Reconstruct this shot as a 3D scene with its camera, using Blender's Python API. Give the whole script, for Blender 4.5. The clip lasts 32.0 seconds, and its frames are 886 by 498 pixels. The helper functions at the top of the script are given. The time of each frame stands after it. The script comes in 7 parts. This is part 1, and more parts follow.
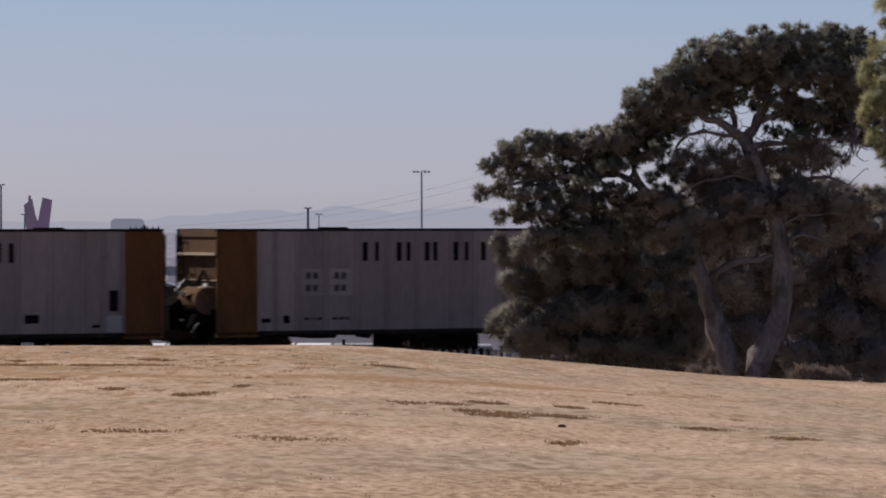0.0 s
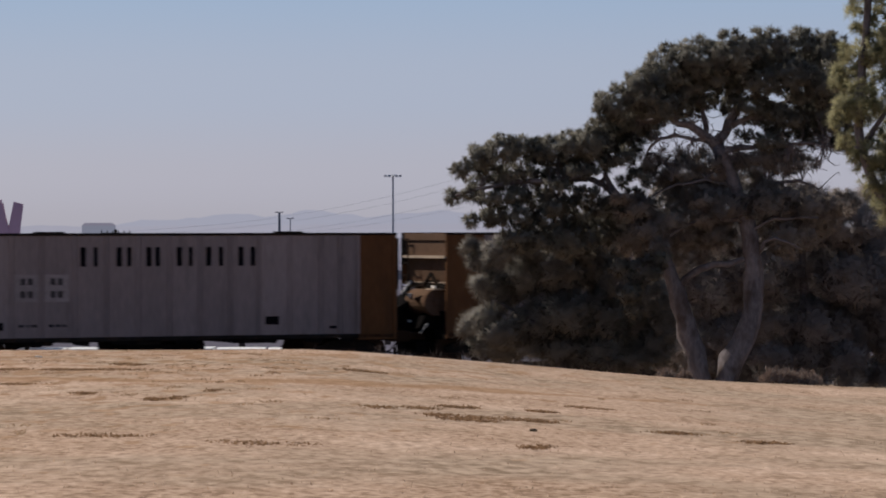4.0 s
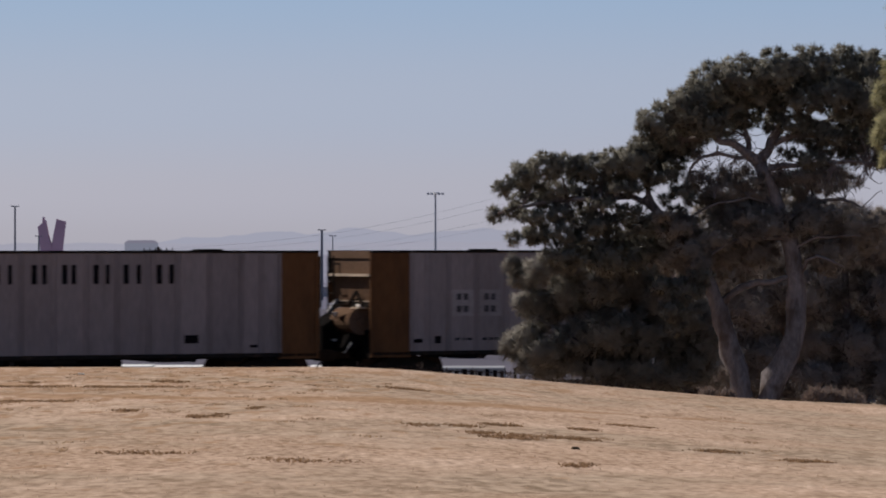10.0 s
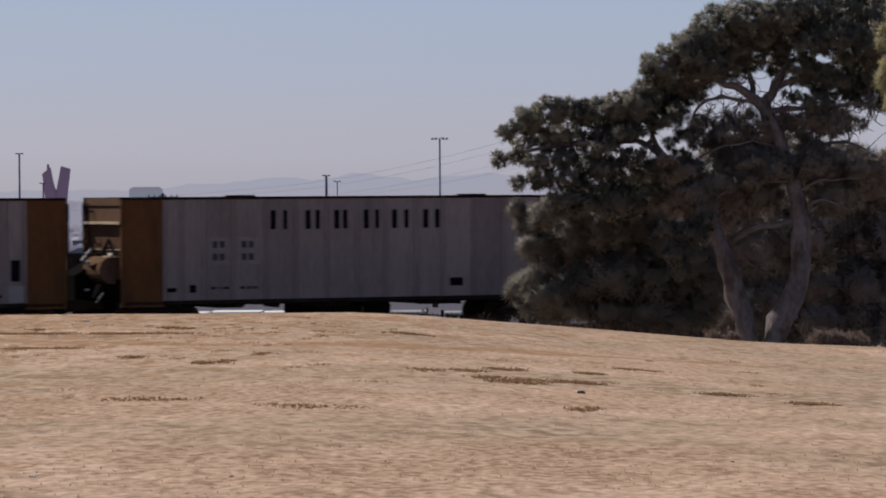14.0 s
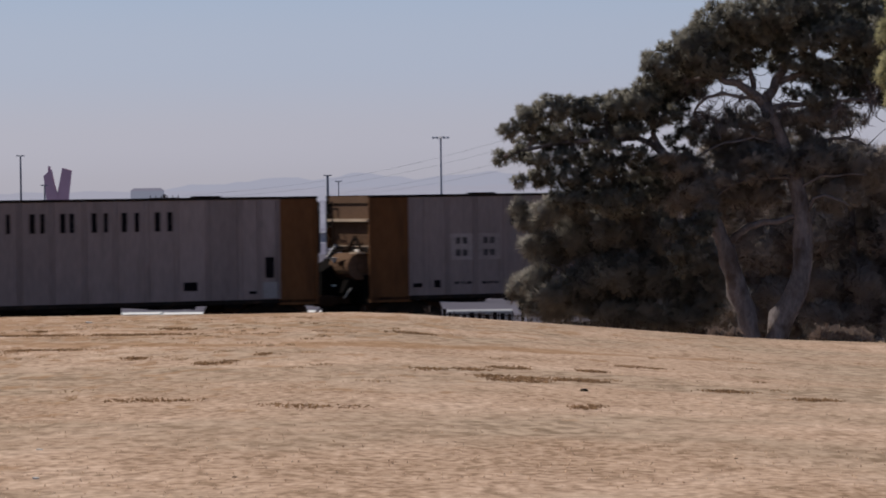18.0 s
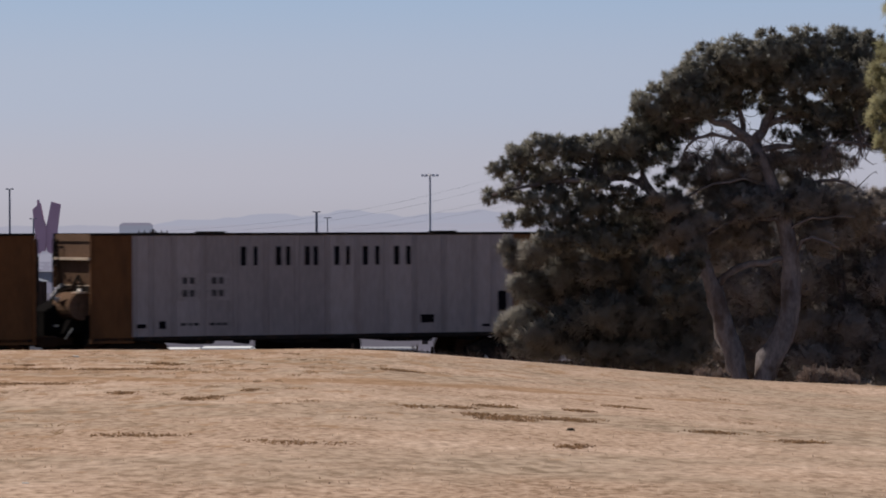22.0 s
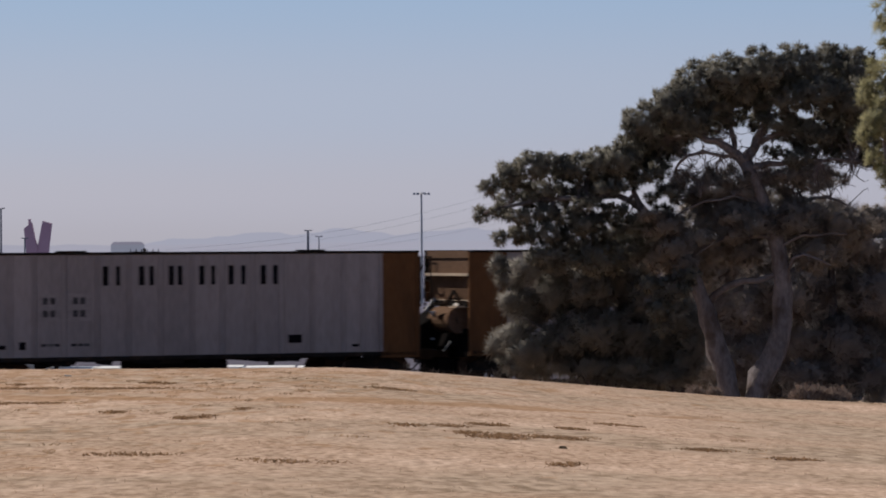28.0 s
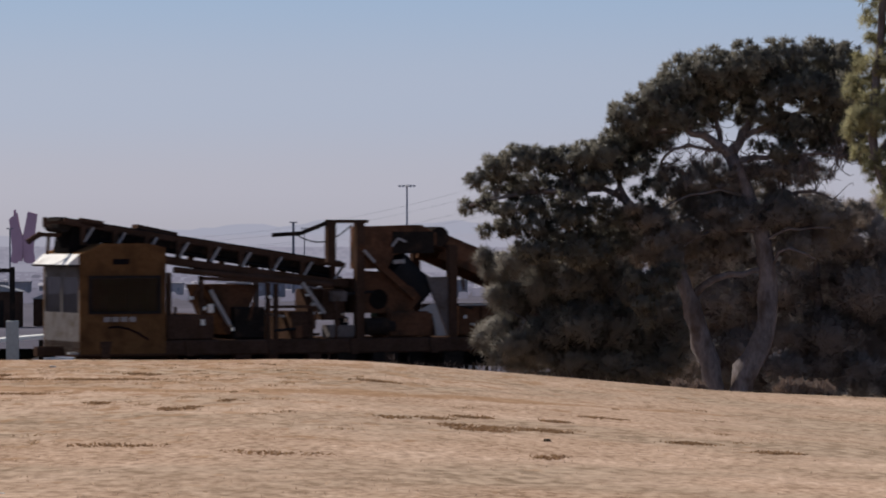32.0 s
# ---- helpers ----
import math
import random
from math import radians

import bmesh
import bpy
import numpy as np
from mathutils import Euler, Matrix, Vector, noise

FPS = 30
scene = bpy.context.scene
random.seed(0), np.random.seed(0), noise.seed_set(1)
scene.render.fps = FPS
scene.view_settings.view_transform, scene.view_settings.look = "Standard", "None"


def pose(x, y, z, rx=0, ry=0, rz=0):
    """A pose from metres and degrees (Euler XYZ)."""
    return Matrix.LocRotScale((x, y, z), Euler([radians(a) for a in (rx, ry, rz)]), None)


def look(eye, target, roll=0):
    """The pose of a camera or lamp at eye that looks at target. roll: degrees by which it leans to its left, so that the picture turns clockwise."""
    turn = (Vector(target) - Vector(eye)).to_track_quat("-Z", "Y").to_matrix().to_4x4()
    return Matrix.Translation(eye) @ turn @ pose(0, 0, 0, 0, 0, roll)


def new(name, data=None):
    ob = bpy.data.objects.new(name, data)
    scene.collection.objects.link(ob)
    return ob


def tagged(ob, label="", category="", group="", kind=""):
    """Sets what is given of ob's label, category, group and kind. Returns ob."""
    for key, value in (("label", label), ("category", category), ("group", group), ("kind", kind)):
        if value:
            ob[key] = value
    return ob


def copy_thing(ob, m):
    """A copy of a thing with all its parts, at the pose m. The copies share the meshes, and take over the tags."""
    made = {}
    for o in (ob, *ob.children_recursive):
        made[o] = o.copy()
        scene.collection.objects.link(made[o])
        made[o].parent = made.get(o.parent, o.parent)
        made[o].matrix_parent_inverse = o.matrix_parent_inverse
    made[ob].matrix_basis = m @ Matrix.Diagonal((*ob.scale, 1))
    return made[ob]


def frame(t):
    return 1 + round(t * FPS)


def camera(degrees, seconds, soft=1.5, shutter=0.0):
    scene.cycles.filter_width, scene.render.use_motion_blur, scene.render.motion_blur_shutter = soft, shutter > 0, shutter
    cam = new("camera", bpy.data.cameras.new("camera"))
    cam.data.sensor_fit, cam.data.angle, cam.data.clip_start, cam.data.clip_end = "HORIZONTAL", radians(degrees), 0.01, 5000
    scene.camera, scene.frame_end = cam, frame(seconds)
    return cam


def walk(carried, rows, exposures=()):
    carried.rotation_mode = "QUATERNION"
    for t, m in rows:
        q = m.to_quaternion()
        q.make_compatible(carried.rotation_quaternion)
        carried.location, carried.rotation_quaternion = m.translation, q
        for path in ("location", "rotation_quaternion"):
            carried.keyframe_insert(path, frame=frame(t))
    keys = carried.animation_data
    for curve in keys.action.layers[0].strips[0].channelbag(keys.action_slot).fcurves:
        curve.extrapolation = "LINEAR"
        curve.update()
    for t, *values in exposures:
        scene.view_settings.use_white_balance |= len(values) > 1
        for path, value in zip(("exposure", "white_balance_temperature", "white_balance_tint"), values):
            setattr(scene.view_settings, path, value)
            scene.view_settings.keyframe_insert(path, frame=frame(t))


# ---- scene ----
EYE = Vector((0.0, 0.0, 4.07))
cam = camera(12.78, 32.0, soft=1.9, shutter=0.3)
# seconds, yaw, pitch, clockwise turn of the picture (degrees); the camera is held by hand at one spot
LOOK = [
    (0.0, -0.138, -0.347, -0.08),
    (0.5, -0.135, -0.479, -0.02),
    (1.0, -0.137, -0.634, -0.08),
    (1.5, -0.145, -0.813, 0.03),
    (2.0, -0.255, -1.097, 0.03),
    (2.5, -0.399, -0.851, -0.02),
    (3.0, -0.522, -0.631, -0.09),
    (3.5, -0.519, -0.531, -0.16),
    (4.0, -0.552, -0.287, -0.10),
    (4.5, -0.516, -0.104, -0.09),
    (6.5, -0.299, 0.188, -0.03),
    (7.0, -0.247, 0.242, 0.03),
    (7.5, -0.177, 0.303, 0.12),
    (8.0, -0.129, 0.364, 0.12),
    (8.5, -0.066, 0.363, 0.21),
    (9.0, -0.000, 0.303, 0.25),
    (9.5, 0.053, 0.161, 0.22),
    (10.0, 0.062, -0.029, -0.03),
    (10.5, 0.064, -0.177, 0.08),
    (11.0, 0.057, -0.245, 0.12),
    (11.5, 0.091, -0.329, 0.05),
    (12.0, 0.126, -0.443, -0.02),
    (12.5, 0.121, -0.608, 0.05),
    (13.0, 0.104, -0.744, -0.33),
    (13.5, 0.123, -0.804, -0.39),
    (14.0, 0.128, -0.826, -0.36),
    (14.5, 0.112, -0.839, -0.35),
    (16.5, 0.153, -0.850, -0.74),
    (17.0, 0.158, -0.852, -0.89),
    (17.5, 0.162, -0.845, -0.81),
    (18.0, 0.148, -0.841, -0.79),
    (18.5, 0.145, -0.826, -0.78),
    (19.0, 0.126, -0.826, -0.76),
    (19.5, 0.148, -0.807, -0.95),
    (20.0, 0.146, -0.770, -0.85),
    (20.5, 0.092, -0.649, -0.28),
    (21.0, 0.035, -0.514, -0.21),
    (21.5, 0.045, -0.402, -0.22),
    (22.0, -0.014, -0.294, -0.17),
    (22.5, -0.081, -0.234, -0.19),
    (23.0, -0.109, -0.197, -0.10),
    (23.5, -0.097, -0.170, -0.11),
    (24.0, -0.115, -0.138, -0.06),
    (24.5, -0.115, -0.114, -0.07),
    (25.0, -0.110, -0.104, 0.00),
    (25.5, -0.105, -0.109, 0.02),
    (27.5, -0.125, -0.025, 0.08),
    (28.0, -0.137, -0.030, -0.32),
    (28.5, -0.156, -0.032, -0.27),
    (29.0, -0.174, -0.037, -0.20),
    (29.5, -0.186, -0.033, -0.16),
    (30.0, -0.190, -0.040, -0.19),
    (30.5, -0.203, -0.050, -0.21),
    (31.0, -0.200, -0.048, 0.15),
    (31.5, -0.247, -0.090, 0.01),
    (32.0, -0.350, -0.141, -0.07),
]
EXPOSURES = [(0.0, -0.05), (19.4, -0.05), (20.0, 0.17), (20.5, 0.36), (21.0, 0.36), (21.6, 0.14), (22.2, 0.0), (32.0, 0.0)]
walk(cam, [(t, pose(EYE.x, EYE.y, EYE.z, 90 + pitch, -turn, yaw)) for t, yaw, pitch, turn in LOOK], EXPOSURES)

# ---------------------------------------------------------------- light
SUN_AZ, SUN_EL = radians(-52), radians(40)        # from the left and a little ahead, morning
sun_way = Vector((math.sin(SUN_AZ) * math.cos(SUN_EL), math.cos(SUN_AZ) * math.cos(SUN_EL), math.sin(SUN_EL)))
sun = new("sun", bpy.data.lights.new("sun", "SUN"))
sun.data.energy, sun.data.angle, sun.data.color = 5.0, radians(0.6), (1.0, 0.93, 0.83)
sun.matrix_world = look(sun_way * 60, (0, 0, 0))

world = bpy.data.worlds.new("sky")
scene.world = world
world.use_nodes = True
wn, wl = world.node_tree.nodes, world.node_tree.links
sky = wn.new("ShaderNodeTexSky")
sky.sky_type, sky.sun_disc = "NISHITA", False
sky.sun_elevation, sky.sun_rotation = SUN_EL, SUN_AZ
sky.altitude, sky.air_density, sky.dust_density, sky.ozone_density = 1100, 1.0, 2.2, 1.0
SKY = 0.10
# morning haze: the sky pales towards the horizon, all the way round
geo = wn.new("ShaderNodeTexCoord")
sep = wn.new("ShaderNodeSeparateXYZ")
ramp = wn.new("ShaderNodeValToRGB")
wl.new(geo.outputs["Generated"], sep.inputs[0])
wl.new(sep.outputs["Z"], ramp.inputs[0])
ramp.color_ramp.interpolation = "EASE"
el = ramp.color_ramp.elements
el[0].position, el[0].color = 0.0, (0.405, 0.40, 0.49, 1)
el[1].position, el[1].color = 1.0, (0.08, 0.12, 0.21, 1)
for p, c in ((0.012, (0.425, 0.43, 0.54, 1)), (0.035, (0.375, 0.43, 0.585, 1)), (0.07, (0.285, 0.405, 0.61, 1)), (0.25, (0.17, 0.25, 0.40, 1)), (0.5, (0.11, 0.16, 0.28, 1))):
    e = el.new(p)
    e.color = c
mixw = wn.new("ShaderNodeMix")
mixw.data_type = "RGBA"
mixw.inputs["Factor"].default_value = 0.85
scale = wn.new("ShaderNodeVectorMath")
scale.operation = "SCALE"
scale.inputs["Scale"].default_value = SKY
wl.new(sky.outputs[0], scale.inputs[0])
wl.new(scale.outputs[0], mixw.inputs["A"])
wl.new(ramp.outputs[0], mixw.inputs["B"])
wl.new(mixw.outputs["Result"], wn["Background"].inputs["Color"])
wn["Background"].inputs["Strength"].default_value = 1.0

# ---------------------------------------------------------------- materials


def paint(name, colour, rough=0.7, metal=0.0, vary=0.25, size=1.0, fine=14.0, dirt=None, dirt_at=0.6, bump=0.15, per_object=0.0, stretch=(1, 1, 1)):
    """A worn surface: grain and stains at two scales, dirt patches, bump, and a small change from piece to piece."""
    m = bpy.data.materials.new(name)
    m.use_nodes = True
    n, l = m.node_tree.nodes, m.node_tree.links
    b = n["Principled BSDF"]
    b.inputs["Roughness"].default_value, b.inputs["Metallic"].default_value = rough, metal
    b.inputs["Specular IOR Level"].default_value = 0.0 if rough > 0.7 else (0.06 if rough > 0.55 else 0.4)
    tc = n.new("ShaderNodeTexCoord")
    mp = n.new("ShaderNodeMapping")
    mp.inputs["Scale"].default_value = stretch
    l.new(tc.outputs["Object"], mp.inputs[0])
    n1, n2 = n.new("ShaderNodeTexNoise"), n.new("ShaderNodeTexNoise")
    n1.inputs["Scale"].default_value, n2.inputs["Scale"].default_value = size, fine
    n1.inputs["Detail"].default_value, n2.inputs["Detail"].default_value = 5, 4
    l.new(mp.outputs[0], n1.inputs["Vector"])
    l.new(mp.outputs[0], n2.inputs["Vector"])
    add = n.new("ShaderNodeMath")
    add.operation = "ADD"
    l.new(n1.outputs["Fac"], add.inputs[0])
    l.new(n2.outputs["Fac"], add.inputs[1])
    r = n.new("ShaderNodeMapRange")
    r.inputs["From Min"].default_value, r.inputs["From Max"].default_value = 0.65, 1.35
    r.inputs["To Min"].default_value, r.inputs["To Max"].default_value = 1 - vary, 1 + vary
    l.new(add.outputs[0], r.inputs["Value"])
    val = r.outputs[0]
    if per_object:
        oi = n.new("ShaderNodeObjectInfo")
        r2 = n.new("ShaderNodeMapRange")
        r2.inputs["To Min"].default_value, r2.inputs["To Max"].default_value = 1 - per_object, 1 + per_object
        l.new(oi.outputs["Random"], r2.inputs["Value"])
        mu = n.new("ShaderNodeMath")
        mu.operation = "MULTIPLY"
        l.new(val, mu.inputs[0])
        l.new(r2.outputs[0], mu.inputs[1])
        val = mu.outputs[0]
    sc = n.new("ShaderNodeVectorMath")
    sc.operation = "SCALE"
    sc.inputs[0].default_value = colour
    l.new(val, sc.inputs["Scale"])
    out = sc.outputs[0]
    if dirt:
        n3 = n.new("ShaderNodeTexNoise")
        n3.inputs["Scale"].default_value, n3.inputs["Detail"].default_value = size * 1.7, 8
        l.new(mp.outputs[0], n3.inputs["Vector"])
        r3 = n.new("ShaderNodeMapRange")
        r3.inputs["From Min"].default_value, r3.inputs["From Max"].default_value = dirt_at - 0.08, dirt_at + 0.1
        l.new(n3.outputs["Fac"], r3.inputs["Value"])
        mx = n.new("ShaderNodeMix")
        mx.data_type = "RGBA"
        mx.inputs["B"].default_value = (*dirt, 1)
        l.new(r3.outputs[0], mx.inputs["Factor"])
        l.new(out, mx.inputs["A"])
        out = mx.outputs["Result"]
    l.new(out, b.inputs["Base Color"])
    if bump:
        bp = n.new("ShaderNodeBump")
        bp.inputs["Strength"].default_value, bp.inputs["Distance"].default_value = bump, 0.03
        l.new(add.outputs[0], bp.inputs["Height"])
        l.new(bp.outputs[0], b.inputs["Normal"])
    return m


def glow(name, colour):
    """The far distance as a plain backdrop: haze and daylight are put into an even emission."""
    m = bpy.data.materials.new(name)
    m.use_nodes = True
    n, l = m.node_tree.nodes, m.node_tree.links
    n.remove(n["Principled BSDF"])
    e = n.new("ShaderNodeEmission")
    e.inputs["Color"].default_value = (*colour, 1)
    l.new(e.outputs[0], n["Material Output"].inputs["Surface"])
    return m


GREY = paint("weathered grey car paint", (0.23, 0.188, 0.187), 0.6, 0.0, 0.2, 0.8, 15, dirt=(0.125, 0.10, 0.095), dirt_at=0.64, per_object=0.13, stretch=(1, 1, 0.18))
# two more tones of the car grey, matched in brightness to single cars
LIGHTGREY = paint("lighter grey car paint", (0.275, 0.235, 0.236), 0.6, 0.0, 0.2, 0.8, 15, dirt=(0.15, 0.122, 0.118), dirt_at=0.66, per_object=0.1, stretch=(1, 1, 0.18))
DARKGREY = paint("darker grey car paint", (0.168, 0.139, 0.14), 0.6, 0.0, 0.22, 0.8, 15, dirt=(0.10, 0.08, 0.077), dirt_at=0.62, per_object=0.1, stretch=(1, 1, 0.18))
YELLOW = paint("faded ochre yellow car paint", (0.118, 0.052, 0.022), 0.65, 0.0, 0.2, 0.8, 11, dirt=(0.075, 0.035, 0.017), dirt_at=0.58, per_object=0.10, stretch=(1, 1, 0.3))
ORANGE = paint("faded orange yellow machine paint", (0.132, 0.068, 0.031), 0.71, 0.0, 0.25, 0.8, 10, dirt=(0.07, 0.036, 0.018), dirt_at=0.56, per_object=0.12)
MACHINE = paint("rusty orange brown machine paint", (0.10, 0.05, 0.031), 0.75, 0.0, 0.35, 0.9, 11, dirt=(0.045, 0.028, 0.02), dirt_at=0.55, per_object=0.2)
NEARBLACK = paint("near-black steel", (0.009, 0.008, 0.008), 0.9, 0.0, 0.4, 2, 15)
CREAM = paint("dusty cream slope sheet paint", (0.125, 0.078, 0.055), 0.71, 0.0, 0.25, 0.9, 10, dirt=(0.12, 0.075, 0.05), dirt_at=0.58)
LEDGE = paint("pale worn cream edge", (0.40, 0.31, 0.24), 0.7, 0, 0.25, 1.2, 12)
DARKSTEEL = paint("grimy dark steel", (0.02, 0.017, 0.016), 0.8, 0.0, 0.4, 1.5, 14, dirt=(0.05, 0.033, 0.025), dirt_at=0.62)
RUST = paint("rusty brown steel", (0.06, 0.036, 0.027), 0.9, 0.0, 0.4, 1.2, 14, dirt=(0.05, 0.03, 0.02), dirt_at=0.6)
CABEND = paint("dusty grey end paint", (0.115, 0.10, 0.10), 0.7, 0, 0.3, 1.5, 12, dirt=(0.07, 0.05, 0.04), dirt_at=0.58)
INK = paint("faded dark blue black lettering paint", (0.009, 0.008, 0.010), 0.75, 0, 0.2, 2, 12)
STENCIL = paint("thin faded stencil paint", (0.06, 0.053, 0.056), 0.6, 0, 0.3, 4, 20)
STENCIL_PATCH = paint("faded repainted patch", (0.262, 0.226, 0.226), 0.6, 0, 0.2, 1.5, 12, per_object=0.14)
PATCH = paint("pale stencil patch paint", (0.27, 0.257, 0.265), 0.6, 0, 0.12, 1, 12)
GALV = paint("pale galvanised steel", (0.30, 0.29, 0.30), 0.6, 0.2, 0.15, 1, 12)
# the shade under the hood is put into this dark paint
ENDSHADE = paint("shade-dark end sheet", (0.042, 0.033, 0.031), 0.8, 0, 0.3, 1.2, 12, dirt=(0.03, 0.023, 0.02), dirt_at=0.56)
RUBBER = paint("black rubber", (0.018, 0.018, 0.02), 0.8, 0, 0.2, 2, 20)
WHITE = paint("dusty white paint", (0.72, 0.70, 0.68), 0.6, 0, 0.12, 0.6, 10, dirt=(0.4, 0.36, 0.33), dirt_at=0.66)
MASTPALE = paint("pale galvanised mast", (0.46, 0.45, 0.47), 0.6, 0.1, 0.1, 1, 12)
MASTS = paint("dull grey mast steel", (0.19, 0.19, 0.22), 0.6, 0.2, 0.1, 1, 12)
TIMBER = paint("dark weathered timber pole", (0.06, 0.045, 0.04), 0.9, 0, 0.3, 1.2, 18)
BARK = paint("grey brown pine bark", (0.14, 0.121, 0.124), 0.95, 0, 0.4, 2.2, 16, dirt=(0.075, 0.058, 0.053), dirt_at=0.58, bump=0.8, stretch=(1, 1, 0.5))
CONCRETE = paint("pale concrete", (0.42, 0.40, 0.38), 0.9, 0, 0.15, 0.5, 8)
GRAPH = paint("black spray paint", (0.015, 0.015, 0.02), 0.5, 0, 0.2, 2, 12)


def leaf_material(name, colours, trans=0.25):
    m = bpy.data.materials.new(name)
    m.use_nodes = True
    n, l = m.node_tree.nodes, m.node_tree.links
    b = n["Principled BSDF"]
    b.inputs["Roughness"].default_value, b.inputs["Specular IOR Level"].default_value = 0.7, 0.12
    g = n.new("ShaderNodeNewGeometry")
    r = n.new("ShaderNodeValToRGB")
    r.color_ramp.elements[0].color, r.color_ramp.elements[1].color = (*colours[0], 1), (*colours[-1], 1)
    for i, c in enumerate(colours[1:-1]):
        r.color_ramp.elements.new((i + 1) / (len(colours) - 1)).color = (*c, 1)
    l.new(g.outputs["Random Per Island"], r.inputs[0])
    l.new(r.outputs[0], b.inputs["Base Color"])
    t = n.new("ShaderNodeBsdfTranslucent")
    l.new(r.outputs[0], t.inputs["Color"])
    mx = n.new("ShaderNodeMixShader")
    mx.inputs[0].default_value = trans
    l.new(b.outputs[0], mx.inputs[1])
    l.new(t.outputs[0], mx.inputs[2])
    l.new(mx.outputs[0], n["Material Output"].inputs["Surface"])
    return m


NEEDLE = leaf_material("dark pine needles", [(0.115, 0.105, 0.088), (0.145, 0.134, 0.112), (0.175, 0.162, 0.135), (0.21, 0.195, 0.163)], 0.22)
# shaded foliage: raised, greyed base colours stand in for haze veiling its darks
GREYLEAF = leaf_material("greyed shaded conifer needles", [(0.165, 0.15, 0.133), (0.205, 0.187, 0.165), (0.245, 0.223, 0.198)], 0.25)
INNERLEAF = leaf_material("brownish shaded pine twigs", [(0.20, 0.172, 0.156), (0.255, 0.22, 0.20), (0.31, 0.268, 0.244)], 0.33)
# own yellow green, brightened: the sun on this pine is put into the colour
NEEDLE_SUN = leaf_material("yellow green pine needles", [(0.20, 0.19, 0.105), (0.27, 0.25, 0.145), (0.34, 0.315, 0.19)], 0.58)
BROWNTUFT = leaf_material("brown dead turf blades", [(0.30, 0.20, 0.125), (0.36, 0.245, 0.158), (0.43, 0.305, 0.21)], 0.76)
BRUSH = leaf_material("dry pale brush twigs", [(0.16, 0.11, 0.09), (0.24, 0.18, 0.15), (0.32, 0.25, 0.21)])
# paler still: haze over the background conifers is put into the colour
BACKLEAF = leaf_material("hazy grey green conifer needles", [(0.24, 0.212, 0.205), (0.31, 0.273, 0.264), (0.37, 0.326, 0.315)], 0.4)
DEADBRUSH = leaf_material("dark dead shrub twigs", [(0.045, 0.035, 0.032), (0.075, 0.058, 0.052), (0.11, 0.085, 0.075)], 0.2)
GRASSTUFT = leaf_material("dry straw grass blades", [(0.40, 0.285, 0.207), (0.45, 0.325, 0.238), (0.50, 0.365, 0.27), (0.56, 0.415, 0.312)], 0.77)
DARKTUFT = leaf_material("dark dead weed blades", [(0.165, 0.094, 0.052), (0.24, 0.146, 0.084), (0.32, 0.203, 0.124)], 0.7)
CYPRESS = leaf_material("dark cypress foliage", [(0.015, 0.022, 0.015), (0.03, 0.04, 0.025)], 0.1)


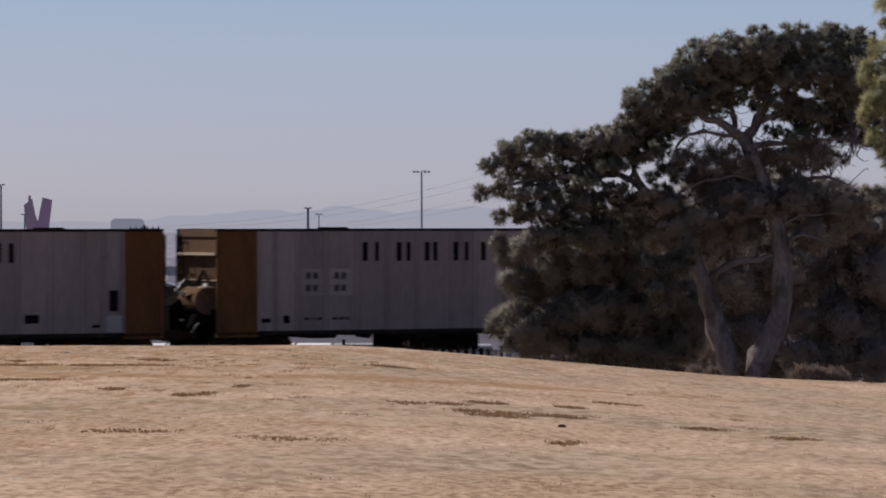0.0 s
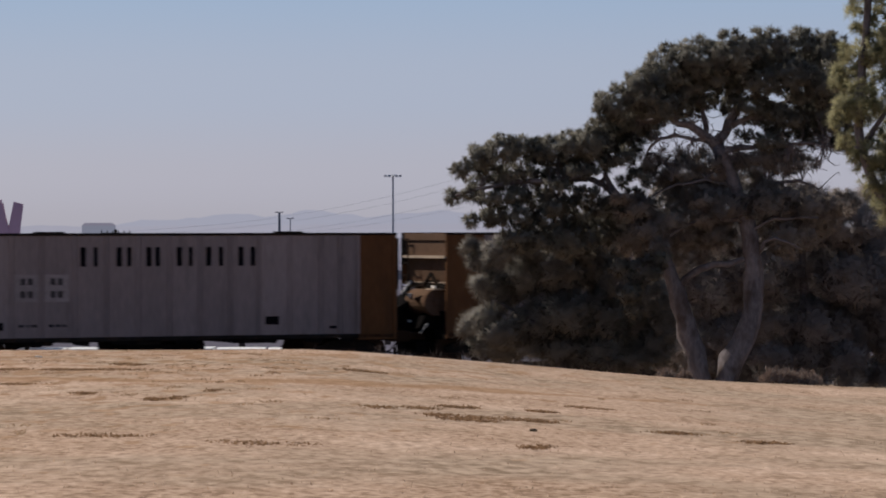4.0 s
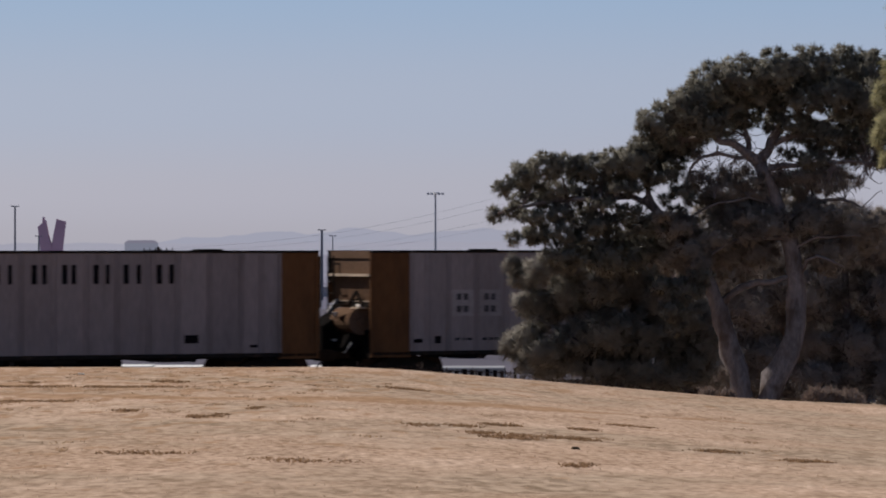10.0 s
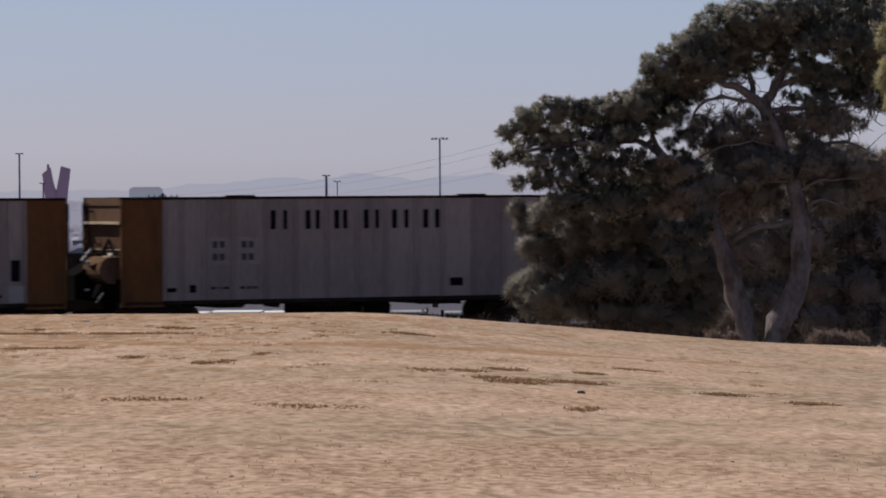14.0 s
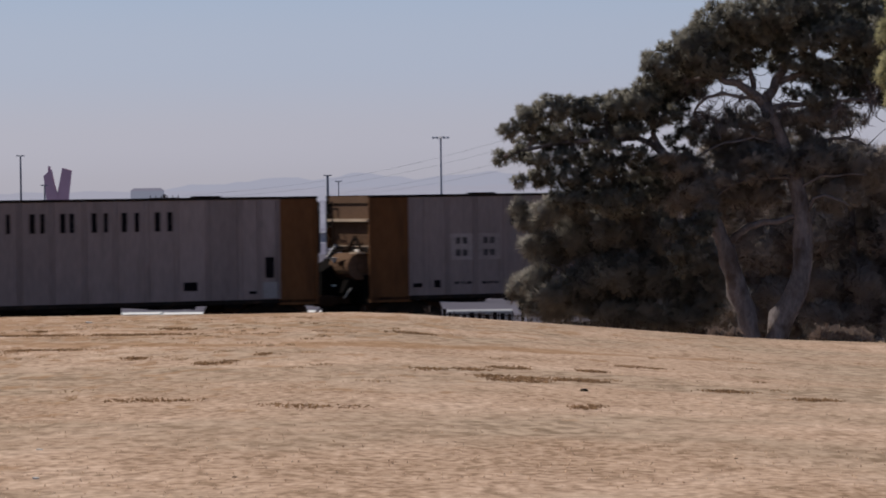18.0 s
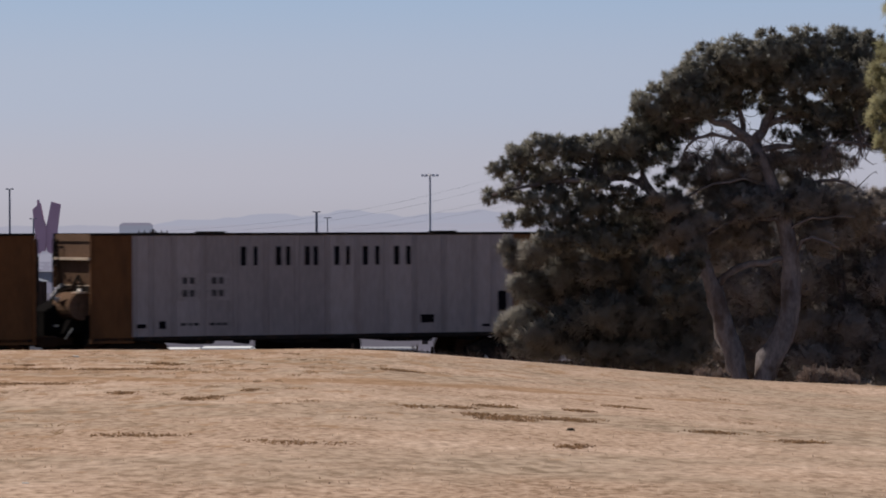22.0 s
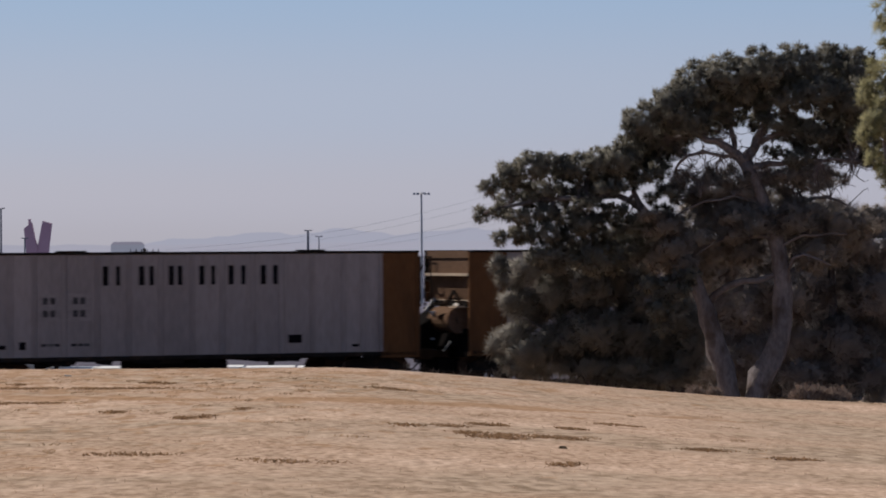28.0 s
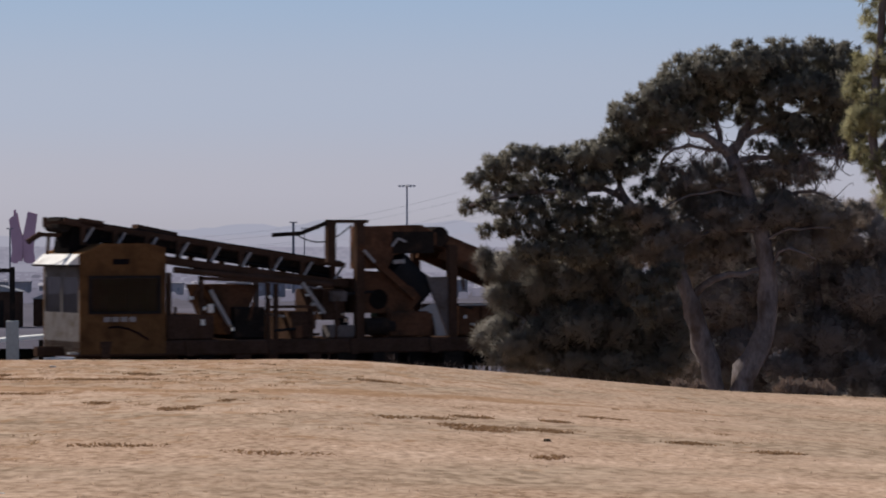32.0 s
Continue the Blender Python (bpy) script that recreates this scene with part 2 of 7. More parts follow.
def lawn_material():
    """Dormant straw lawn with worn tan streaks, greenish and brown patches; bare earth past the fence."""
    m = bpy.data.materials.new("dormant straw lawn")
    m.use_nodes = True
    n, l = m.node_tree.nodes, m.node_tree.links
    b = n["Principled BSDF"]
    b.inputs["Roughness"].default_value, b.inputs["Specular IOR Level"].default_value = 0.95, 0.0
    g = n.new("ShaderNodeTexCoord")

    def noise_at(scale, stretch, detail=6):
        mp = n.new("ShaderNodeMapping")
        mp.inputs["Scale"].default_value = stretch
        l.new(g.outputs["Object"], mp.inputs[0])
        t = n.new("ShaderNodeTexNoise")
        t.inputs["Scale"].default_value, t.inputs["Detail"].default_value = scale, detail
        l.new(mp.outputs[0], t.inputs["Vector"])
        return t.outputs["Fac"]

    def ramp_of(value, stops):
        r = n.new("ShaderNodeValToRGB")
        e = r.color_ramp.elements
        e[0].position, e[0].color = stops[0][0], (*stops[0][1], 1)
        e[1].position, e[1].color = stops[-1][0], (*stops[-1][1], 1)
        for p, c in stops[1:-1]:
            e.new(p).color = (*c, 1)
        l.new(value, r.inputs[0])
        return r.outputs[0]

    def mix(fac, a, c, mode="MIX"):
        x = n.new("ShaderNodeMix")
        x.data_type, x.blend_type = "RGBA", mode
        l.new(fac, x.inputs["Factor"])
        l.new(a, x.inputs["A"])
        l.new(c, x.inputs["B"])
        return x.outputs["Result"]

    base = ramp_of(noise_at(0.25, (0.8, 0.6, 1), 4), [(0.38, (0.336, 0.216, 0.144)), (0.5, (0.431, 0.291, 0.211)), (0.62, (0.487, 0.344, 0.257))])
    streak = ramp_of(noise_at(1.1, (1.0, 0.6, 1), 6), [(0.36, (0.21, 0.134, 0.085)), (0.45, (0.36, 0.244, 0.168)), (0.54, (0.47, 0.328, 0.239)), (0.63, (0.64, 0.475, 0.37))])
    grain = ramp_of(noise_at(13, (1.0, 0.45, 1), 8), [(0.36, (0.14, 0.09, 0.06)), (0.46, (0.36, 0.247, 0.178)), (0.54, (0.46, 0.325, 0.238)), (0.64, (0.63, 0.465, 0.36))])
    half = n.new("ShaderNodeValue")
    half.outputs[0].default_value = 0.45
    third = n.new("ShaderNodeValue")
    third.outputs[0].default_value = 0.5
    both = mix(third.outputs[0], mix(half.outputs[0], base, streak), grain)
    mask = ramp_of(noise_at(0.55, (0.5, 0.4, 1), 10), [(0.45, (0, 0, 0)), (0.6, (0.72, 0.72, 0.72))])
    green = ramp_of(noise_at(6, (1, 0.4, 1), 8), [(0.38, (0.17, 0.125, 0.086)), (0.5, (0.305, 0.228, 0.166)), (0.62, (0.44, 0.335, 0.25))])
    fleck = ramp_of(noise_at(4.0, (1.0, 0.4, 1), 5), [(0.33, (0.5, 0.5, 0.5)), (0.41, (0, 0, 0))])
    dark = ramp_of(noise_at(14, (1, 1, 1), 3), [(0.35, (0.15, 0.098, 0.062)), (0.65, (0.25, 0.168, 0.11))])
    worn = mix(fleck, mix(mask, both, green), dark)
    # a long streak of bare reddish earth along the slope, broken up by the turf
    at = n.new("ShaderNodeSeparateXYZ")
    l.new(g.outputs["Object"], at.inputs[0])

    def sums(op, a, c):
        x = n.new("ShaderNodeMath")
        x.operation = op
        for i, v in enumerate((a, c)):
            if isinstance(v, (int, float)):
                x.inputs[i].default_value = v
            else:
                l.new(v, x.inputs[i])
        return x.outputs[0]

    bend = sums("MULTIPLY", sums("ABSOLUTE", sums("ADD", at.outputs["X"], 2.5), 0), 0.45)
    off = sums("ABSOLUTE", sums("SUBTRACT", sums("ADD", at.outputs["Y"], sums("MULTIPLY", noise_at(1.6, (1, 0.3, 1), 6), 2.2)), sums("ADD", bend, 48.8)), 0)
    gaps = sums("MULTIPLY", noise_at(1.0, (0.7, 0.5, 1), 5), 1.9)
    near = sums("SUBTRACT", gaps, sums("ADD", off, sums("MULTIPLY", sums("MAXIMUM", sums("SUBTRACT", at.outputs["X"], 1.5), 0), 0.3)))
    earth = ramp_of(noise_at(5, (1, 0.4, 1), 5), [(0.35, (0.25, 0.145, 0.083)), (0.65, (0.37, 0.235, 0.148))])
    streaked = mix(ramp_of(near, [(0.05, (0, 0, 0)), (0.55, (0.85, 0.85, 0.85))]), worn, earth)
    # rough brown turf in knots, thickest at the top of the slope
    thick = sums("ADD", noise_at(2.6, (1, 0.35, 1), 9), sums("MULTIPLY", sums("SUBTRACT", sums("MINIMUM", at.outputs["Y"], 60), 48), 0.004))
    thick = sums("SUBTRACT", thick, sums("MULTIPLY", sums("MAXIMUM", sums("ADD", at.outputs["X"], 1.5), 0), 0.016))
    thick = sums("ADD", thick, sums("MULTIPLY", sums("MAXIMUM", sums("SUBTRACT", -1.0, at.outputs["X"]), 0), 0.008))
    l.new(mix(ramp_of(thick, [(0.55, (0, 0, 0)), (0.62, (0.75, 0.75, 0.75))]), streaked, earth), b.inputs["Base Color"])
    bp = n.new("ShaderNodeBump")
    bp.inputs["Strength"].default_value, bp.inputs["Distance"].default_value = 0.4, 0.05
    l.new(noise_at(9, (1, 1, 1), 8), bp.inputs["Height"])
    l.new(bp.outputs[0], b.inputs["Normal"])
    return m


LAWN = lawn_material()
DIRT = paint("dusty yard gravel", (0.15, 0.128, 0.12), 0.95, 0, 0.2, 0.05, 0.6)
BALLAST = paint("grey brown track ballast", (0.16, 0.14, 0.125), 0.95, 0, 0.35, 2, 22, bump=0.9)
# plain's haze is emission colour; FARLAND has the haze's lilac in its paint
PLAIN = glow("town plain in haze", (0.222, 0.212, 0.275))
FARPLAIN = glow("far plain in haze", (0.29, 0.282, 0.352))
FARLAND = paint("far hazy town ground", (0.118, 0.11, 0.135), 0.95, 0, 0.25, 0.004, 0.02, bump=0)

# ---------------------------------------------------------------- mesh building


class Mesh:
    """Gathers boxes, tubes and slabs into one mesh."""

    def __init__(self):
        self.v, self.f = [], []

    def add(self, verts, faces, m=None):
        o = len(self.v)
        self.v += [tuple(m @ Vector(p)) if m else tuple(p) for p in verts]
        self.f += [tuple(o + i for i in f) for f in faces]
        return self

    def box(self, x0, x1, y0, y1, z0, z1, m=None, c=0.0):
        """c: the width of the chamfer along the upright and long edges."""
        if c:
            ring = [(y0 + c, z0), (y1 - c, z0), (y1, z0 + c), (y1, z1 - c), (y1 - c, z1), (y0 + c, z1), (y0, z1 - c), (y0, z0 + c)]
            return self.prism(ring, x0, x1, m)
        p = [(x, y, z) for x in (x0, x1) for y in (y0, y1) for z in (z0, z1)]
        return self.add(p, [(0, 1, 3, 2), (4, 6, 7, 5), (0, 4, 5, 1), (2, 3, 7, 6), (0, 2, 6, 4), (1, 5, 7, 3)], m)

    def prism(self, ring, x0, x1, m=None):
        """A ring of (y, z) drawn out along x."""
        k = len(ring)
        p = [(x0, y, z) for y, z in ring] + [(x1, y, z) for y, z in ring]
        return self.add(p, [tuple(range(k))[::-1], tuple(range(k, 2 * k))] + [(i, (i + 1) % k, k + (i + 1) % k, k + i) for i in range(k)], m)

    def slab(self, ring, y0, y1, m=None):
        """A ring of (x, z) drawn out along y."""
        k = len(ring)
        p = [(x, y0, z) for x, z in ring] + [(x, y1, z) for x, z in ring]
        return self.add(p, [tuple(range(k)), tuple(range(k, 2 * k))[::-1]] + [(i, k + i, k + (i + 1) % k, (i + 1) % k) for i in range(k)], m)

    def tube(self, a, b, r0, r1=None, n=8, caps=True):
        a, b = Vector(a), Vector(b)
        r1 = r0 if r1 is None else r1
        q = (b - a).to_track_quat("Z", "Y")
        p = [a + q @ Vector((r0 * math.cos(6.2832 * i / n), r0 * math.sin(6.2832 * i / n), 0)) for i in range(n)]
        p += [b + q @ Vector((r1 * math.cos(6.2832 * i / n), r1 * math.sin(6.2832 * i / n), 0)) for i in range(n)]
        f = [(i, (i + 1) % n, n + (i + 1) % n, n + i) for i in range(n)]
        if caps:
            f += [tuple(range(n))[::-1], tuple(range(n, 2 * n))]
        return self.add(p, f)

    def bar(self, a, b, w, h=None):
        """A square bar from a to b."""
        a, b = Vector(a), Vector(b)
        h = w if h is None else h
        q = (b - a).to_track_quat("X", "Z").to_matrix().to_4x4()
        d = (b - a).length
        return self.box(0, d, -w / 2, w / 2, -h / 2, h / 2, Matrix.Translation(a) @ q)

    def data(self, name, material):
        me = bpy.data.meshes.new(name)
        me.from_pydata(self.v, [], self.f)
        me.materials.append(material)
        me.update()
        return me


def part(name, mesh, material, parent=None, label="", at=None):
    ob = new(name, mesh if isinstance(mesh, bpy.types.Mesh) else mesh.data(name, material))
    if parent:
        ob.parent = parent
    if at is not None:
        ob.matrix_basis = at
    return tagged(ob, label)


def thing(name, label, category, group="", m=None, kind=""):
    ob = new(name)
    if m is not None:
        ob.matrix_basis = m
    return tagged(ob, label, category, group, kind)


def solid(name, mesh, material, label, category="", group="", kind="", m=None):
    ob = part(name, mesh, material)
    if m is not None:
        ob.matrix_basis = m
    return tagged(ob, label, category, group, kind)


# ---------------------------------------------------------------- the plan
# The track runs obliquely across the view, away to the right; s runs along it, 0 straight ahead.
ALPHA = radians(25.0)
ALONG = Vector((math.cos(ALPHA), math.sin(ALPHA), 0))
ACROSS = Vector((-math.sin(ALPHA), math.cos(ALPHA), 0))      # away from the camera
NEAR = Vector((0, 117.2, 0))                                 # the cars' near side, straight ahead
HALF = 1.55                                                  # half a car's width


def on_track(s, d=0.0, z=0.0):
    return NEAR + ALONG * s + ACROSS * (HALF + d) + Vector((0, 0, z))


def smooth(a, b, x):
    k = min(1, max(0, (x - a) / (b - a)))
    return k * k * (3 - 2 * k)


def ground_z(x, y):
    """The lawn's crest before the track, the level trackside, the lower yard and plain behind."""
    d = (Vector((x, y, 0)) - NEAR).dot(ACROSS) - HALF        # beyond the track: plus
    side = smooth(-60, -25, x) * (1 - smooth(45, 70, x))
    ramp_x = 0.085 * max(0.0, min(x, 5.0) + 1.2) + 0.045 * min(30.0, max(0.0, x - 5.0))
    lawn = 2.49 - 0.0053 * y - ramp_x * smooth(6, 60, y)
    fall = max(0.0, y - 61)
    lawn -= 0.047 * fall * smooth(0, 12, fall)
    lawn = max(lawn, -0.55) * side - 0.55 * (1 - side)
    z = lawn if d < -6 else -0.55
    if -9 < d < -3:
        k = smooth(-9, -4, d)
        z = lawn * (1 - k) - 0.55 * k
    if d > 4:
        z = -0.55 - 2.6 * smooth(4, 22, d) - 17.0 * smooth(60, 1900, d) + 17.5 * smooth(1900, 4250, d)
    return z


def build_ground():
    """One sheet, fine before the camera and coarse towards the horizon."""
    xs = [-4600, -2500, -1200, -600, -300, -160, -100, -70, -50, -40] + [-32 + 0.8 * i for i in range(81)] + [38, 46, 56, 70, 100, 160, 300, 600, 1200, 2500, 4600]
    ys = [-4600, -1500, -400, -120, -40, -10, 0, 6] + [10 + 0.8 * i for i in range(142)] + [126, 130, 134, 138, 143, 150, 160, 180, 220, 300, 450, 650, 900, 1200, 1500, 1900, 2300, 2700, 3100, 3500, 3900, 4300, 4600]
    vs = [(x, y, ground_z(x, y) + (0.02 * noise.noise((x * 0.35, y * 0.25, 0)) + 0.012 * noise.noise((x * 1.3, y * 0.9, 3)) if 8 < y < 90 and -32 < x < 33 else 0)) for y in ys for x in xs]
    w = len(xs)
    fs, fm = [], []
    for j in range(len(ys) - 1):
        for i in range(w - 1):
            fs.append((j * w + i, j * w + i + 1, (j + 1) * w + i + 1, (j + 1) * w + i))
            c = Vector(((xs[i] + xs[i + 1]) / 2, (ys[j] + ys[j + 1]) / 2, 0))
            d = (c - NEAR).dot(ACROSS) - HALF
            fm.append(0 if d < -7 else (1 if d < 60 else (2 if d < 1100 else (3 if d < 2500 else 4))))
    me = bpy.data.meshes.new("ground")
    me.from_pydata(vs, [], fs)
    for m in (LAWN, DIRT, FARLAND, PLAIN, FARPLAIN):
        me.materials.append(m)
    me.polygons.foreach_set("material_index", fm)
    me.polygons.foreach_set("use_smooth", [True] * len(fs))
    me.update()
    return tagged(new("ground", me), "dormant straw-coloured lawn falling away to a dusty railside", "ground", kind="structure")


build_ground()


def build_track():
    turn = Matrix.Rotation(ALPHA, 4, "Z")
    at = Matrix.Translation(on_track(0)) @ turn
    bed = Mesh().prism([(-2.6, -0.6), (2.6, -0.6), (1.7, -0.22), (-1.7, -0.22)], -420, 420)
    solid("track_bed", bed, BALLAST, "grey-brown stone ballast bed under the rails", "track bed", kind="structure", m=at)
    ties = Mesh()
    for i in range(-90, 130):
        ties.box(i * 0.6 - 0.11, i * 0.6 + 0.11, -1.3, 1.3, -0.26, -0.16)
    solid("rail_ties", ties, TIMBER, "dark timber ties across the ballast", "rail ties", kind="stuff", m=at)
    for y in (-0.75, 0.75):
        rail = Mesh().prism([(y - 0.07, -0.16), (y + 0.07, -0.16), (y + 0.012, -0.13), (y + 0.035, -0.03), (y + 0.035, 0), (y - 0.035, 0), (y - 0.035, -0.03), (y - 0.012, -0.13)], -420, 420)
        solid("rail", rail, RUST, "worn steel rail on dark ties", "rail", "rails of the track", m=at)


build_track()

# ---------------------------------------------------------------- trains
SMUDGE = paint("thin faded black spray", (0.035, 0.033, 0.036), 0.6, 0, 0.5, 3, 12, dirt=(0.14, 0.125, 0.125), dirt_at=0.55)
SIDE0, SIDE1 = 1.0, 3.97          # bottom and top of a car's side
LONG = 14.54                      # a hopper car's side
RIB_AT = [-5.95, -5.43, -4.73, -3.83, -2.83, -1.87, -0.9, 0.07, 1.0, 1.96, 2.86, 3.83, 4.82, 5.45, 6.04]


def wheelset(parent, x, truck_name="wheel"):
    for y in (-0.75, 0.75):
        w = Mesh().tube((x, y - 0.06, 0.46), (x, y + 0.06, 0.46), 0.46, n=20).tube((x, y - 0.08, 0.46), (x, y + 0.08, 0.46), 0.2, n=12)
        part("wheel", w, RUST, parent)
    part("axle", Mesh().tube((x, -1.1, 0.46), (x, 1.1, 0.46), 0.08, n=8), DARKSTEEL, parent)


def truck(parent, x):
    """A three-piece freight truck: bolster, two side frames with springs, two wheelsets."""
    t = part("truck", Mesh().box(x - 0.2, x + 0.2, -1.05, 1.05, 0.42, 0.72, c=0.04), DARKSTEEL, parent, "grimy cast steel truck")
    for y in (-1.05, 1.05):
        ring = [(x - 1.15, 0.38), (x - 0.55, 0.36), (x - 0.35, 0.22), (x + 0.35, 0.22), (x + 0.55, 0.36), (x + 1.15, 0.38), (x + 1.15, 0.56), (x + 0.5, 0.82), (x - 0.5, 0.82), (x - 1.15, 0.56)]
        part("side_frame", Mesh().slab(ring, y - 0.07, y + 0.07), DARKSTEEL, t)
        sp = Mesh()
        for k in (-0.16, 0, 0.16):
            sp.tube((x + k, y * 1.06, 0.3), (x + k, y * 1.06, 0.55), 0.06, n=8)
        part("spring_nest", sp, RUST, t)
    for k in (-0.89, 0.89):
        wheelset(t, x + k)


def ladder(parent, x, y, z0, z1, wide=0.42, along=True, material=None):
    a = Vector((wide / 2, 0, 0)) if along else Vector((0, wide / 2, 0))
    m = Mesh()
    for k in (-1, 1):
        m.bar(Vector((x, y, z0)) + a * k, Vector((x, y, z1)) + a * k, 0.035)
    z = z0 + 0.15
    while z < z1:
        m.bar(Vector((x, y, z)) - a, Vector((x, y, z)) + a, 0.025)
        z += 0.36
    part("ladder", m, material or DARKSTEEL, parent)


def plain_mark(parent, x, y, z, w, h, kind, material, pen=0.085):
    """One of the row of a brand's painted marks, as two plain upright bars."""
    for x0, wide in ((x, pen * 1.25), (x + w - pen * (0.9 + 0.1 * (kind % 3)), pen * (0.9 + 0.1 * (kind % 3)))):
        part("painted_bar", Mesh().box(x0, x0 + wide, y - 0.012, y, z, z + h), material, parent)


def hopper_car():
    """A drop-bottom stone hopper: flat ribbed sides, yellow ends, slope sheets over open end platforms."""
    car = thing("hopper_car", "weathered grey railway hopper car with ochre yellow ends", "hopper car", "cars of the train")
    e, b = LONG / 2, HALF
    for sgn in (-1, 1):
        y = sgn * b
        inn = y - sgn * 0.05
        lo, hi = min(y, inn), max(y, inn)
        edges = RIB_AT
        for i in range(len(edges) - 1):
            dz = 0.0
            part("side_panel", Mesh().box(edges[i] + 0.075, edges[i + 1] - 0.006, lo, hi, SIDE0 + dz, SIDE1 - 0.07), GREY, car)
        # black sheet added behind the panels to stop light in the seams
        part("side_liner", Mesh().box(edges[0], edges[-1], min(inn, inn - sgn * 0.03), max(inn, inn - sgn * 0.03), SIDE0 + 0.02, SIDE1 - 0.08), NEARBLACK, car)
        for x0, x1 in ((-e, edges[0] - 0.006), (edges[-1], e)):
            pan = part("end_panel", Mesh().box(x0, x1, lo, hi, SIDE0 - 0.18 if sgn < 0 else 2.4, SIDE1 - 0.07), YELLOW, car, "ochre yellow painted end panel")
            part("end_post", Mesh().box((x0 if x0 < 0 else x1 - 0.09), (x0 + 0.09 if x0 < 0 else x1), min(y, y + sgn * 0.03), max(y, y + sgn * 0.03), SIDE0 - 0.18 if sgn < 0 else 2.4, SIDE1 - 0.02), YELLOW, pan)
        for x in edges:
            o0, o1 = min(y, y + sgn * 0.035), max(y, y + sgn * 0.035)
            part("rib", Mesh().slab([(x - 0.045, SIDE0), (x + 0.045, SIDE0), (x + 0.045, SIDE1 - 0.07), (x - 0.045, SIDE1 - 0.07)], o0, o1), GREY, car)
        part("top_chord", Mesh().box(-e, e, min(y - sgn * 0.08, y + sgn * 0.05), max(y - sgn * 0.08, y + sgn * 0.05), SIDE1 - 0.07, SIDE1, c=0.015), DARKSTEEL, car, "dark worn steel top edge")
        part("side_sill", Mesh().box(-e, e, min(y, y - sgn * 0.12), max(y, y - sgn * 0.12), SIDE0 - 0.13, SIDE0 - 0.004, c=0.02), DARKSTEEL, car)
    for x in (-3.6, 3.8):
        part("top_cleat", Mesh().box(x - 0.45, x + 0.45, -b - 0.06, -b + 0.06, SIDE1, SIDE1 + 0.045, c=0.01), DARKSTEEL, car)
    # stencil patches, painted marks and small plates
    yy = -b
    for i, (x, w) in enumerate(((-2.65, 0.52), (-1.55, 0.45), (-0.64, 0.42), (0.30, 0.49), (1.21, 0.53), (2.22, 0.53))):
        plain_mark(car, x, yy - 0.003, 3.02, w, 0.55, i, INK, pen=0.13)
    for x in (-4.62, -3.72):
        p = part("stencil_patch", Mesh().box(x - 0.02, x + 0.72, yy - 0.008, yy - 0.002, 2.02, 2.80), STENCIL_PATCH, car, "pale repainted stencil patch")
        for z in (2.50, 2.14):
            for k in range(2):
                part("stencil_bar", Mesh().box(x + 0.16 + 0.22 * k, x + 0.31 + 0.22 * k, yy - 0.014, yy - 0.009, z, z + 0.19), STENCIL, p)
        for k in range(3):
            part("stencil_bar", Mesh().box(x + 0.1 + 0.2 * k, x + 0.26 + 0.2 * k, yy - 0.007, yy - 0.002, 1.30, 1.38), SMUDGE, car)
    part("slot_plate", Mesh().box(-5.86, -5.58, yy - 0.02, yy - 0.002, 1.24, 1.36), INK, car)
    part("slot_plate", Mesh().box(-5.18, -4.98, yy - 0.02, yy - 0.002, 1.22, 1.44), INK, car)
    part("inspection_plate", Mesh().box(3.08, 3.50, yy - 0.02, yy - 0.002, 1.30, 1.54), INK, car, "black inspection stencil block")
    part("slot_plate", Mesh().box(5.1, 5.34, yy - 0.02, yy - 0.002, 1.16, 1.24), INK, car)
    # the hopper inside: slope sheets, end walls with a top lip
    for k in (-1, 1):
        lip = Mesh().box(min(k * e, k * (e - 0.12)), max(k * e, k * (e - 0.12)), -b + 0.05, b - 0.05, 3.74, SIDE1 - 0.02)
        part("end_lip", lip, CREAM, car, "dusty top lip of the end wall")
        part("end_wall", Mesh().box(min(k * (e - 0.05), k * (e - 0.1)), max(k * (e - 0.05), k * (e - 0.1)), -b + 0.05, b - 0.05, 3.28, 3.74), CREAM, car)
        part("end_ledge", Mesh().box(min(k * (e + 0.05), k * (e - 0.1)), max(k * (e + 0.05), k * (e - 0.1)), -b + 0.02, b - 0.02, 3.2, 3.28), LEDGE, car, "pale worn ledge across the end wall")
        part("corner_plate", Mesh().box(min(k * (e + 0.02), k * (e - 0.1)), max(k * (e + 0.02), k * (e - 0.1)), b - 0.16, b - 0.02, 3.0, SIDE1 - 0.02), DARKSTEEL, car)
        ring = [(k * (e - 0.1), 3.2), (k * (e - 0.2), 3.2), (k * (e - 0.3), 2.48), (k * (e - 0.2), 2.48)]
        part("lower_end_wall", Mesh().slab(ring if k < 0 else ring[::-1], -b + 0.06, b - 0.06), CREAM, car, "dusty inward sloping end sheet")
        ring = [(k * (e - 0.2), 2.476), (k * (e - 0.3), 2.476), (k * (e - 2.4), 1.05), (k * (e - 2.25), 1.05)]
        part("slope_sheet", Mesh().slab(ring if k < 0 else ring[::-1], -b + 0.06, b - 0.06), DARKSTEEL, car)
        part("cross_beam", Mesh().box(min(k * (e - 0.07), k * (e - 0.19)), max(k * (e - 0.07), k * (e - 0.19)), -b + 0.1, b - 0.1, 2.42, 2.48), LEDGE, car, "pale worn cross beam")
        for y in (-1.2, 0, 1.2):
            part("end_brace", Mesh().bar((k * (e - 0.4), y, 2.45), (k * (e - 0.3), y, 1.05), 0.11), DARKSTEEL, car)
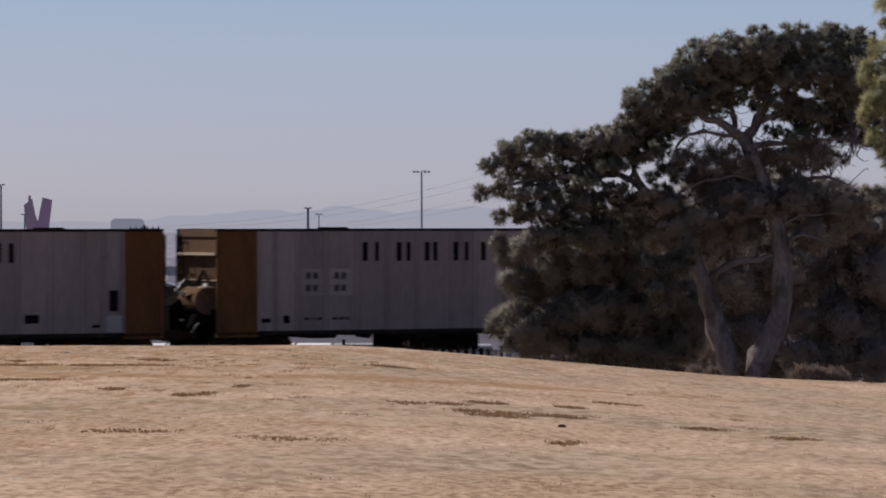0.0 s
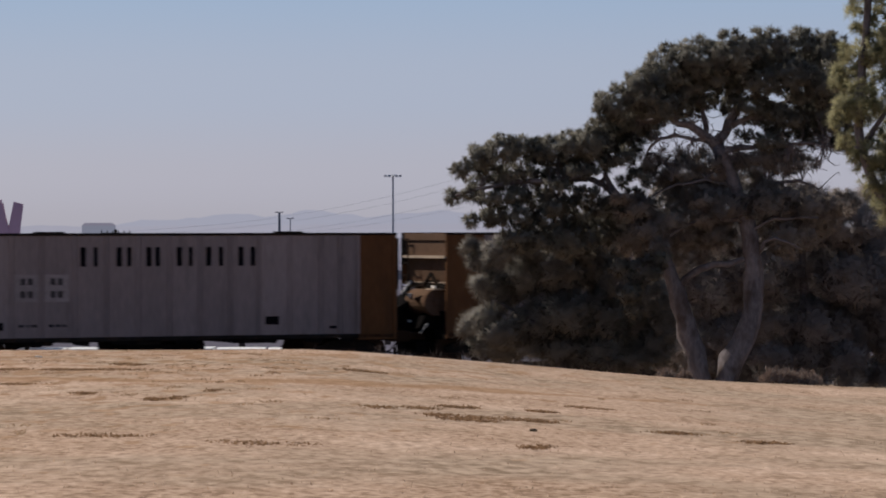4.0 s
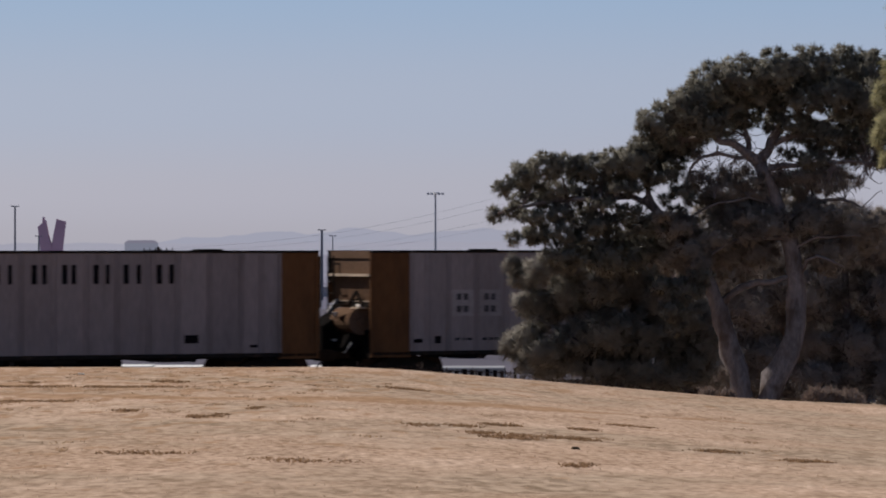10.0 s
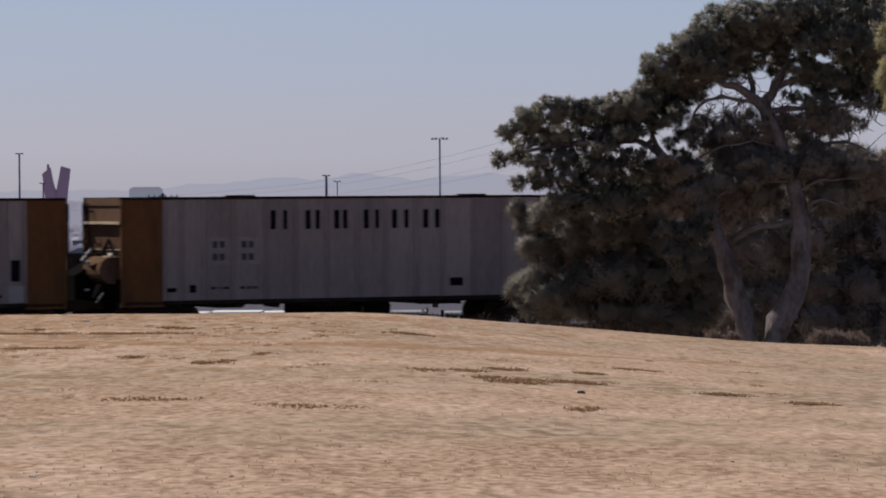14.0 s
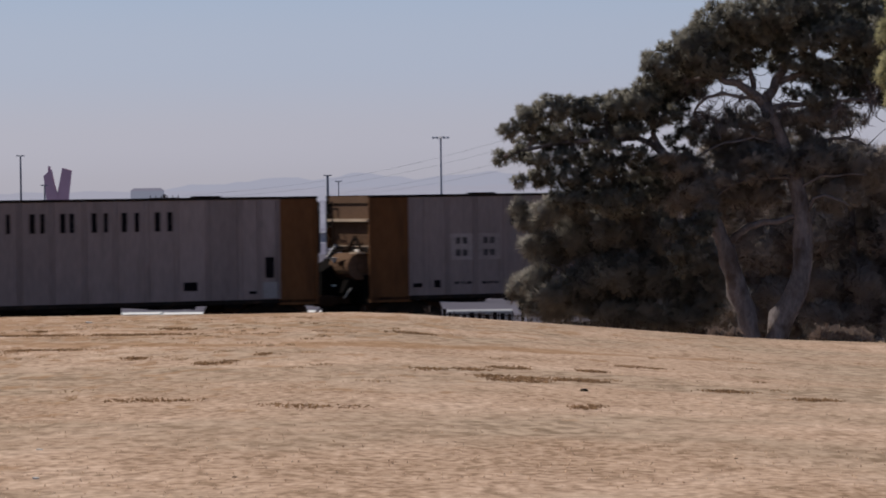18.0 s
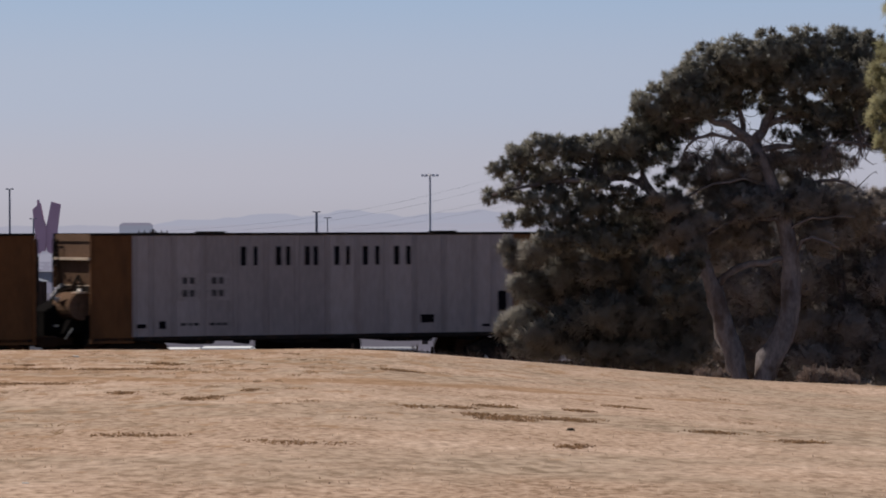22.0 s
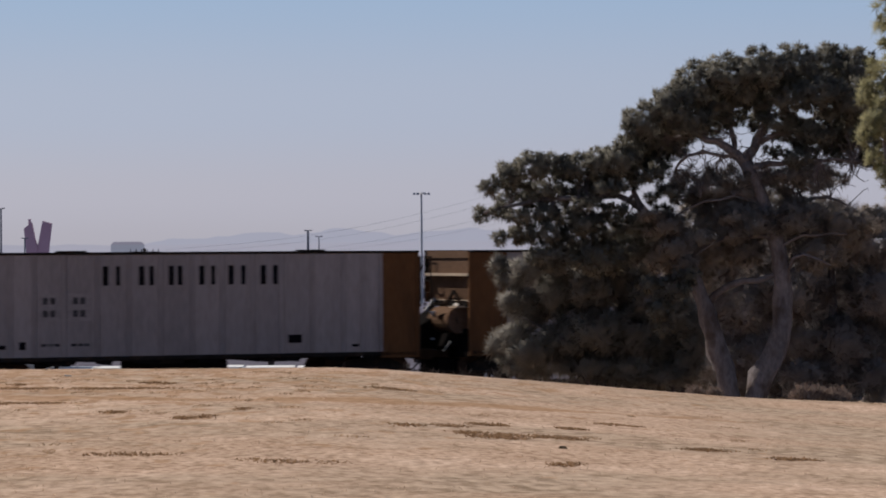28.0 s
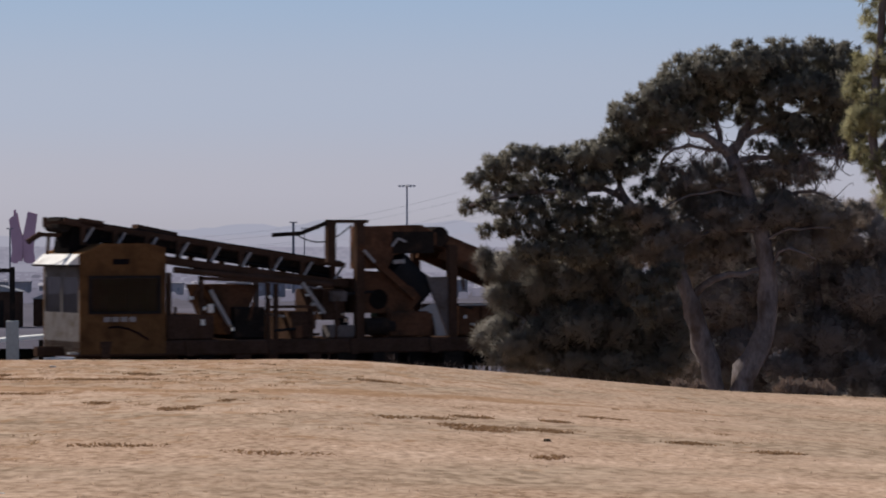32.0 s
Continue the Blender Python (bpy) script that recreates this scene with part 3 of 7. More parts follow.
        part("end_sill", Mesh().box(min(k * e, k * (e - 0.25)), max(k * e, k * (e - 0.25)), -b + 0.06, b - 0.06, 0.78, 1.06, c=0.03), NEARBLACK, car)
        part("end_platform", Mesh().box(min(k * e, k * (e - 1.1)), max(k * e, k * (e - 1.1)), -b + 0.1, b - 0.1, 1.06, 1.1), NEARBLACK, car)
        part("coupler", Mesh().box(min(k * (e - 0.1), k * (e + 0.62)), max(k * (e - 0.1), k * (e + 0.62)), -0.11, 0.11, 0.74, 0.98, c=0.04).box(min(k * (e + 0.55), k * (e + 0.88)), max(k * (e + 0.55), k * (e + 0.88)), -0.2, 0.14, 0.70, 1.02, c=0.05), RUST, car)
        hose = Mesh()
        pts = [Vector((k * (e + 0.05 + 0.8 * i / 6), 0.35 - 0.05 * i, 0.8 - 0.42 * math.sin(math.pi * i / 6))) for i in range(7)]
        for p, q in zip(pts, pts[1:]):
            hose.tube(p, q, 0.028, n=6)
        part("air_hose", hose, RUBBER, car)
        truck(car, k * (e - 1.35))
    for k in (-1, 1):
        # near-black blocks fill the car ends and close off the bright view between cars
        part("gear_housing", Mesh().slab([(k * (e - 0.6), 1.1), (k * (e - 2.2), 1.1), (k * (e - 1.4), 2.0), (k * (e - 0.7), 2.4)][::k], -b + 0.15, b - 0.15), NEARBLACK, car, "near-black discharge gear block")
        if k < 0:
            part("end_gear", Mesh().slab([(k * (e - 0.7), 0.8), (k * (e + 0.8), 1.0), (k * (e + 0.8), 1.72), (k * (e + 0.3), 2.0), (k * (e - 0.1), 2.25), (k * (e - 0.7), 2.25)][::k], 0.15, 1.35), NEARBLACK, car, "near-black end gear block")
            part("draft_gear", Mesh().box(k * (e + 0.5), k * (e - 0.2), -0.5, 0.9, 0.3, 0.72, c=0.05), NEARBLACK, car)
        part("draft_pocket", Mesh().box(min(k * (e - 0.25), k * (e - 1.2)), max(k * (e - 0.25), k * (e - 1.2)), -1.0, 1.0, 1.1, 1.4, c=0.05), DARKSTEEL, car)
    # brake gear on the rear platform, air tank and valve on the other
    k = -1
    part("brake_cylinder", Mesh().tube((k * (e - 0.35), -0.5, 1.5), (k * (e - 1.0), -0.5, 1.5), 0.17, n=14).tube((k * (e - 0.3), -0.5, 1.5), (k * (e - 0.38), -0.5, 1.5), 0.2, n=14), NEARBLACK, car)
    part("air_tank", Mesh().tube((k * (e - 0.4), -0.15, 1.42), (k * (e - 0.4), 0.95, 1.42), 0.3, n=16).tube((k * (e - 0.4), -0.2, 1.42), (k * (e - 0.4), 1.0, 1.42), 0.18, n=12), NEARBLACK, car)
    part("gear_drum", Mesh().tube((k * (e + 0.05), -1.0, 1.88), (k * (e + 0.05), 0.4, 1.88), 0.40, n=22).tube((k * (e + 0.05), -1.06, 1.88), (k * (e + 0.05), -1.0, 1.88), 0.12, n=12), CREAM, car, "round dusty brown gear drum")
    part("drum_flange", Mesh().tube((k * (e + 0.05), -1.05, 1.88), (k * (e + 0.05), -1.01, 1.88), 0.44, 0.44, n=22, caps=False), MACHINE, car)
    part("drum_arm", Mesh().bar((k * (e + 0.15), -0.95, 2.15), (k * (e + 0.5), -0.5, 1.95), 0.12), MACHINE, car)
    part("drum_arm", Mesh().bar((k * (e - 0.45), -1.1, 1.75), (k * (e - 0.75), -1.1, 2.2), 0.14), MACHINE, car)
    # pale paint gives this plate its sunlit look
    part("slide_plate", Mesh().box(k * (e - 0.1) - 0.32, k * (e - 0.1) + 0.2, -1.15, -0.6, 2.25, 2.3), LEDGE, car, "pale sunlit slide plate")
    part("lower_gear", Mesh().slab([(k * (e + 0.5), 1.1), (k * (e - 0.5), 1.1), (k * (e - 0.5), 1.5), (k * (e + 0.2), 1.65)][::k], -0.7, -0.3), NEARBLACK, car, "near-black gear case")
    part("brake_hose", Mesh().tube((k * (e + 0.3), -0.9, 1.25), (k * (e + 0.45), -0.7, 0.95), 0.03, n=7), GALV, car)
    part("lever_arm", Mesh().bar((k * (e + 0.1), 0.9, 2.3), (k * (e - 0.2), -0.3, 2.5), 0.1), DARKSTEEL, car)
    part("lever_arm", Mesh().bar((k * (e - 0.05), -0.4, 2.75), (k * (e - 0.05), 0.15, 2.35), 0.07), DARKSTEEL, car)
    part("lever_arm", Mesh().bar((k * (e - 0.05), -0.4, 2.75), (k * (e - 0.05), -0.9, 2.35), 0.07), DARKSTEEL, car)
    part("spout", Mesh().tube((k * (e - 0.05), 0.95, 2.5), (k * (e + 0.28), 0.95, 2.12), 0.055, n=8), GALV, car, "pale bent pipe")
    part("valve_box", Mesh().box(k * (e - 0.2) - 0.15, k * (e - 0.2) + 0.15, -1.25, -0.8, 1.1, 1.62, c=0.03), NEARBLACK, car)
    # highlights in the gap, put in as white plate, funnel and clamps
    part("guard_plate", Mesh().box(k * (e + 0.02) - 0.02, k * (e + 0.02) + 0.02, -0.85, -0.6, 2.3, 2.38), WHITE, car, "pale sunlit steel plate")
    part("funnel", Mesh().slab([(-e - 0.55, 2.14), (-e - 0.4, 1.96), (-e - 0.3, 1.96), (-e - 0.12, 2.14)], 0.02, 0.12), WHITE, car, "pale sunlit funnel")
    part("clamp", Mesh().box(-e - 0.5, -e - 0.38, 0.06, 0.13, 1.28, 1.34), WHITE, car)
    part("clamp", Mesh().box(-e - 0.55, -e - 0.3, 0.06, 0.13, 0.9, 0.98), GALV, car)
    part("end_beam", Mesh().box(k * (e - 0.1) - 0.05, k * (e - 0.1) + 0.05, -1.3, 1.3, 2.28, 2.46), DARKSTEEL, car)
    wheel = Mesh()
    for i in range(16):
        a0, a1 = 6.2832 * i / 16, 6.2832 * (i + 1) / 16
        wheel.tube((e + 0.12, -0.6 + 0.27 * math.cos(a0), 2.3 + 0.27 * math.sin(a0)), (e + 0.12, -0.6 + 0.27 * math.cos(a1), 2.3 + 0.27 * math.sin(a1)), 0.018, n=5)
    for i in range(5):
        a0 = 6.2832 * i / 5
        wheel.tube((e + 0.12, -0.6, 2.3), (e + 0.12, -0.6 + 0.27 * math.cos(a0), 2.3 + 0.27 * math.sin(a0)), 0.014, n=5)
    part("hand_brake_wheel", wheel, DARKSTEEL, car)
    ladder(car, e + 0.06, -b + 0.32, 1.1, 3.8, along=False)
    ladder(car, -e - 0.06, b - 0.32, 1.1, 3.8, along=False)
    part("corner_grab", Mesh().bar((e + 0.05, -b, 3.8), (e + 0.05, -b, 2.3), 0.05), DARKSTEEL, car)
    # underneath: centre sill, hopper gates with their shafts
    part("centre_sill", Mesh().box(-e, e, -0.3, 0.3, 0.86, 1.02), DARKSTEEL, car)
    for i in range(8):
        x = -3.85 + 1.1 * i
        part("discharge_gate", Mesh().slab([(x - 0.5, SIDE0 - 0.1), (x + 0.5, SIDE0 - 0.1), (x + 0.36, 0.84 if i % 3 else 0.76), (x - 0.36, 0.84 if i % 3 else 0.76)], -b + 0.12, b - 0.12), DARKSTEEL, car)
    for i, (x, w, z) in enumerate(((-5.2, 0.5, 0.78), (-4.1, 0.9, 0.78), (-2.6, 0.6, 0.74), (-1.3, 1.0, 0.74), (0.6, 0.8, 0.73), (2.0, 0.5, 0.76), (3.1, 0.9, 0.75), (4.6, 0.7, 0.74), (5.7, 0.5, 0.74))):
        part("gate_arm", Mesh().slab([(x - w / 2, 0.95), (x + w / 2, 0.95), (x + w * 0.35, z), (x - w * 0.4, z + 0.05)], -b + 0.03, -b + 0.1), NEARBLACK, car)
    part("gate_drive", Mesh().box(-1.1, 1.3, -1.2, 1.2, 0.36, 0.85, c=0.08), NEARBLACK, car, "near-black gate drive box")
    part("gate_shaft", Mesh().tube((-4.6, -b + 0.2, 0.9), (4.6, -b + 0.2, 0.9), 0.05, n=8), RUST, car)
    load = Mesh()
    load.box(-e + 0.2, e - 0.2, -b + 0.08, b - 0.08, 2.6, 2.75)
    part("stone_load", load, BALLAST, car)
    return car


def extra_hatch(car):
    """A dark grab opening beside the front yellow panel, on some cars."""
    part("side_slot", Mesh().box(5.62, 5.88, -HALF - 0.022, -HALF - 0.002, 1.62, 2.22, c=0.005), INK, car, "dark grab-iron recess")
    part("side_slot_plate", Mesh().box(5.52, 6.04, -HALF - 0.012, -HALF - 0.002, 1.03, 1.5), PATCH, car, "pale repainted plate")


def graffiti(car, kind, rng):
    """Loops and bars of black spray paint low on the side."""
    y = -HALF - 0.07
    if kind == "letters":
        for i in range(8):
            x, w, h = -2.5 + 0.97 * i, 0.42 + 0.03 * (i % 3), 1.75 + 0.12 * ((i * 5) % 4) / 3
            arch = [(x - w, 1.0), (x - w * 0.95, 1.45), (x - w * 0.6, h), (x, h + 0.1), (x + w * 0.65, h - 0.03), (x + w * 0.95, 1.4), (x + w * 0.9, 1.02)]
            pen(car, y, arch, 0.09)
            pen(car, y, [(x - 0.2, 1.05), (x - 0.18, 1.4), (x, 1.55), (x + 0.2, 1.38), (x + 0.18, 1.05)], 0.07)
            if i % 2:
                pen(car, y, [(x - w, 1.0), (x + w, 1.04)], 0.1)
            part("spray_tag", Mesh().box(x - 0.06, x + 0.06, y - 0.004, y + 0.004, 1.66, 1.76), GRAPH, car)
    elif kind == "bubble":
        blob = [(2.95, 1.45), (3.1, 1.28), (3.4, 1.32), (3.52, 1.5), (3.42, 1.72), (3.55, 1.95), (3.35, 2.12), (3.05, 2.05), (2.92, 1.8)]
        part("spray_tag", Mesh().slab(blob, y - 0.004, y + 0.004), GRAPH, car, "dark sprayed blob")
        pen(car, y, ((3.95, 1.88), (4.02, 1.55), (4.3, 1.12)), 0.09)
        pen(car, y, ((3.9, 1.9), (4.2, 2.1), (4.65, 2.25), (5.05, 2.12), (5.15, 1.7), (4.95, 1.2), (4.45, 1.05)), 0.08)
        pen(car, y, ((5.2, 2.0), (5.6, 2.15), (5.95, 1.9), (5.85, 1.3), (5.3, 1.1)), 0.08)
        pen(car, y, ((4.3, 1.2), (4.5, 1.9), (4.75, 1.35), (5.0, 1.85)), 0.06)
        pen(car, y, ((3.6, 1.2), (3.75, 1.7), (3.9, 1.25)), 0.07)
        pen(car, y, ((5.35, 1.3), (5.55, 1.85), (5.7, 1.4), (6.05, 1.75)), 0.06)
        fill = [(4.1, 1.85), (4.65, 2.15), (5.0, 2.05), (5.05, 1.7), (4.85, 1.28), (4.45, 1.15), (4.15, 1.5)]
        part("spray_fill", Mesh().slab(fill, y - 0.002, y + 0.002), STENCIL_PATCH, car, "pale sprayed fill")
    elif kind == "heart":
        heart = [(-4.2, 1.2), (-3.9, 1.38), (-3.72, 1.68), (-3.7, 1.88), (-3.95, 1.8), (-4.15, 1.9), (-4.42, 1.9), (-4.52, 1.72), (-4.45, 1.42)]
        part("spray_tag", Mesh().slab(heart, y - 0.004, y + 0.004), SMUDGE, car, "dark heart-shaped sprayed smudge")
        part("spray_tag", Mesh().box(-4.3, -3.85, y - 0.008, y - 0.005, 1.78, 1.84), GRAPH, car)
    elif kind == "small":
        pen(car, y, ((-2.3, 1.25), (-2.15, 1.95), (-1.95, 2.0), (-1.85, 1.6), (-2.05, 1.3), (-1.7, 1.35), (-1.55, 1.85), (-1.4, 1.5), (-1.3, 1.3)), 0.06)
        pen(car, y, ((-0.15, 1.5), (0.0, 1.75), (0.15, 1.55), (-0.05, 1.42), (0.2, 1.4)), 0.05)


def pen(car, y, pts, w):
    """A stroke of spray paint through the given points."""
    g = Mesh()
    for (xa, za), (xb, zb) in zip(pts, pts[1:]):
        g.bar((xa, y, za), (xb, y, zb), 0.012, w)
    part("spray_tag", g, GRAPH, car, "black sprayed stroke")


# distance that the train has gone, by the clock
GONE = [
    (0.0, 0.0), (2.0, 20.32), (4.0, 40.63), (6.0, 60.9), (8.0, 81.19), (10.0, 101.49), (12.0, 121.84), (14.0, 142.1), (16.0, 162.15),
    (18.0, 182.14), (20.0, 202.13), (22.0, 222.38), (24.0, 242.58), (26.0, 262.8), (28.0, 283.12), (30.0, 303.47), (32.0, 323.85),
]
FIRST, PITCH = -8.63, 16.18
STONE, LAST = -73.34, -334.5


def car_pose(s):
    return Matrix.Translation(on_track(s)) @ Matrix.Rotation(ALPHA, 4, "Z")


rolling = []                       # (thing, its middle along the track at the start)


def build_train():
    rng = random.Random(5)
    first = hopper_car()
    mids = [FIRST - PITCH * j - 7.2 for j in range(-3, 3)] + [STONE - PITCH * j - 7.2 for j in range(15)]
    slots = {3, 4, 6, 11, 13, 14, 15, 16, 20}
    tags = {4: "small", 16: "heart", 17: "bubble", 20: "letters"}
    # cars that take a lighter or darker grey than the rest
    weathered = {14: LIGHTGREY, 15: LIGHTGREY, 18: LIGHTGREY, 19: LIGHTGREY, 20: DARKGREY}
    cars = [first] + [copy_thing(first, car_pose(s)) for s in mids[1:]]
    for i, (car, s) in enumerate(zip(cars, mids)):
        car.matrix_basis = car_pose(s)
        rolling.append((car, s))
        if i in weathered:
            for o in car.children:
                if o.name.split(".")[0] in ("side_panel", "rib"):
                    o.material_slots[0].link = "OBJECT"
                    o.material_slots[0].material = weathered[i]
        if i in slots:
            extra_hatch(car)
        if i in tags:
            graffiti(car, tags[i], rng)
            car["label"] = "weathered grey railway hopper car with ochre yellow ends and spray-painted tags"


build_train()


MARKBOARD = paint("faded pinkish board paint", (0.14, 0.10, 0.085), 0.7, 0, 0.2, 2, 14)
MARKBAND = paint("faded cream band paint", (0.21, 0.175, 0.16), 0.7, 0, 0.2, 2, 14)


def underframe(m, x0, x1, rng):
    """Dark tanks, rigging and boxes under a machine's deck, filling it up so that it stays dark."""
    part("underframe", Mesh().box(x0, x1, -1.15, 1.15, 0.3, 0.84, c=0.05), NEARBLACK, m, "near-black underframe box")
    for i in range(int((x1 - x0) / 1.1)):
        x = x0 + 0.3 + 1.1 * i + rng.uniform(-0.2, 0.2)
        part("rigging_box", Mesh().box(x, x + rng.uniform(0.3, 0.8), -1.5, -1.1, rng.uniform(0.25, 0.5), 0.8, c=0.03), rng.choice((NEARBLACK, DARKSTEEL, RUST)), m)


def fittings(m, x0, x1, z0, z1, n, rng):
    """Small pale clamps, gauges and plates at random, made up for bright specks in the gear."""
    for i in range(n):
        x, z, w = rng.uniform(x0, x1), rng.uniform(z0, z1), rng.uniform(0.05, 0.16)
        part("fitting", Mesh().box(x, x + w, -1.52, -1.46, z, z + rng.uniform(0.04, 0.12), c=0.01), rng.choice((GALV, WHITE, LEDGE)), m)


def stone_machine():
    """An orange machine car: high hopper, open truss deck, railed platform at its front."""
    m = thing("machine_car", "orange-yellow hopper machine car with a railed front platform", "rail machine", "machines of the train")
    b = HALF
    part("deck", Mesh().box(0, 16.6, -b + 0.05, b - 0.05, 0.85, 1.2, c=0.04), RUST, m, "grimy orange-brown deck frame")
    truck(m, 1.7)
    truck(m, 14.9)
    for k, x in ((-1, 0), (1, 16.6)):
        part("coupler", Mesh().box(min(x, x + k * 0.75), max(x, x + k * 0.75), -0.14, 0.14, 0.74, 1.0, c=0.04), RUST, m)
    body = part("hopper", Mesh().slab([(3.0, 1.78), (13.4, 1.78), (13.4, 4.35), (3.0, 4.35)], -b, -b + 0.08), ORANGE, m, "faded orange hopper side")
    part("hopper_far_side", Mesh().slab([(3.0, 1.85), (13.4, 1.85), (13.4, 4.35), (3.0, 4.35)], b - 0.08, b), ORANGE, m)
    part("hopper_floor", Mesh().box(3.0, 13.4, -b + 0.08, b - 0.08, 1.85, 1.95), ORANGE, m)
    part("hopper_end", Mesh().slab([(3.08, 1.85), (3.16, 1.85), (3.16, 3.3), (2.98, 3.62), (2.66, 3.92), (2.6, 3.88), (2.9, 3.58), (3.08, 3.25)], -b + 0.08, b - 0.08), ENDSHADE, m, "concave end sheet, painted dark for the hood's shade")
    part("gusset", Mesh().slab([(2.7, 3.78), (3.06, 3.3), (3.06, 2.9)], 0.55, 0.62), MACHINE, m)
    # fill boxes added to keep the space under the hopper dark
    part("under_hopper", Mesh().box(3.0, 13.2, -0.9, 0.9, 1.56, 1.84), NEARBLACK, m)
    part("under_tray", Mesh().box(3.0, 13.2, -0.2, 1.2, 1.22, 1.5), NEARBLACK, m)
    part("hopper_end", Mesh().box(13.3, 13.4, -b + 0.08, b - 0.08, 1.95, 4.3), ORANGE, m)
    for y0, y1 in ((-b, -b + 0.08), (b - 0.08, b)):
        part("end_hood", Mesh().slab([(2.6, 3.88), (2.9, 3.58), (3.0, 3.4), (3.0, 4.35), (2.6, 4.35)], y0, y1), ORANGE, m)
    part("end_hood_front", Mesh().prism([(-b + 0.08, 3.88), (b - 0.08, 3.88), (b - 0.08, 4.22), (0.75, 4.42), (-b + 0.08, 4.38)], 2.6, 2.67), CREAM, m, "dusty ribbed front of the hood")
    for y in (-1.1, -0.45, 0.2, 0.8, 1.3):
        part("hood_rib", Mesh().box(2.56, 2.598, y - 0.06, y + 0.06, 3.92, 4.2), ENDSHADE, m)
    part("hood_lip", Mesh().box(2.53, 2.595, -b + 0.02, b - 0.02, 3.84, 3.91), CREAM, m)
    part("lower_panel", Mesh().box(6.1, 6.95, -b + 0.04, -b + 0.1, 1.2, 1.85), MACHINE, m)
    part("top_rim", Mesh().box(2.6, 13.4, -b - 0.04, -b + 0.1, 4.36, 4.42).box(2.9, 13.4, b - 0.1, b + 0.04, 4.36, 4.42), WHITE, m, "pale worn top rim")
    part("top_fitting", Mesh().box(3.9, 4.1, -0.6, -0.4, 4.35, 4.55).box(4.4, 4.8, -0.6, -0.3, 4.35, 4.5), DARKSTEEL, m)
    for x in (3.06, 13.3):
        part("corner_post", Mesh().box(x - 0.06, x + 0.06, -b - 0.05, -b, 1.2, 4.35), ORANGE, m)
    part("side_band", Mesh().box(3.15, 3.6, -b - 0.014, -b - 0.002, 2.62, 2.92).box(7.0, 13.2, -b - 0.014, -b - 0.002, 2.68, 2.95), MARKBAND, m, "pale painted band")
    board = part("mark_board", Mesh().box(4.1, 6.75, -b - 0.012, -b - 0.002, 2.5, 3.16), MARKBOARD, m, "faded board behind the dark mark")
    for i in range(6):
        plain_mark(m, 4.2 + 0.42 * i, -b - 0.014, 2.58, 0.32, 0.52, i, INK, pen=0.09)
    part("mark_bar", Mesh().box(7.3, 7.6, -b - 0.024, -b - 0.014, 2.62, 3.0), INK, m)
    arc = Mesh()
    for j in range(8):
        a0, a1 = radians(125 - 9 * j), radians(125 - 9 * (j + 1))
        arc.bar((4.6 + 1.6 * math.cos(a0), -b - 0.01, 2.4 + 1.6 * math.sin(a0)), (4.6 + 1.6 * math.cos(a1), -b - 0.01, 2.4 + 1.6 * math.sin(a1)), 0.012, 0.08)
    part("painted_arc", arc, INK, m)
    for x in [3.1 + 1.28 * i for i in range(9)]:
        part("truss_post", Mesh().box(x - 0.06, x + 0.06, -b + 0.06, -b + 0.18, 1.2, 1.85), MACHINE, m)
        if x < 12:
            part("truss_brace", Mesh().bar((x + 0.1, -b + 0.12, 1.22), (x + 0.64, -b + 0.12, 1.83), 0.07).bar((x + 1.18, -b + 0.12, 1.22), (x + 0.64, -b + 0.12, 1.83), 0.07), MACHINE, m)
    part("belt_conveyor", Mesh().box(0.4, 13.5, -0.6, 0.6, 1.3, 1.55), DARKSTEEL, m, "dark belt conveyor under the hopper")
    # lower gear at the rear: inclined conveyor, motor, guards
    part("rear_chute", Mesh().slab([(0.2, 1.9), (2.9, 1.25), (2.9, 1.75), (0.2, 2.5)], -0.9, 0.9), RUST, m)
    part("rear_motor", Mesh().tube((0.5, -1.25, 1.55), (1.2, -1.25, 1.55), 0.22, n=14), NEARBLACK, m)
    part("rear_guard", Mesh().slab([(1.4, 1.2), (2.5, 1.2), (2.3, 1.5), (1.6, 1.85)], -1.45, -1.2), RUST, m)
    part("support_strut", Mesh().bar((2.95, -1.35, 1.25), (2.1, -1.35, 1.95), 0.1), WHITE, m, "pale slanting strut")
    # white strip stands in for the sun on the end sheet's far edge
    part("chute_plate", Mesh().box(2.9, 2.96, 0.95, 1.35, 1.9, 2.95), WHITE, m, "pale strip for the sun on the end sheet's edge")
    rng = random.Random(23)
    for i in range(16):
        x, y, z = rng.uniform(0.1, 2.8), rng.uniform(-1.45, -0.4), rng.uniform(1.2, 2.1)
        if i % 3 == 0:
            part("pipe", Mesh().tube((x, y, z), (x + rng.uniform(-0.5, 0.5), y, z + rng.uniform(-0.3, 0.4)), 0.05, n=7), rng.choice((GALV, MACHINE)), m)
        elif i % 3 == 1:
            part("valve_box", Mesh().box(x, x + rng.uniform(0.2, 0.5), y, y + 0.4, 1.2, 1.3 + rng.uniform(0.2, 0.8), c=0.03), rng.choice((MACHINE, NEARBLACK, MACHINE)), m)
        else:
            part("bracket", Mesh().bar((x, y, z), (x + rng.uniform(-0.4, 0.4), y + 0.1, z + rng.uniform(0.2, 0.5)), 0.08), MACHINE, m)
    for i in range(12):
        x, y, z = rng.uniform(13.6, 16.3), rng.uniform(-1.4, -0.6), rng.uniform(1.2, 2.7)
        part("pipe", Mesh().tube((x, y, z), (x + rng.uniform(-0.6, 0.6), y, z + rng.uniform(-0.5, 0.5)), 0.045, n=7), rng.choice((RUST, MACHINE, NEARBLACK)), m)
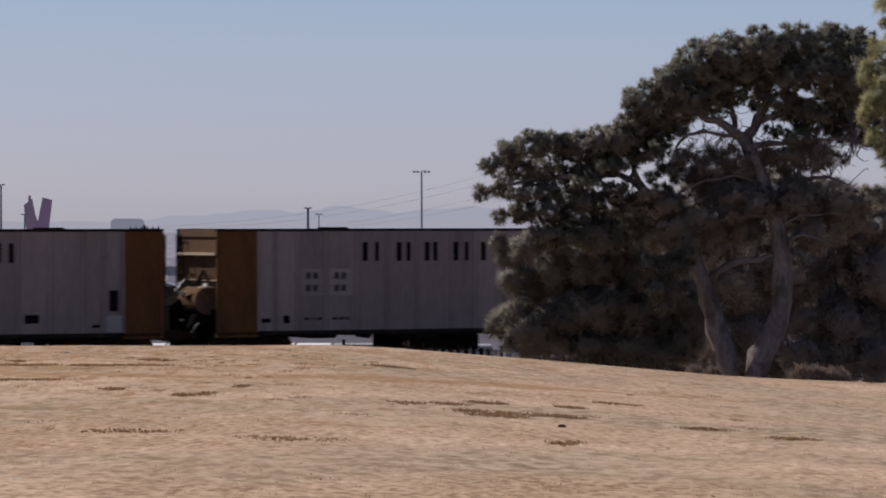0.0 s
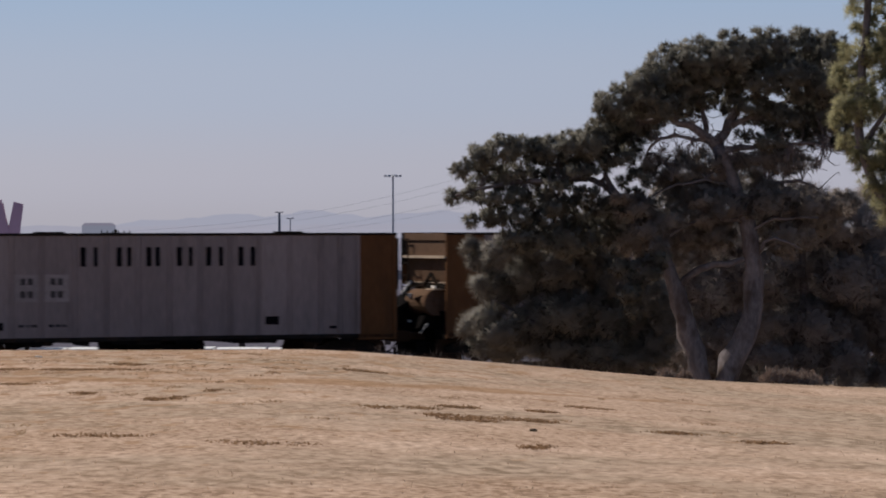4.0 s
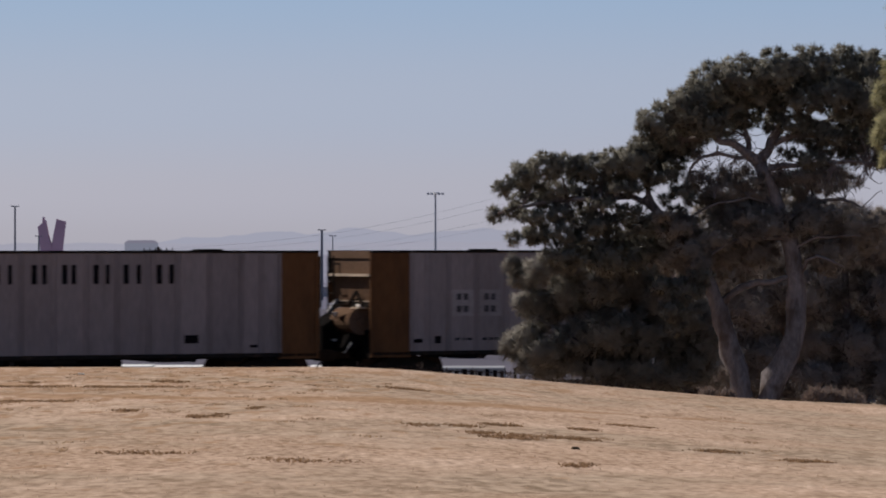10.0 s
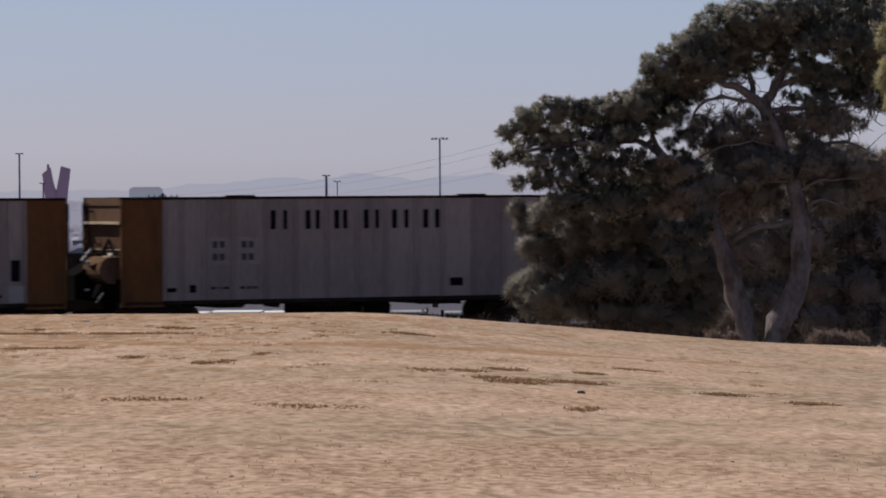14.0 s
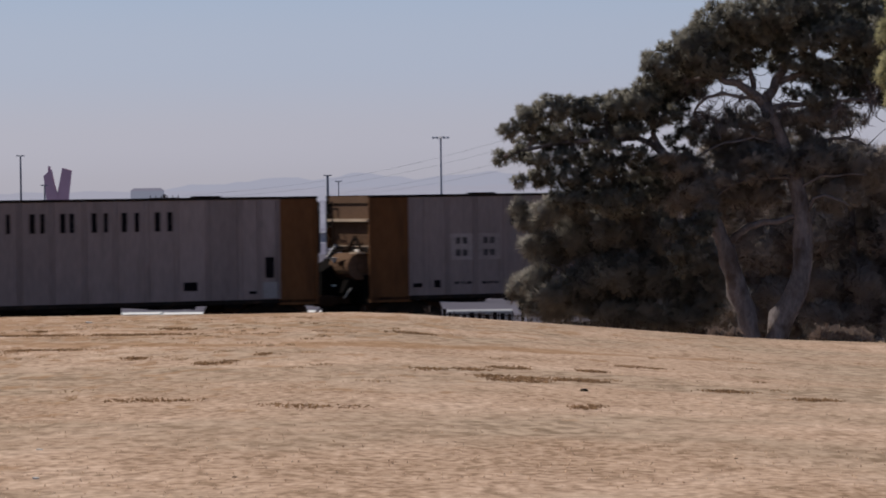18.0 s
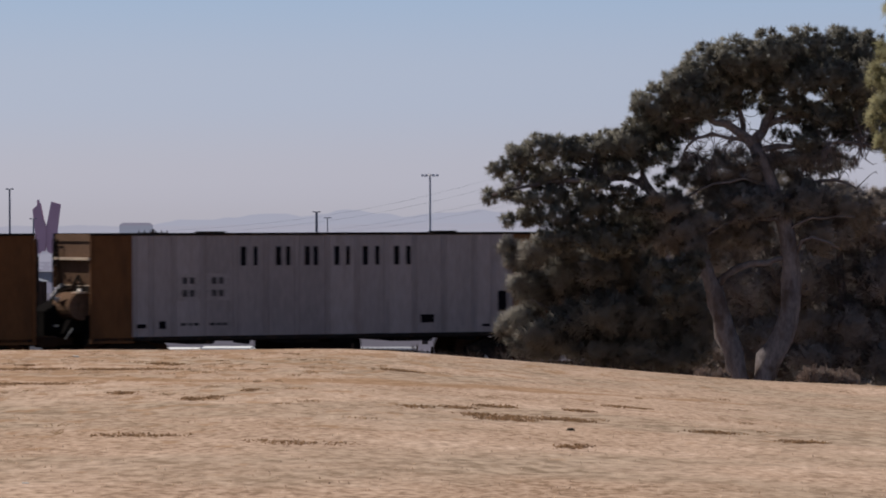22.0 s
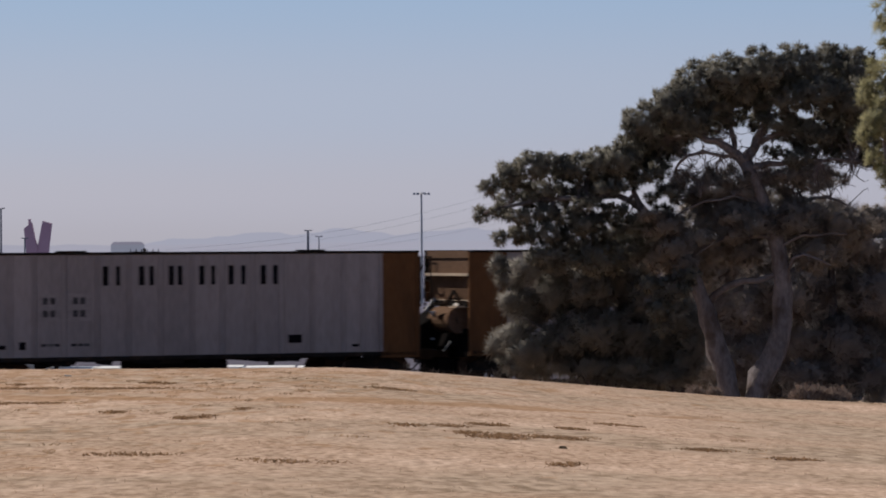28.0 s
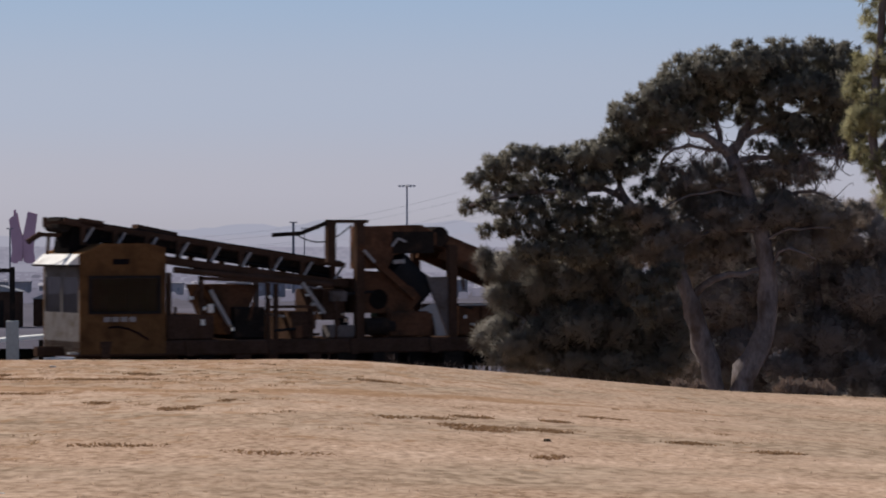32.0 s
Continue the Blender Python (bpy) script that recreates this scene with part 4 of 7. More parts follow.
    for i in range(8):
        x = rng.uniform(13.8, 16.1)
        part("valve_box", Mesh().box(x, x + 0.25, -0.9, -0.5, 3.02, 3.3 + rng.uniform(0.1, 0.7), c=0.02), rng.choice((RUST, MACHINE)), m)
    underframe(m, 3.0, 13.6, rng)
    fittings(m, 0.2, 3.0, 1.25, 2.2, 9, rng)
    fittings(m, 3.2, 13.0, 1.25, 1.7, 9, rng)
    # sheet added to darken the bright gaps in the rear gear
    part("rear_screen", Mesh().box(-0.3, 2.9, 0.95, 1.0, 1.2, 2.05), NEARBLACK, m)
    # railed platform at the front
    part("platform", Mesh().box(13.4, 16.4, -b + 0.05, b - 0.05, 2.93, 3.02), MACHINE, m)
    rail = Mesh()
    for x in (13.6, 14.3, 15.1, 15.3, 16.3):
        rail.bar((x, -b + 0.1, 3.0), (x, -b + 0.1, 4.05), 0.05)
    for z in (3.5, 4.05):
        rail.bar((13.6, -b + 0.1, z), (16.3, -b + 0.1, z), 0.05)
    for y in (-0.5, 0.5, 1.4):
        rail.bar((16.3, y, 3.0), (16.3, y, 4.05), 0.05)
    rail.bar((16.3, -b + 0.1, 4.05), (16.3, b - 0.1, 4.05), 0.05)
    part("railing", rail, MACHINE, m)
    part("control_cabinet", Mesh().box(13.9, 15.2, -0.8, 0.7, 3.02, 4.25, c=0.05), MACHINE, m, "brown-orange control cabinet")
    part("reel", Mesh().tube((15.7, -0.5, 3.5), (15.7, 0.3, 3.5), 0.42, n=18), RUST, m)
    for x in (13.7, 14.6, 16.2):
        part("platform_post", Mesh().box(x - 0.07, x + 0.07, -b + 0.08, -b + 0.22, 1.2, 2.93), MACHINE, m)
    part("engine", Mesh().box(13.8, 15.6, -1.1, 1.1, 1.2, 2.5, c=0.08), DARKSTEEL, m)
    part("engine_hood", Mesh().tube((15.0, -1.1, 2.0), (16.3, -1.1, 1.9), 0.35, n=16), DARKSTEEL, m)
    part("panel_box", Mesh().box(14.1, 14.6, -1.4, -1.15, 1.25, 1.9), CREAM, m)
    return m


def conveyor_machine():
    """The last car: cab, two long truss conveyors, transfer tower and receiving hopper on a deck."""
    m = thing("conveyor_machine", "rusty orange conveyor machine car with a glazed cab", "rail machine", "machines of the train")
    b = HALF
    part("deck", Mesh().box(0, 18.9, -b + 0.02, b - 0.02, 0.72, 1.16, c=0.05), RUST, m, "dark grimy deck frame")
    truck(m, 2.0)
    truck(m, 16.6)
    part("coupler", Mesh().box(-0.8, 0.2, -0.14, 0.14, 0.72, 1.0, c=0.04), RUST, m)
    part("coupler", Mesh().box(18.8, 19.7, -0.14, 0.14, 0.72, 1.0, c=0.04), RUST, m)
    # cab with an arched roof and a wide side window
    cab = part("cab", Mesh().slab([(0, 0.8), (2.62, 0.8), (2.62, 1.98), (0, 1.98)], -b, -b + 0.06)
               .slab([(0, 1.98), (0.3, 1.98), (0.3, 3.0), (0, 3.0)], -b, -b + 0.06).slab([(2.42, 1.98), (2.62, 1.98), (2.62, 3.0), (2.42, 3.0)], -b, -b + 0.06)
               .slab([(0, 3.0), (2.62, 3.0), (2.62, 3.78), (2.1, 3.9), (0.7, 3.9), (0, 3.6)], -b, -b + 0.06)
               .slab([(0, 0.8), (2.62, 0.8), (2.62, 2.0), (0, 2.0)], b - 0.06, b).slab([(0, 2.95), (2.62, 2.95), (2.62, 3.78), (2.1, 3.9), (0.7, 3.9), (0, 3.6)], b - 0.06, b)
               .slab([(0, 2.0), (1.55, 2.0), (1.55, 2.95), (0, 2.95)], b - 0.06, b).slab([(2.52, 2.0), (2.62, 2.0), (2.62, 2.95), (2.52, 2.95)], b - 0.06, b)
               .box(2.56, 2.62, -b + 0.06, b - 0.06, 0.8, 3.7), ORANGE, m, "orange-yellow painted cab")
    part("cab_end", Mesh().box(0, 0.06, -b + 0.06, b - 0.06, 0.8, 1.98).box(0, 0.06, -b + 0.06, b - 0.06, 3.0, 3.5)
         .box(0, 0.06, -b + 0.06, -b + 0.16, 1.98, 3.0).box(0, 0.06, -0.06, 0.06, 1.98, 3.0).box(0, 0.06, b - 0.16, b - 0.06, 1.98, 3.0), CABEND, cab, "dusty grey end wall of the cab")
    part("cab_roof", Mesh().slab([(0, 3.6), (0.7, 3.9), (2.1, 3.9), (2.62, 3.78), (2.62, 3.84), (2.1, 3.96), (0.7, 3.96), (0, 3.66)], -b, b), ORANGE, cab)
    part("roof_visor", Mesh().slab([(-0.35, 3.36), (0.1, 3.36), (0.1, 3.52), (0.0, 3.66)], -b + 0.05, b - 0.05), WHITE, cab, "white sun visor over the end windows")
    part("visor_edge", Mesh().box(-0.36, 0.1, -b + 0.04, b - 0.04, 3.3, 3.355), DARKSTEEL, cab)
    frame_m = Mesh()
    for x0, x1, z0, z1 in ((0.26, 2.46, 1.94, 2.02), (0.26, 2.46, 2.96, 3.04), (0.26, 0.34, 2.02, 2.96), (2.38, 2.46, 2.02, 2.96)):
        frame_m.box(x0, x1, -b - 0.03, -b - 0.001, z0, z1)
    part("window_frame", frame_m, RUBBER, cab, "black rubber window frame")
    part("window_pane", Mesh().box(0.3, 2.42, -b + 0.01, -b + 0.03, 1.98, 3.0), GLASS, cab, "dark tinted side window")
    part("window_pane", Mesh().box(0.02, 0.04, -b + 0.16, -0.06, 1.98, 3.0), GLASS, cab)
    part("window_pane", Mesh().box(0.02, 0.04, 0.06, b - 0.16, 1.98, 3.0), GLASS, cab)
    part("cab_seat", Mesh().box(0.9, 1.4, -0.3, 0.3, 1.3, 1.75).box(1.3, 1.45, -0.3, 0.3, 1.75, 2.5), DARKSTEEL, cab)
    # panels added inside, dark and grey, so that the side window looks dim
    part("cab_lining", Mesh().box(2.0, 2.4, -0.2, -0.12, 1.9, 3.1).box(2.44, 2.5, -1.3, 1.3, 1.2, 3.5).box(1.2, 2.44, 1.3, 1.36, 1.9, 3.1), DARKSTEEL, cab)
    part("cab_blind", Mesh().box(0.1, 1.2, 1.3, 1.36, 1.9, 3.1), CABEND, cab, "dull grey inner wall")
    part("control_desk", Mesh().box(0.15, 0.6, -1.2, 1.2, 1.2, 1.9), DARKSTEEL, cab)
    part("vent_plate", Mesh().box(1.0, 1.5, -b - 0.02, -b - 0.002, 3.36, 3.52, c=0.005), INK, cab)
    plate = Mesh()
    for k in range(4):
        plate.box(0.72 + 0.26 * k, 0.92 + 0.26 * k, -b - 0.01, -b - 0.002, 1.72, 1.86)
    part("mark_bar", plate, PATCH, cab)
    arc = Mesh()
    sweep = [(0.85, 1.55), (1.15, 1.58), (1.5, 1.5), (1.8, 1.36), (2.05, 1.2)]
    for (xa, za), (xb, zb) in zip(sweep, sweep[1:]):
        arc.bar((xa, -b - 0.008, za), (xb + 0.03, -b - 0.008, zb), 0.012, 0.06)
    part("painted_arc", arc, INK, cab)
    for y in (-1.3, -0.9):
        part("end_step", Mesh().box(-0.25, 0, y - 0.15, y + 0.15, 0.5 + 0.3 * (y < -1), 0.56 + 0.3 * (y < -1)), GALV, cab)
    # main conveyor over the cab, sloping down to the tower
    a, c = Vector((-0.2, 0, 4.6)), Vector((8.6, 0, 3.30))

    def along(k, dz):
        return a.lerp(c, k) + Vector((0, 0, dz))

    for y in (-0.75, 0.75):
        o = Vector((0, y, 0))
        ch = part("truss_chord", Mesh().bar(along(0, 0) + o, along(1, 0) + o, 0.1, 0.16), RUST, m)
        part("truss_chord", Mesh().bar(along(0.08, -0.62) + o, along(1, -0.62) + o, 0.12, 0.16), RUST, m)
        n = 9
        for i in range(n):
            part("truss_post", Mesh().bar(along((i + 0.6) / n, -0.6) + o, along((i + 0.6) / n, 0) + o, 0.14), RUST, ch)
            part("truss_brace", Mesh().bar(along((i + 0.62) / n, -0.5) + o - Vector((0, 0.06, 0)) * (1 if y < 0 else -1), along((i + 0.9) / n, -0.05) + o - Vector((0, 0.06, 0)) * (1 if y < 0 else -1), 0.07), GALV, ch, "pale brace")
    part("belt", Mesh().bar(along(0, 0.1), along(1, 0.1), 1.1, 0.05).bar(along(0.05, -0.36), along(1, -0.36), 1.1, 0.05), RUBBER, m, "black conveyor belt")
    # filler bar for the dark inside, hides the view through the truss
    part("belt_tray", Mesh().bar(along(0.06, -0.2), along(0.98, -0.2), 0.9, 0.2), DARKSTEEL, m, "dark inside of the conveyor")
    part("head_drum", Mesh().tube(a + Vector((0.1, -0.6, -0.1)), a + Vector((0.1, 0.6, -0.1)), 0.22, n=16), DARKSTEEL, m)
    part("head_frame", Mesh().bar((-0.75, -0.7, 4.55), (0.4, -0.7, 4.62), 0.09).bar((-0.75, -0.7, 4.72), (-0.75, -0.7, 4.42), 0.1).bar((0.3, -0.7, 4.6), (1.0, -0.7, 4.5), 0.2), RUST, m)
    part("head_guard", Mesh().bar((-1.1, -0.2, 4.0), (-0.7, -0.2, 4.25), 0.14).bar((-0.7, -0.2, 4.22), (-0.1, -0.2, 4.2), 0.12).bar((-0.45, -0.2, 4.2), (-0.5, -0.2, 3.65), 0.08), RUST, m)
    part("head_chute", Mesh().slab([(0.0, 3.7), (0.9, 3.95), (1.0, 4.35), (0.1, 4.4)], -0.7, 0.7), NEARBLACK, m)
    part("light_rail", Mesh().bar(along(0.28, 0.22), along(0.42, 0.16), 0.5, 0.12), RUST, m)
    part("pipe_run", Mesh().tube((3.0, -1.2, 3.2), (8.0, -1.2, 2.72), 0.09, n=8), RUST, m, "rusty pipe under the conveyor")
    part("under_beam", Mesh().bar((2.7, -1.0, 3.5), (8.6, -1.0, 2.75), 0.12, 0.2), RUST, m)
    # transfer tower with boom and hopper box
    for x in (7.9, 8.82, 11.85):
        for y in (-1.3, 1.3) if x > 11 else (-1.3,):
            part("tower_post", Mesh().box(x - 0.13, x + 0.13, y - 0.12, y + 0.12, 1.16 if x > 8 else 3.4, 4.58 if x < 11 else 3.9), RUST, m)
    part("tower_cap", Mesh().bar((7.75, -1.3, 4.6), (9.1, -1.3, 4.6), 0.1), RUST, m)
    part("boom", Mesh().bar((6.05, -1.3, 4.2), (6.95, -1.3, 4.25), 0.12).bar((6.95, -1.3, 4.25), (7.9, -1.3, 4.6), 0.11), DARKSTEEL, m, "dark folded boom arm")
    cable = Mesh()
    pts = [Vector((6.8 + 1.8 * i / 8, -1.3, 4.2 + 0.3 * i / 8 - 0.35 * math.sin(math.pi * i / 8))) for i in range(9)]
    for p, q in zip(pts, pts[1:]):
        cable.tube(p, q, 0.02, n=5)
    part("cable", cable, RUBBER, m)
    part("transfer_hopper", Mesh().slab([(8.96, 4.45), (10.9, 4.5), (11.4, 4.25), (11.4, 3.9), (10.0, 3.6), (9.8, 3.2), (8.96, 3.2)], -1.2, -0.35), MACHINE, m, "orange-brown transfer hopper")
    # thin dark sheet stands in for the shadow inside the bay
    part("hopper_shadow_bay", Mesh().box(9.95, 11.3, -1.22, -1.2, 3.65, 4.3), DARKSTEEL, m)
    part("tower_roller", Mesh().tube((11.6, -1.0, 4.15), (11.6, 1.0, 4.15), 0.3, n=18).tube((11.25, -1.1, 4.05), (11.25, -0.9, 4.05), 0.2, n=12), DARKSTEEL, m)
    part("grab_ring", Mesh().bar((9.9, -1.28, 3.86), (10.1, -1.28, 4.1), 0.06).bar((10.1, -1.28, 4.1), (10.35, -1.28, 4.0), 0.06), GALV, m)
    part("hinge_plate", Mesh().bar((9.95, -1.28, 3.4), (10.3, -1.28, 3.42), 0.12), GALV, m)
    part("tower_brace", Mesh().bar((8.75, -1.35, 3.9), (10.6, -1.35, 2.35), 0.2), MACHINE, m, "slanting orange brace")
    part("brace_plate", Mesh().bar((8.9, -1.46, 3.75), (9.25, -1.46, 3.4), 0.08), GALV, m)
    part("chute", Mesh().tube((10.05, -0.75, 3.25), (11.1, -0.75, 2.4), 0.62, 0.5, n=20), RUBBER, m, "black rubber discharge chute")
    part("hose", Mesh().tube((10.4, -1.0, 3.4), (11.2, -1.0, 2.9), 0.08, n=8).tube((11.2, -1.0, 2.9), (11.5, -1.0, 2.2), 0.08, n=8), RUBBER, m)
    part("side_shield", Mesh().slab([(11.0, 2.95), (11.85, 2.95), (11.85, 1.2), (11.72, 1.2)], -1.33, -1.29), CABEND, m, "dull grey steel shield")
    part("lower_shield", Mesh().slab([(11.28, 2.2), (10.72, 1.95), (11.2, 1.86), (11.32, 1.2), (11.68, 1.2)], -1.33, -1.29), GALV, m, "pale grey steel shield")
    part("transfer_body", Mesh().slab([(9.0, 1.9), (10.5, 1.9), (10.85, 2.35), (10.2, 3.05), (9.0, 3.15)], -1.28, -1.0), MACHINE, m, "dull brown transfer housing")
    part("body_port", Mesh().tube((9.45, -1.31, 2.3), (9.45, -1.27, 2.3), 0.3, n=18), NEARBLACK, m)
    part("drive_box", Mesh().box(9.75, 11.0, -1.5, -0.6, 1.2, 1.93, c=0.04), MACHINE, m)
    part("lower_frame", Mesh().slab([(8.7, 1.9), (9.8, 1.9), (10.6, 2.4), (10.2, 2.9), (8.7, 2.9)], -1.0, 1.0), RUST, m)
    part("drum", Mesh().tube((9.1, -1.25, 2.3), (9.1, 1.25, 2.3), 0.36, n=18), DARKSTEEL, m)
    part("motor", Mesh().tube((8.95, -1.3, 1.5), (9.9, -1.3, 1.5), 0.26, n=14), DARKSTEEL, m)
    # gear between cab and tower
    part("tank", Mesh().box(2.75, 4.2, -1.3, 1.3, 1.16, 1.9, c=0.05), RUST, m)
    part("feed_hopper", Mesh().slab([(4.2, 2.75), (5.8, 2.75), (5.1, 1.3), (4.75, 1.3)], -0.9, 0.9), MACHINE, m, "tapered orange feed hopper")
    part("engine_block", Mesh().box(4.9, 5.85, -1.2, 0.9, 1.16, 2.1, c=0.06), DARKSTEEL, m)
    part("hydraulic_rack", Mesh().box(6.7, 7.4, -1.2, 1.0, 1.16, 1.95, c=0.05), RUST, m)
    part("cooler", Mesh().box(7.75, 8.45, -1.1, 1.0, 1.7, 2.6, c=0.05), RUST, m)
    part("toolbox", Mesh().box(7.8, 8.6, -1.45, -0.9, 1.18, 1.55, c=0.03), CABEND, m, "pale steel toolbox")
    part("panel_box", Mesh().box(7.9, 8.35, -1.48, -1.2, 2.25, 2.55), CABEND, m)
    for x in (2.85, 3.85, 5.95, 6.2, 7.3):
        part("frame_post", Mesh().box(x - 0.06, x + 0.06, -1.25, -1.13, 1.16, 3.4 - 0.1 * x), RUST, m)
    part("frame_rail", Mesh().bar((3.8, -1.2, 2.95), (5.9, -1.2, 2.85), 0.1).bar((5.9, -1.2, 2.1), (7.7, -1.2, 2.1), 0.08), RUST, m)
    part("strut", Mesh().bar((4.1, -1.3, 2.6), (4.7, -1.3, 1.6), 0.1).bar((7.0, -1.3, 2.8), (7.7, -1.3, 1.9), 0.1), GALV, m)
    part("gauge", Mesh().box(4.0, 4.15, -1.42, -1.3, 1.95, 2.2), WHITE, m)
    # hoses, pipes, brackets and boxes along the deck
    rng = random.Random(17)
    for i in range(26):
        x, z = rng.uniform(2.8, 15.8), rng.uniform(1.2, 2.6)
        y = rng.uniform(-1.45, -1.0)
        kind = i % 4
        if kind == 0:
            part("bracket", Mesh().bar((x, y, z), (x + rng.uniform(-0.3, 0.3), y, z + rng.uniform(0.3, 0.7)), 0.07), MACHINE, m)
        elif kind == 1:
            part("pipe", Mesh().tube((x, y, z), (x + rng.uniform(0.5, 1.3), y, z + rng.uniform(-0.25, 0.1)), 0.04, n=7), rng.choice((GALV, RUST, RUBBER)), m)
        elif kind == 2:
            part("valve_box", Mesh().box(x, x + rng.uniform(0.15, 0.4), y, y + 0.3, 1.17, 1.17 + rng.uniform(0.3, 0.75), c=0.02), rng.choice((RUST, MACHINE, NEARBLACK)), m)
        else:
            part("post", Mesh().box(x - 0.04, x + 0.04, y - 0.04, y + 0.04, 1.16, 1.6 + rng.uniform(0.2, 1.0)), RUST, m)
    for i in range(7):
        x = 0.6 + 2.6 * i
        part("deck_bracket", Mesh().slab([(x, 1.16), (x + 0.35, 1.16), (x + 0.28, 0.7), (x + 0.07, 0.7)], -b - 0.03, -b + 0.02), RUST, m)
    # second conveyor, down to the receiving hopper at the front
    a2, c2 = Vector((11.5, 0, 4.2)), Vector((19.0, 0, 1.35))
    for y in (-0.8, 0.8):
        o = Vector((0, y, 0))
        ch = part("truss_chord", Mesh().bar(a2 + o, c2 + o, 0.12, 0.3), MACHINE, m)
        part("truss_chord", Mesh().bar(a2 + o + Vector((0.2, 0, -0.6)), c2 + o + Vector((-0.6, 0, -0.4)), 0.12, 0.2), MACHINE, m)
        for i in range(8):
            p = a2.lerp(c2, (i + 0.5) / 8) + o
            part("truss_post", Mesh().bar(p, p + Vector((0, 0, -0.55)), 0.12), RUST, ch)
    for y in (-0.86, 0.86):
        part("side_plate", Mesh().bar(a2.lerp(c2, 0.05) + Vector((0, y, -0.22)), a2.lerp(c2, 0.97) + Vector((0, y, -0.22)), 0.03, 0.42), MACHINE, m, "solid brown side plate")
    for k0, k1 in ((0.3, 0.37), (0.4, 0.52), (0.55, 0.67), (0.7, 0.8)):
        part("belt_guard", Mesh().bar(a2.lerp(c2, k0) + Vector((0, -0.78, 0.26)), a2.lerp(c2, k1) + Vector((0, -0.78, 0.26)), 0.04, 0.24), RUBBER, m, "black rubber belt guard")
    part("belt", Mesh().bar(a2 + Vector((0, 0, 0.05)), c2 + Vector((0, 0, 0.05)), 1.2, 0.05), RUBBER, m)
    part("skirt", Mesh().bar(a2.lerp(c2, 0.28) + Vector((0, -0.72, 0.22)), a2.lerp(c2, 0.66) + Vector((0, -0.72, 0.22)), 0.04, 0.2), RUBBER, m)
    hop = Mesh()
    ring_o = [(16.55, 2.95), (18.68, 2.95), (18.68, 1.2), (17.2, 1.2), (17.1, 1.9), (16.75, 2.2)]
    hop.slab(ring_o, -1.4, -1.34).slab(ring_o, 1.34, 1.4).box(16.55, 16.61, -1.34, 1.34, 2.2, 2.95).box(18.62, 18.68, -1.34, 1.34, 1.2, 2.95)
    part("receiving_hopper", hop, MACHINE, m, "rusty orange receiving hopper")
    part("deck_tank", Mesh().box(12.05, 12.75, -1.35, 0.2, 1.2, 2.06, c=0.06).box(12.8, 13.75, -1.4, 0.2, 1.3, 2.08, c=0.06), MACHINE, m)
    part("tank_rail", Mesh().bar((12.0, -1.48, 2.12), (13.85, -1.48, 2.12), 0.05).bar((12.6, -1.45, 1.2), (13.8, -1.45, 1.2), 0.09), GALV, m, "worn pale rail")
    # brown sheet added only to block the sky between the gear
    part("back_sheet", Mesh().box(11.9, 18.6, 0.95, 1.0, 1.16, 2.12), RUST, m, "dull brown sheet closing off the sky behind the gear")
    part("hopper_rim", Mesh().box(17.3, 18.68, -1.34, 1.3, 2.955, 2.99), WHITE, m, "pale dusty hopper rim")
    for x0, z0, x1, z1, w, mat in ((14.0, 1.2, 14.35, 2.15, 0.08, GALV), (14.35, 2.15, 14.75, 1.6, 0.09, MACHINE), (14.5, 1.2, 14.9, 1.9, 0.1, RUST), (15.0, 2.2, 15.3, 1.2, 0.09, MACHINE), (15.2, 1.9, 16.3, 1.95, 0.12, DARKSTEEL), (15.9, 1.3, 16.5, 1.75, 0.08, MACHINE), (16.4, 1.35, 17.0, 1.55, 0.09, GALV), (16.6, 1.22, 17.1, 1.35, 0.06, LEDGE), (13.95, 1.75, 14.6, 1.7, 0.14, DARKSTEEL), (14.7, 1.3, 15.6, 1.3, 0.16, RUST), (16.2, 2.2, 16.25, 1.2, 0.1, MACHINE), (15.6, 1.2, 15.75, 2.15, 0.07, RUST)):
        part("linkage", Mesh().bar((x0, -1.46, z0), (x1, -1.46, z1), w), mat, m)
    part("deck_box", Mesh().box(14.4, 15.9, -1.2, 0.4, 1.18, 1.75, c=0.05), RUST, m)
    underframe(m, 3.5, 15.2, rng)
    part("end_rigging", Mesh().box(17.7, 19.5, -1.1, 1.1, 0.3, 0.86, c=0.05), NEARBLACK, m)
    fittings(m, 2.9, 8.4, 1.25, 2.7, 14, rng)
    fittings(m, 12.0, 17.2, 1.2, 2.1, 14, rng)
    rail = Mesh()
    for x in (14.0, 15.2, 16.4, 17.0):
        rail.bar((x, -1.5, 1.16), (x, -1.5, 2.17), 0.05)
    rail.bar((14.0, -1.5, 2.17), (17.0, -1.5, 2.17), 0.06)
    part("railing", rail, MACHINE, m)
    part("fitting", Mesh().box(16.2, 16.7, -1.5, -1.4, 1.45, 1.6), WHITE, m)
    part("lower_brace", Mesh().bar((14.1, -1.3, 2.5), (14.7, -1.3, 1.2), 0.1), MACHINE, m)
    part("front_tank", Mesh().tube((18.3, -0.9, 1.75), (18.3, 0.9, 1.75), 0.4, n=16), DARKSTEEL, m)
    return m


def glass_material():
    m = bpy.data.materials.new("tinted window glass")
    m.use_nodes = True
    b = m.node_tree.nodes["Principled BSDF"]
    b.inputs["Base Color"].default_value = (0.5, 0.5, 0.56, 1)
    b.inputs["Roughness"].default_value, b.inputs["Transmission Weight"].default_value, b.inputs["IOR"].default_value = 0.02, 1.0, 1.2
    return m


GLASS = glass_material()
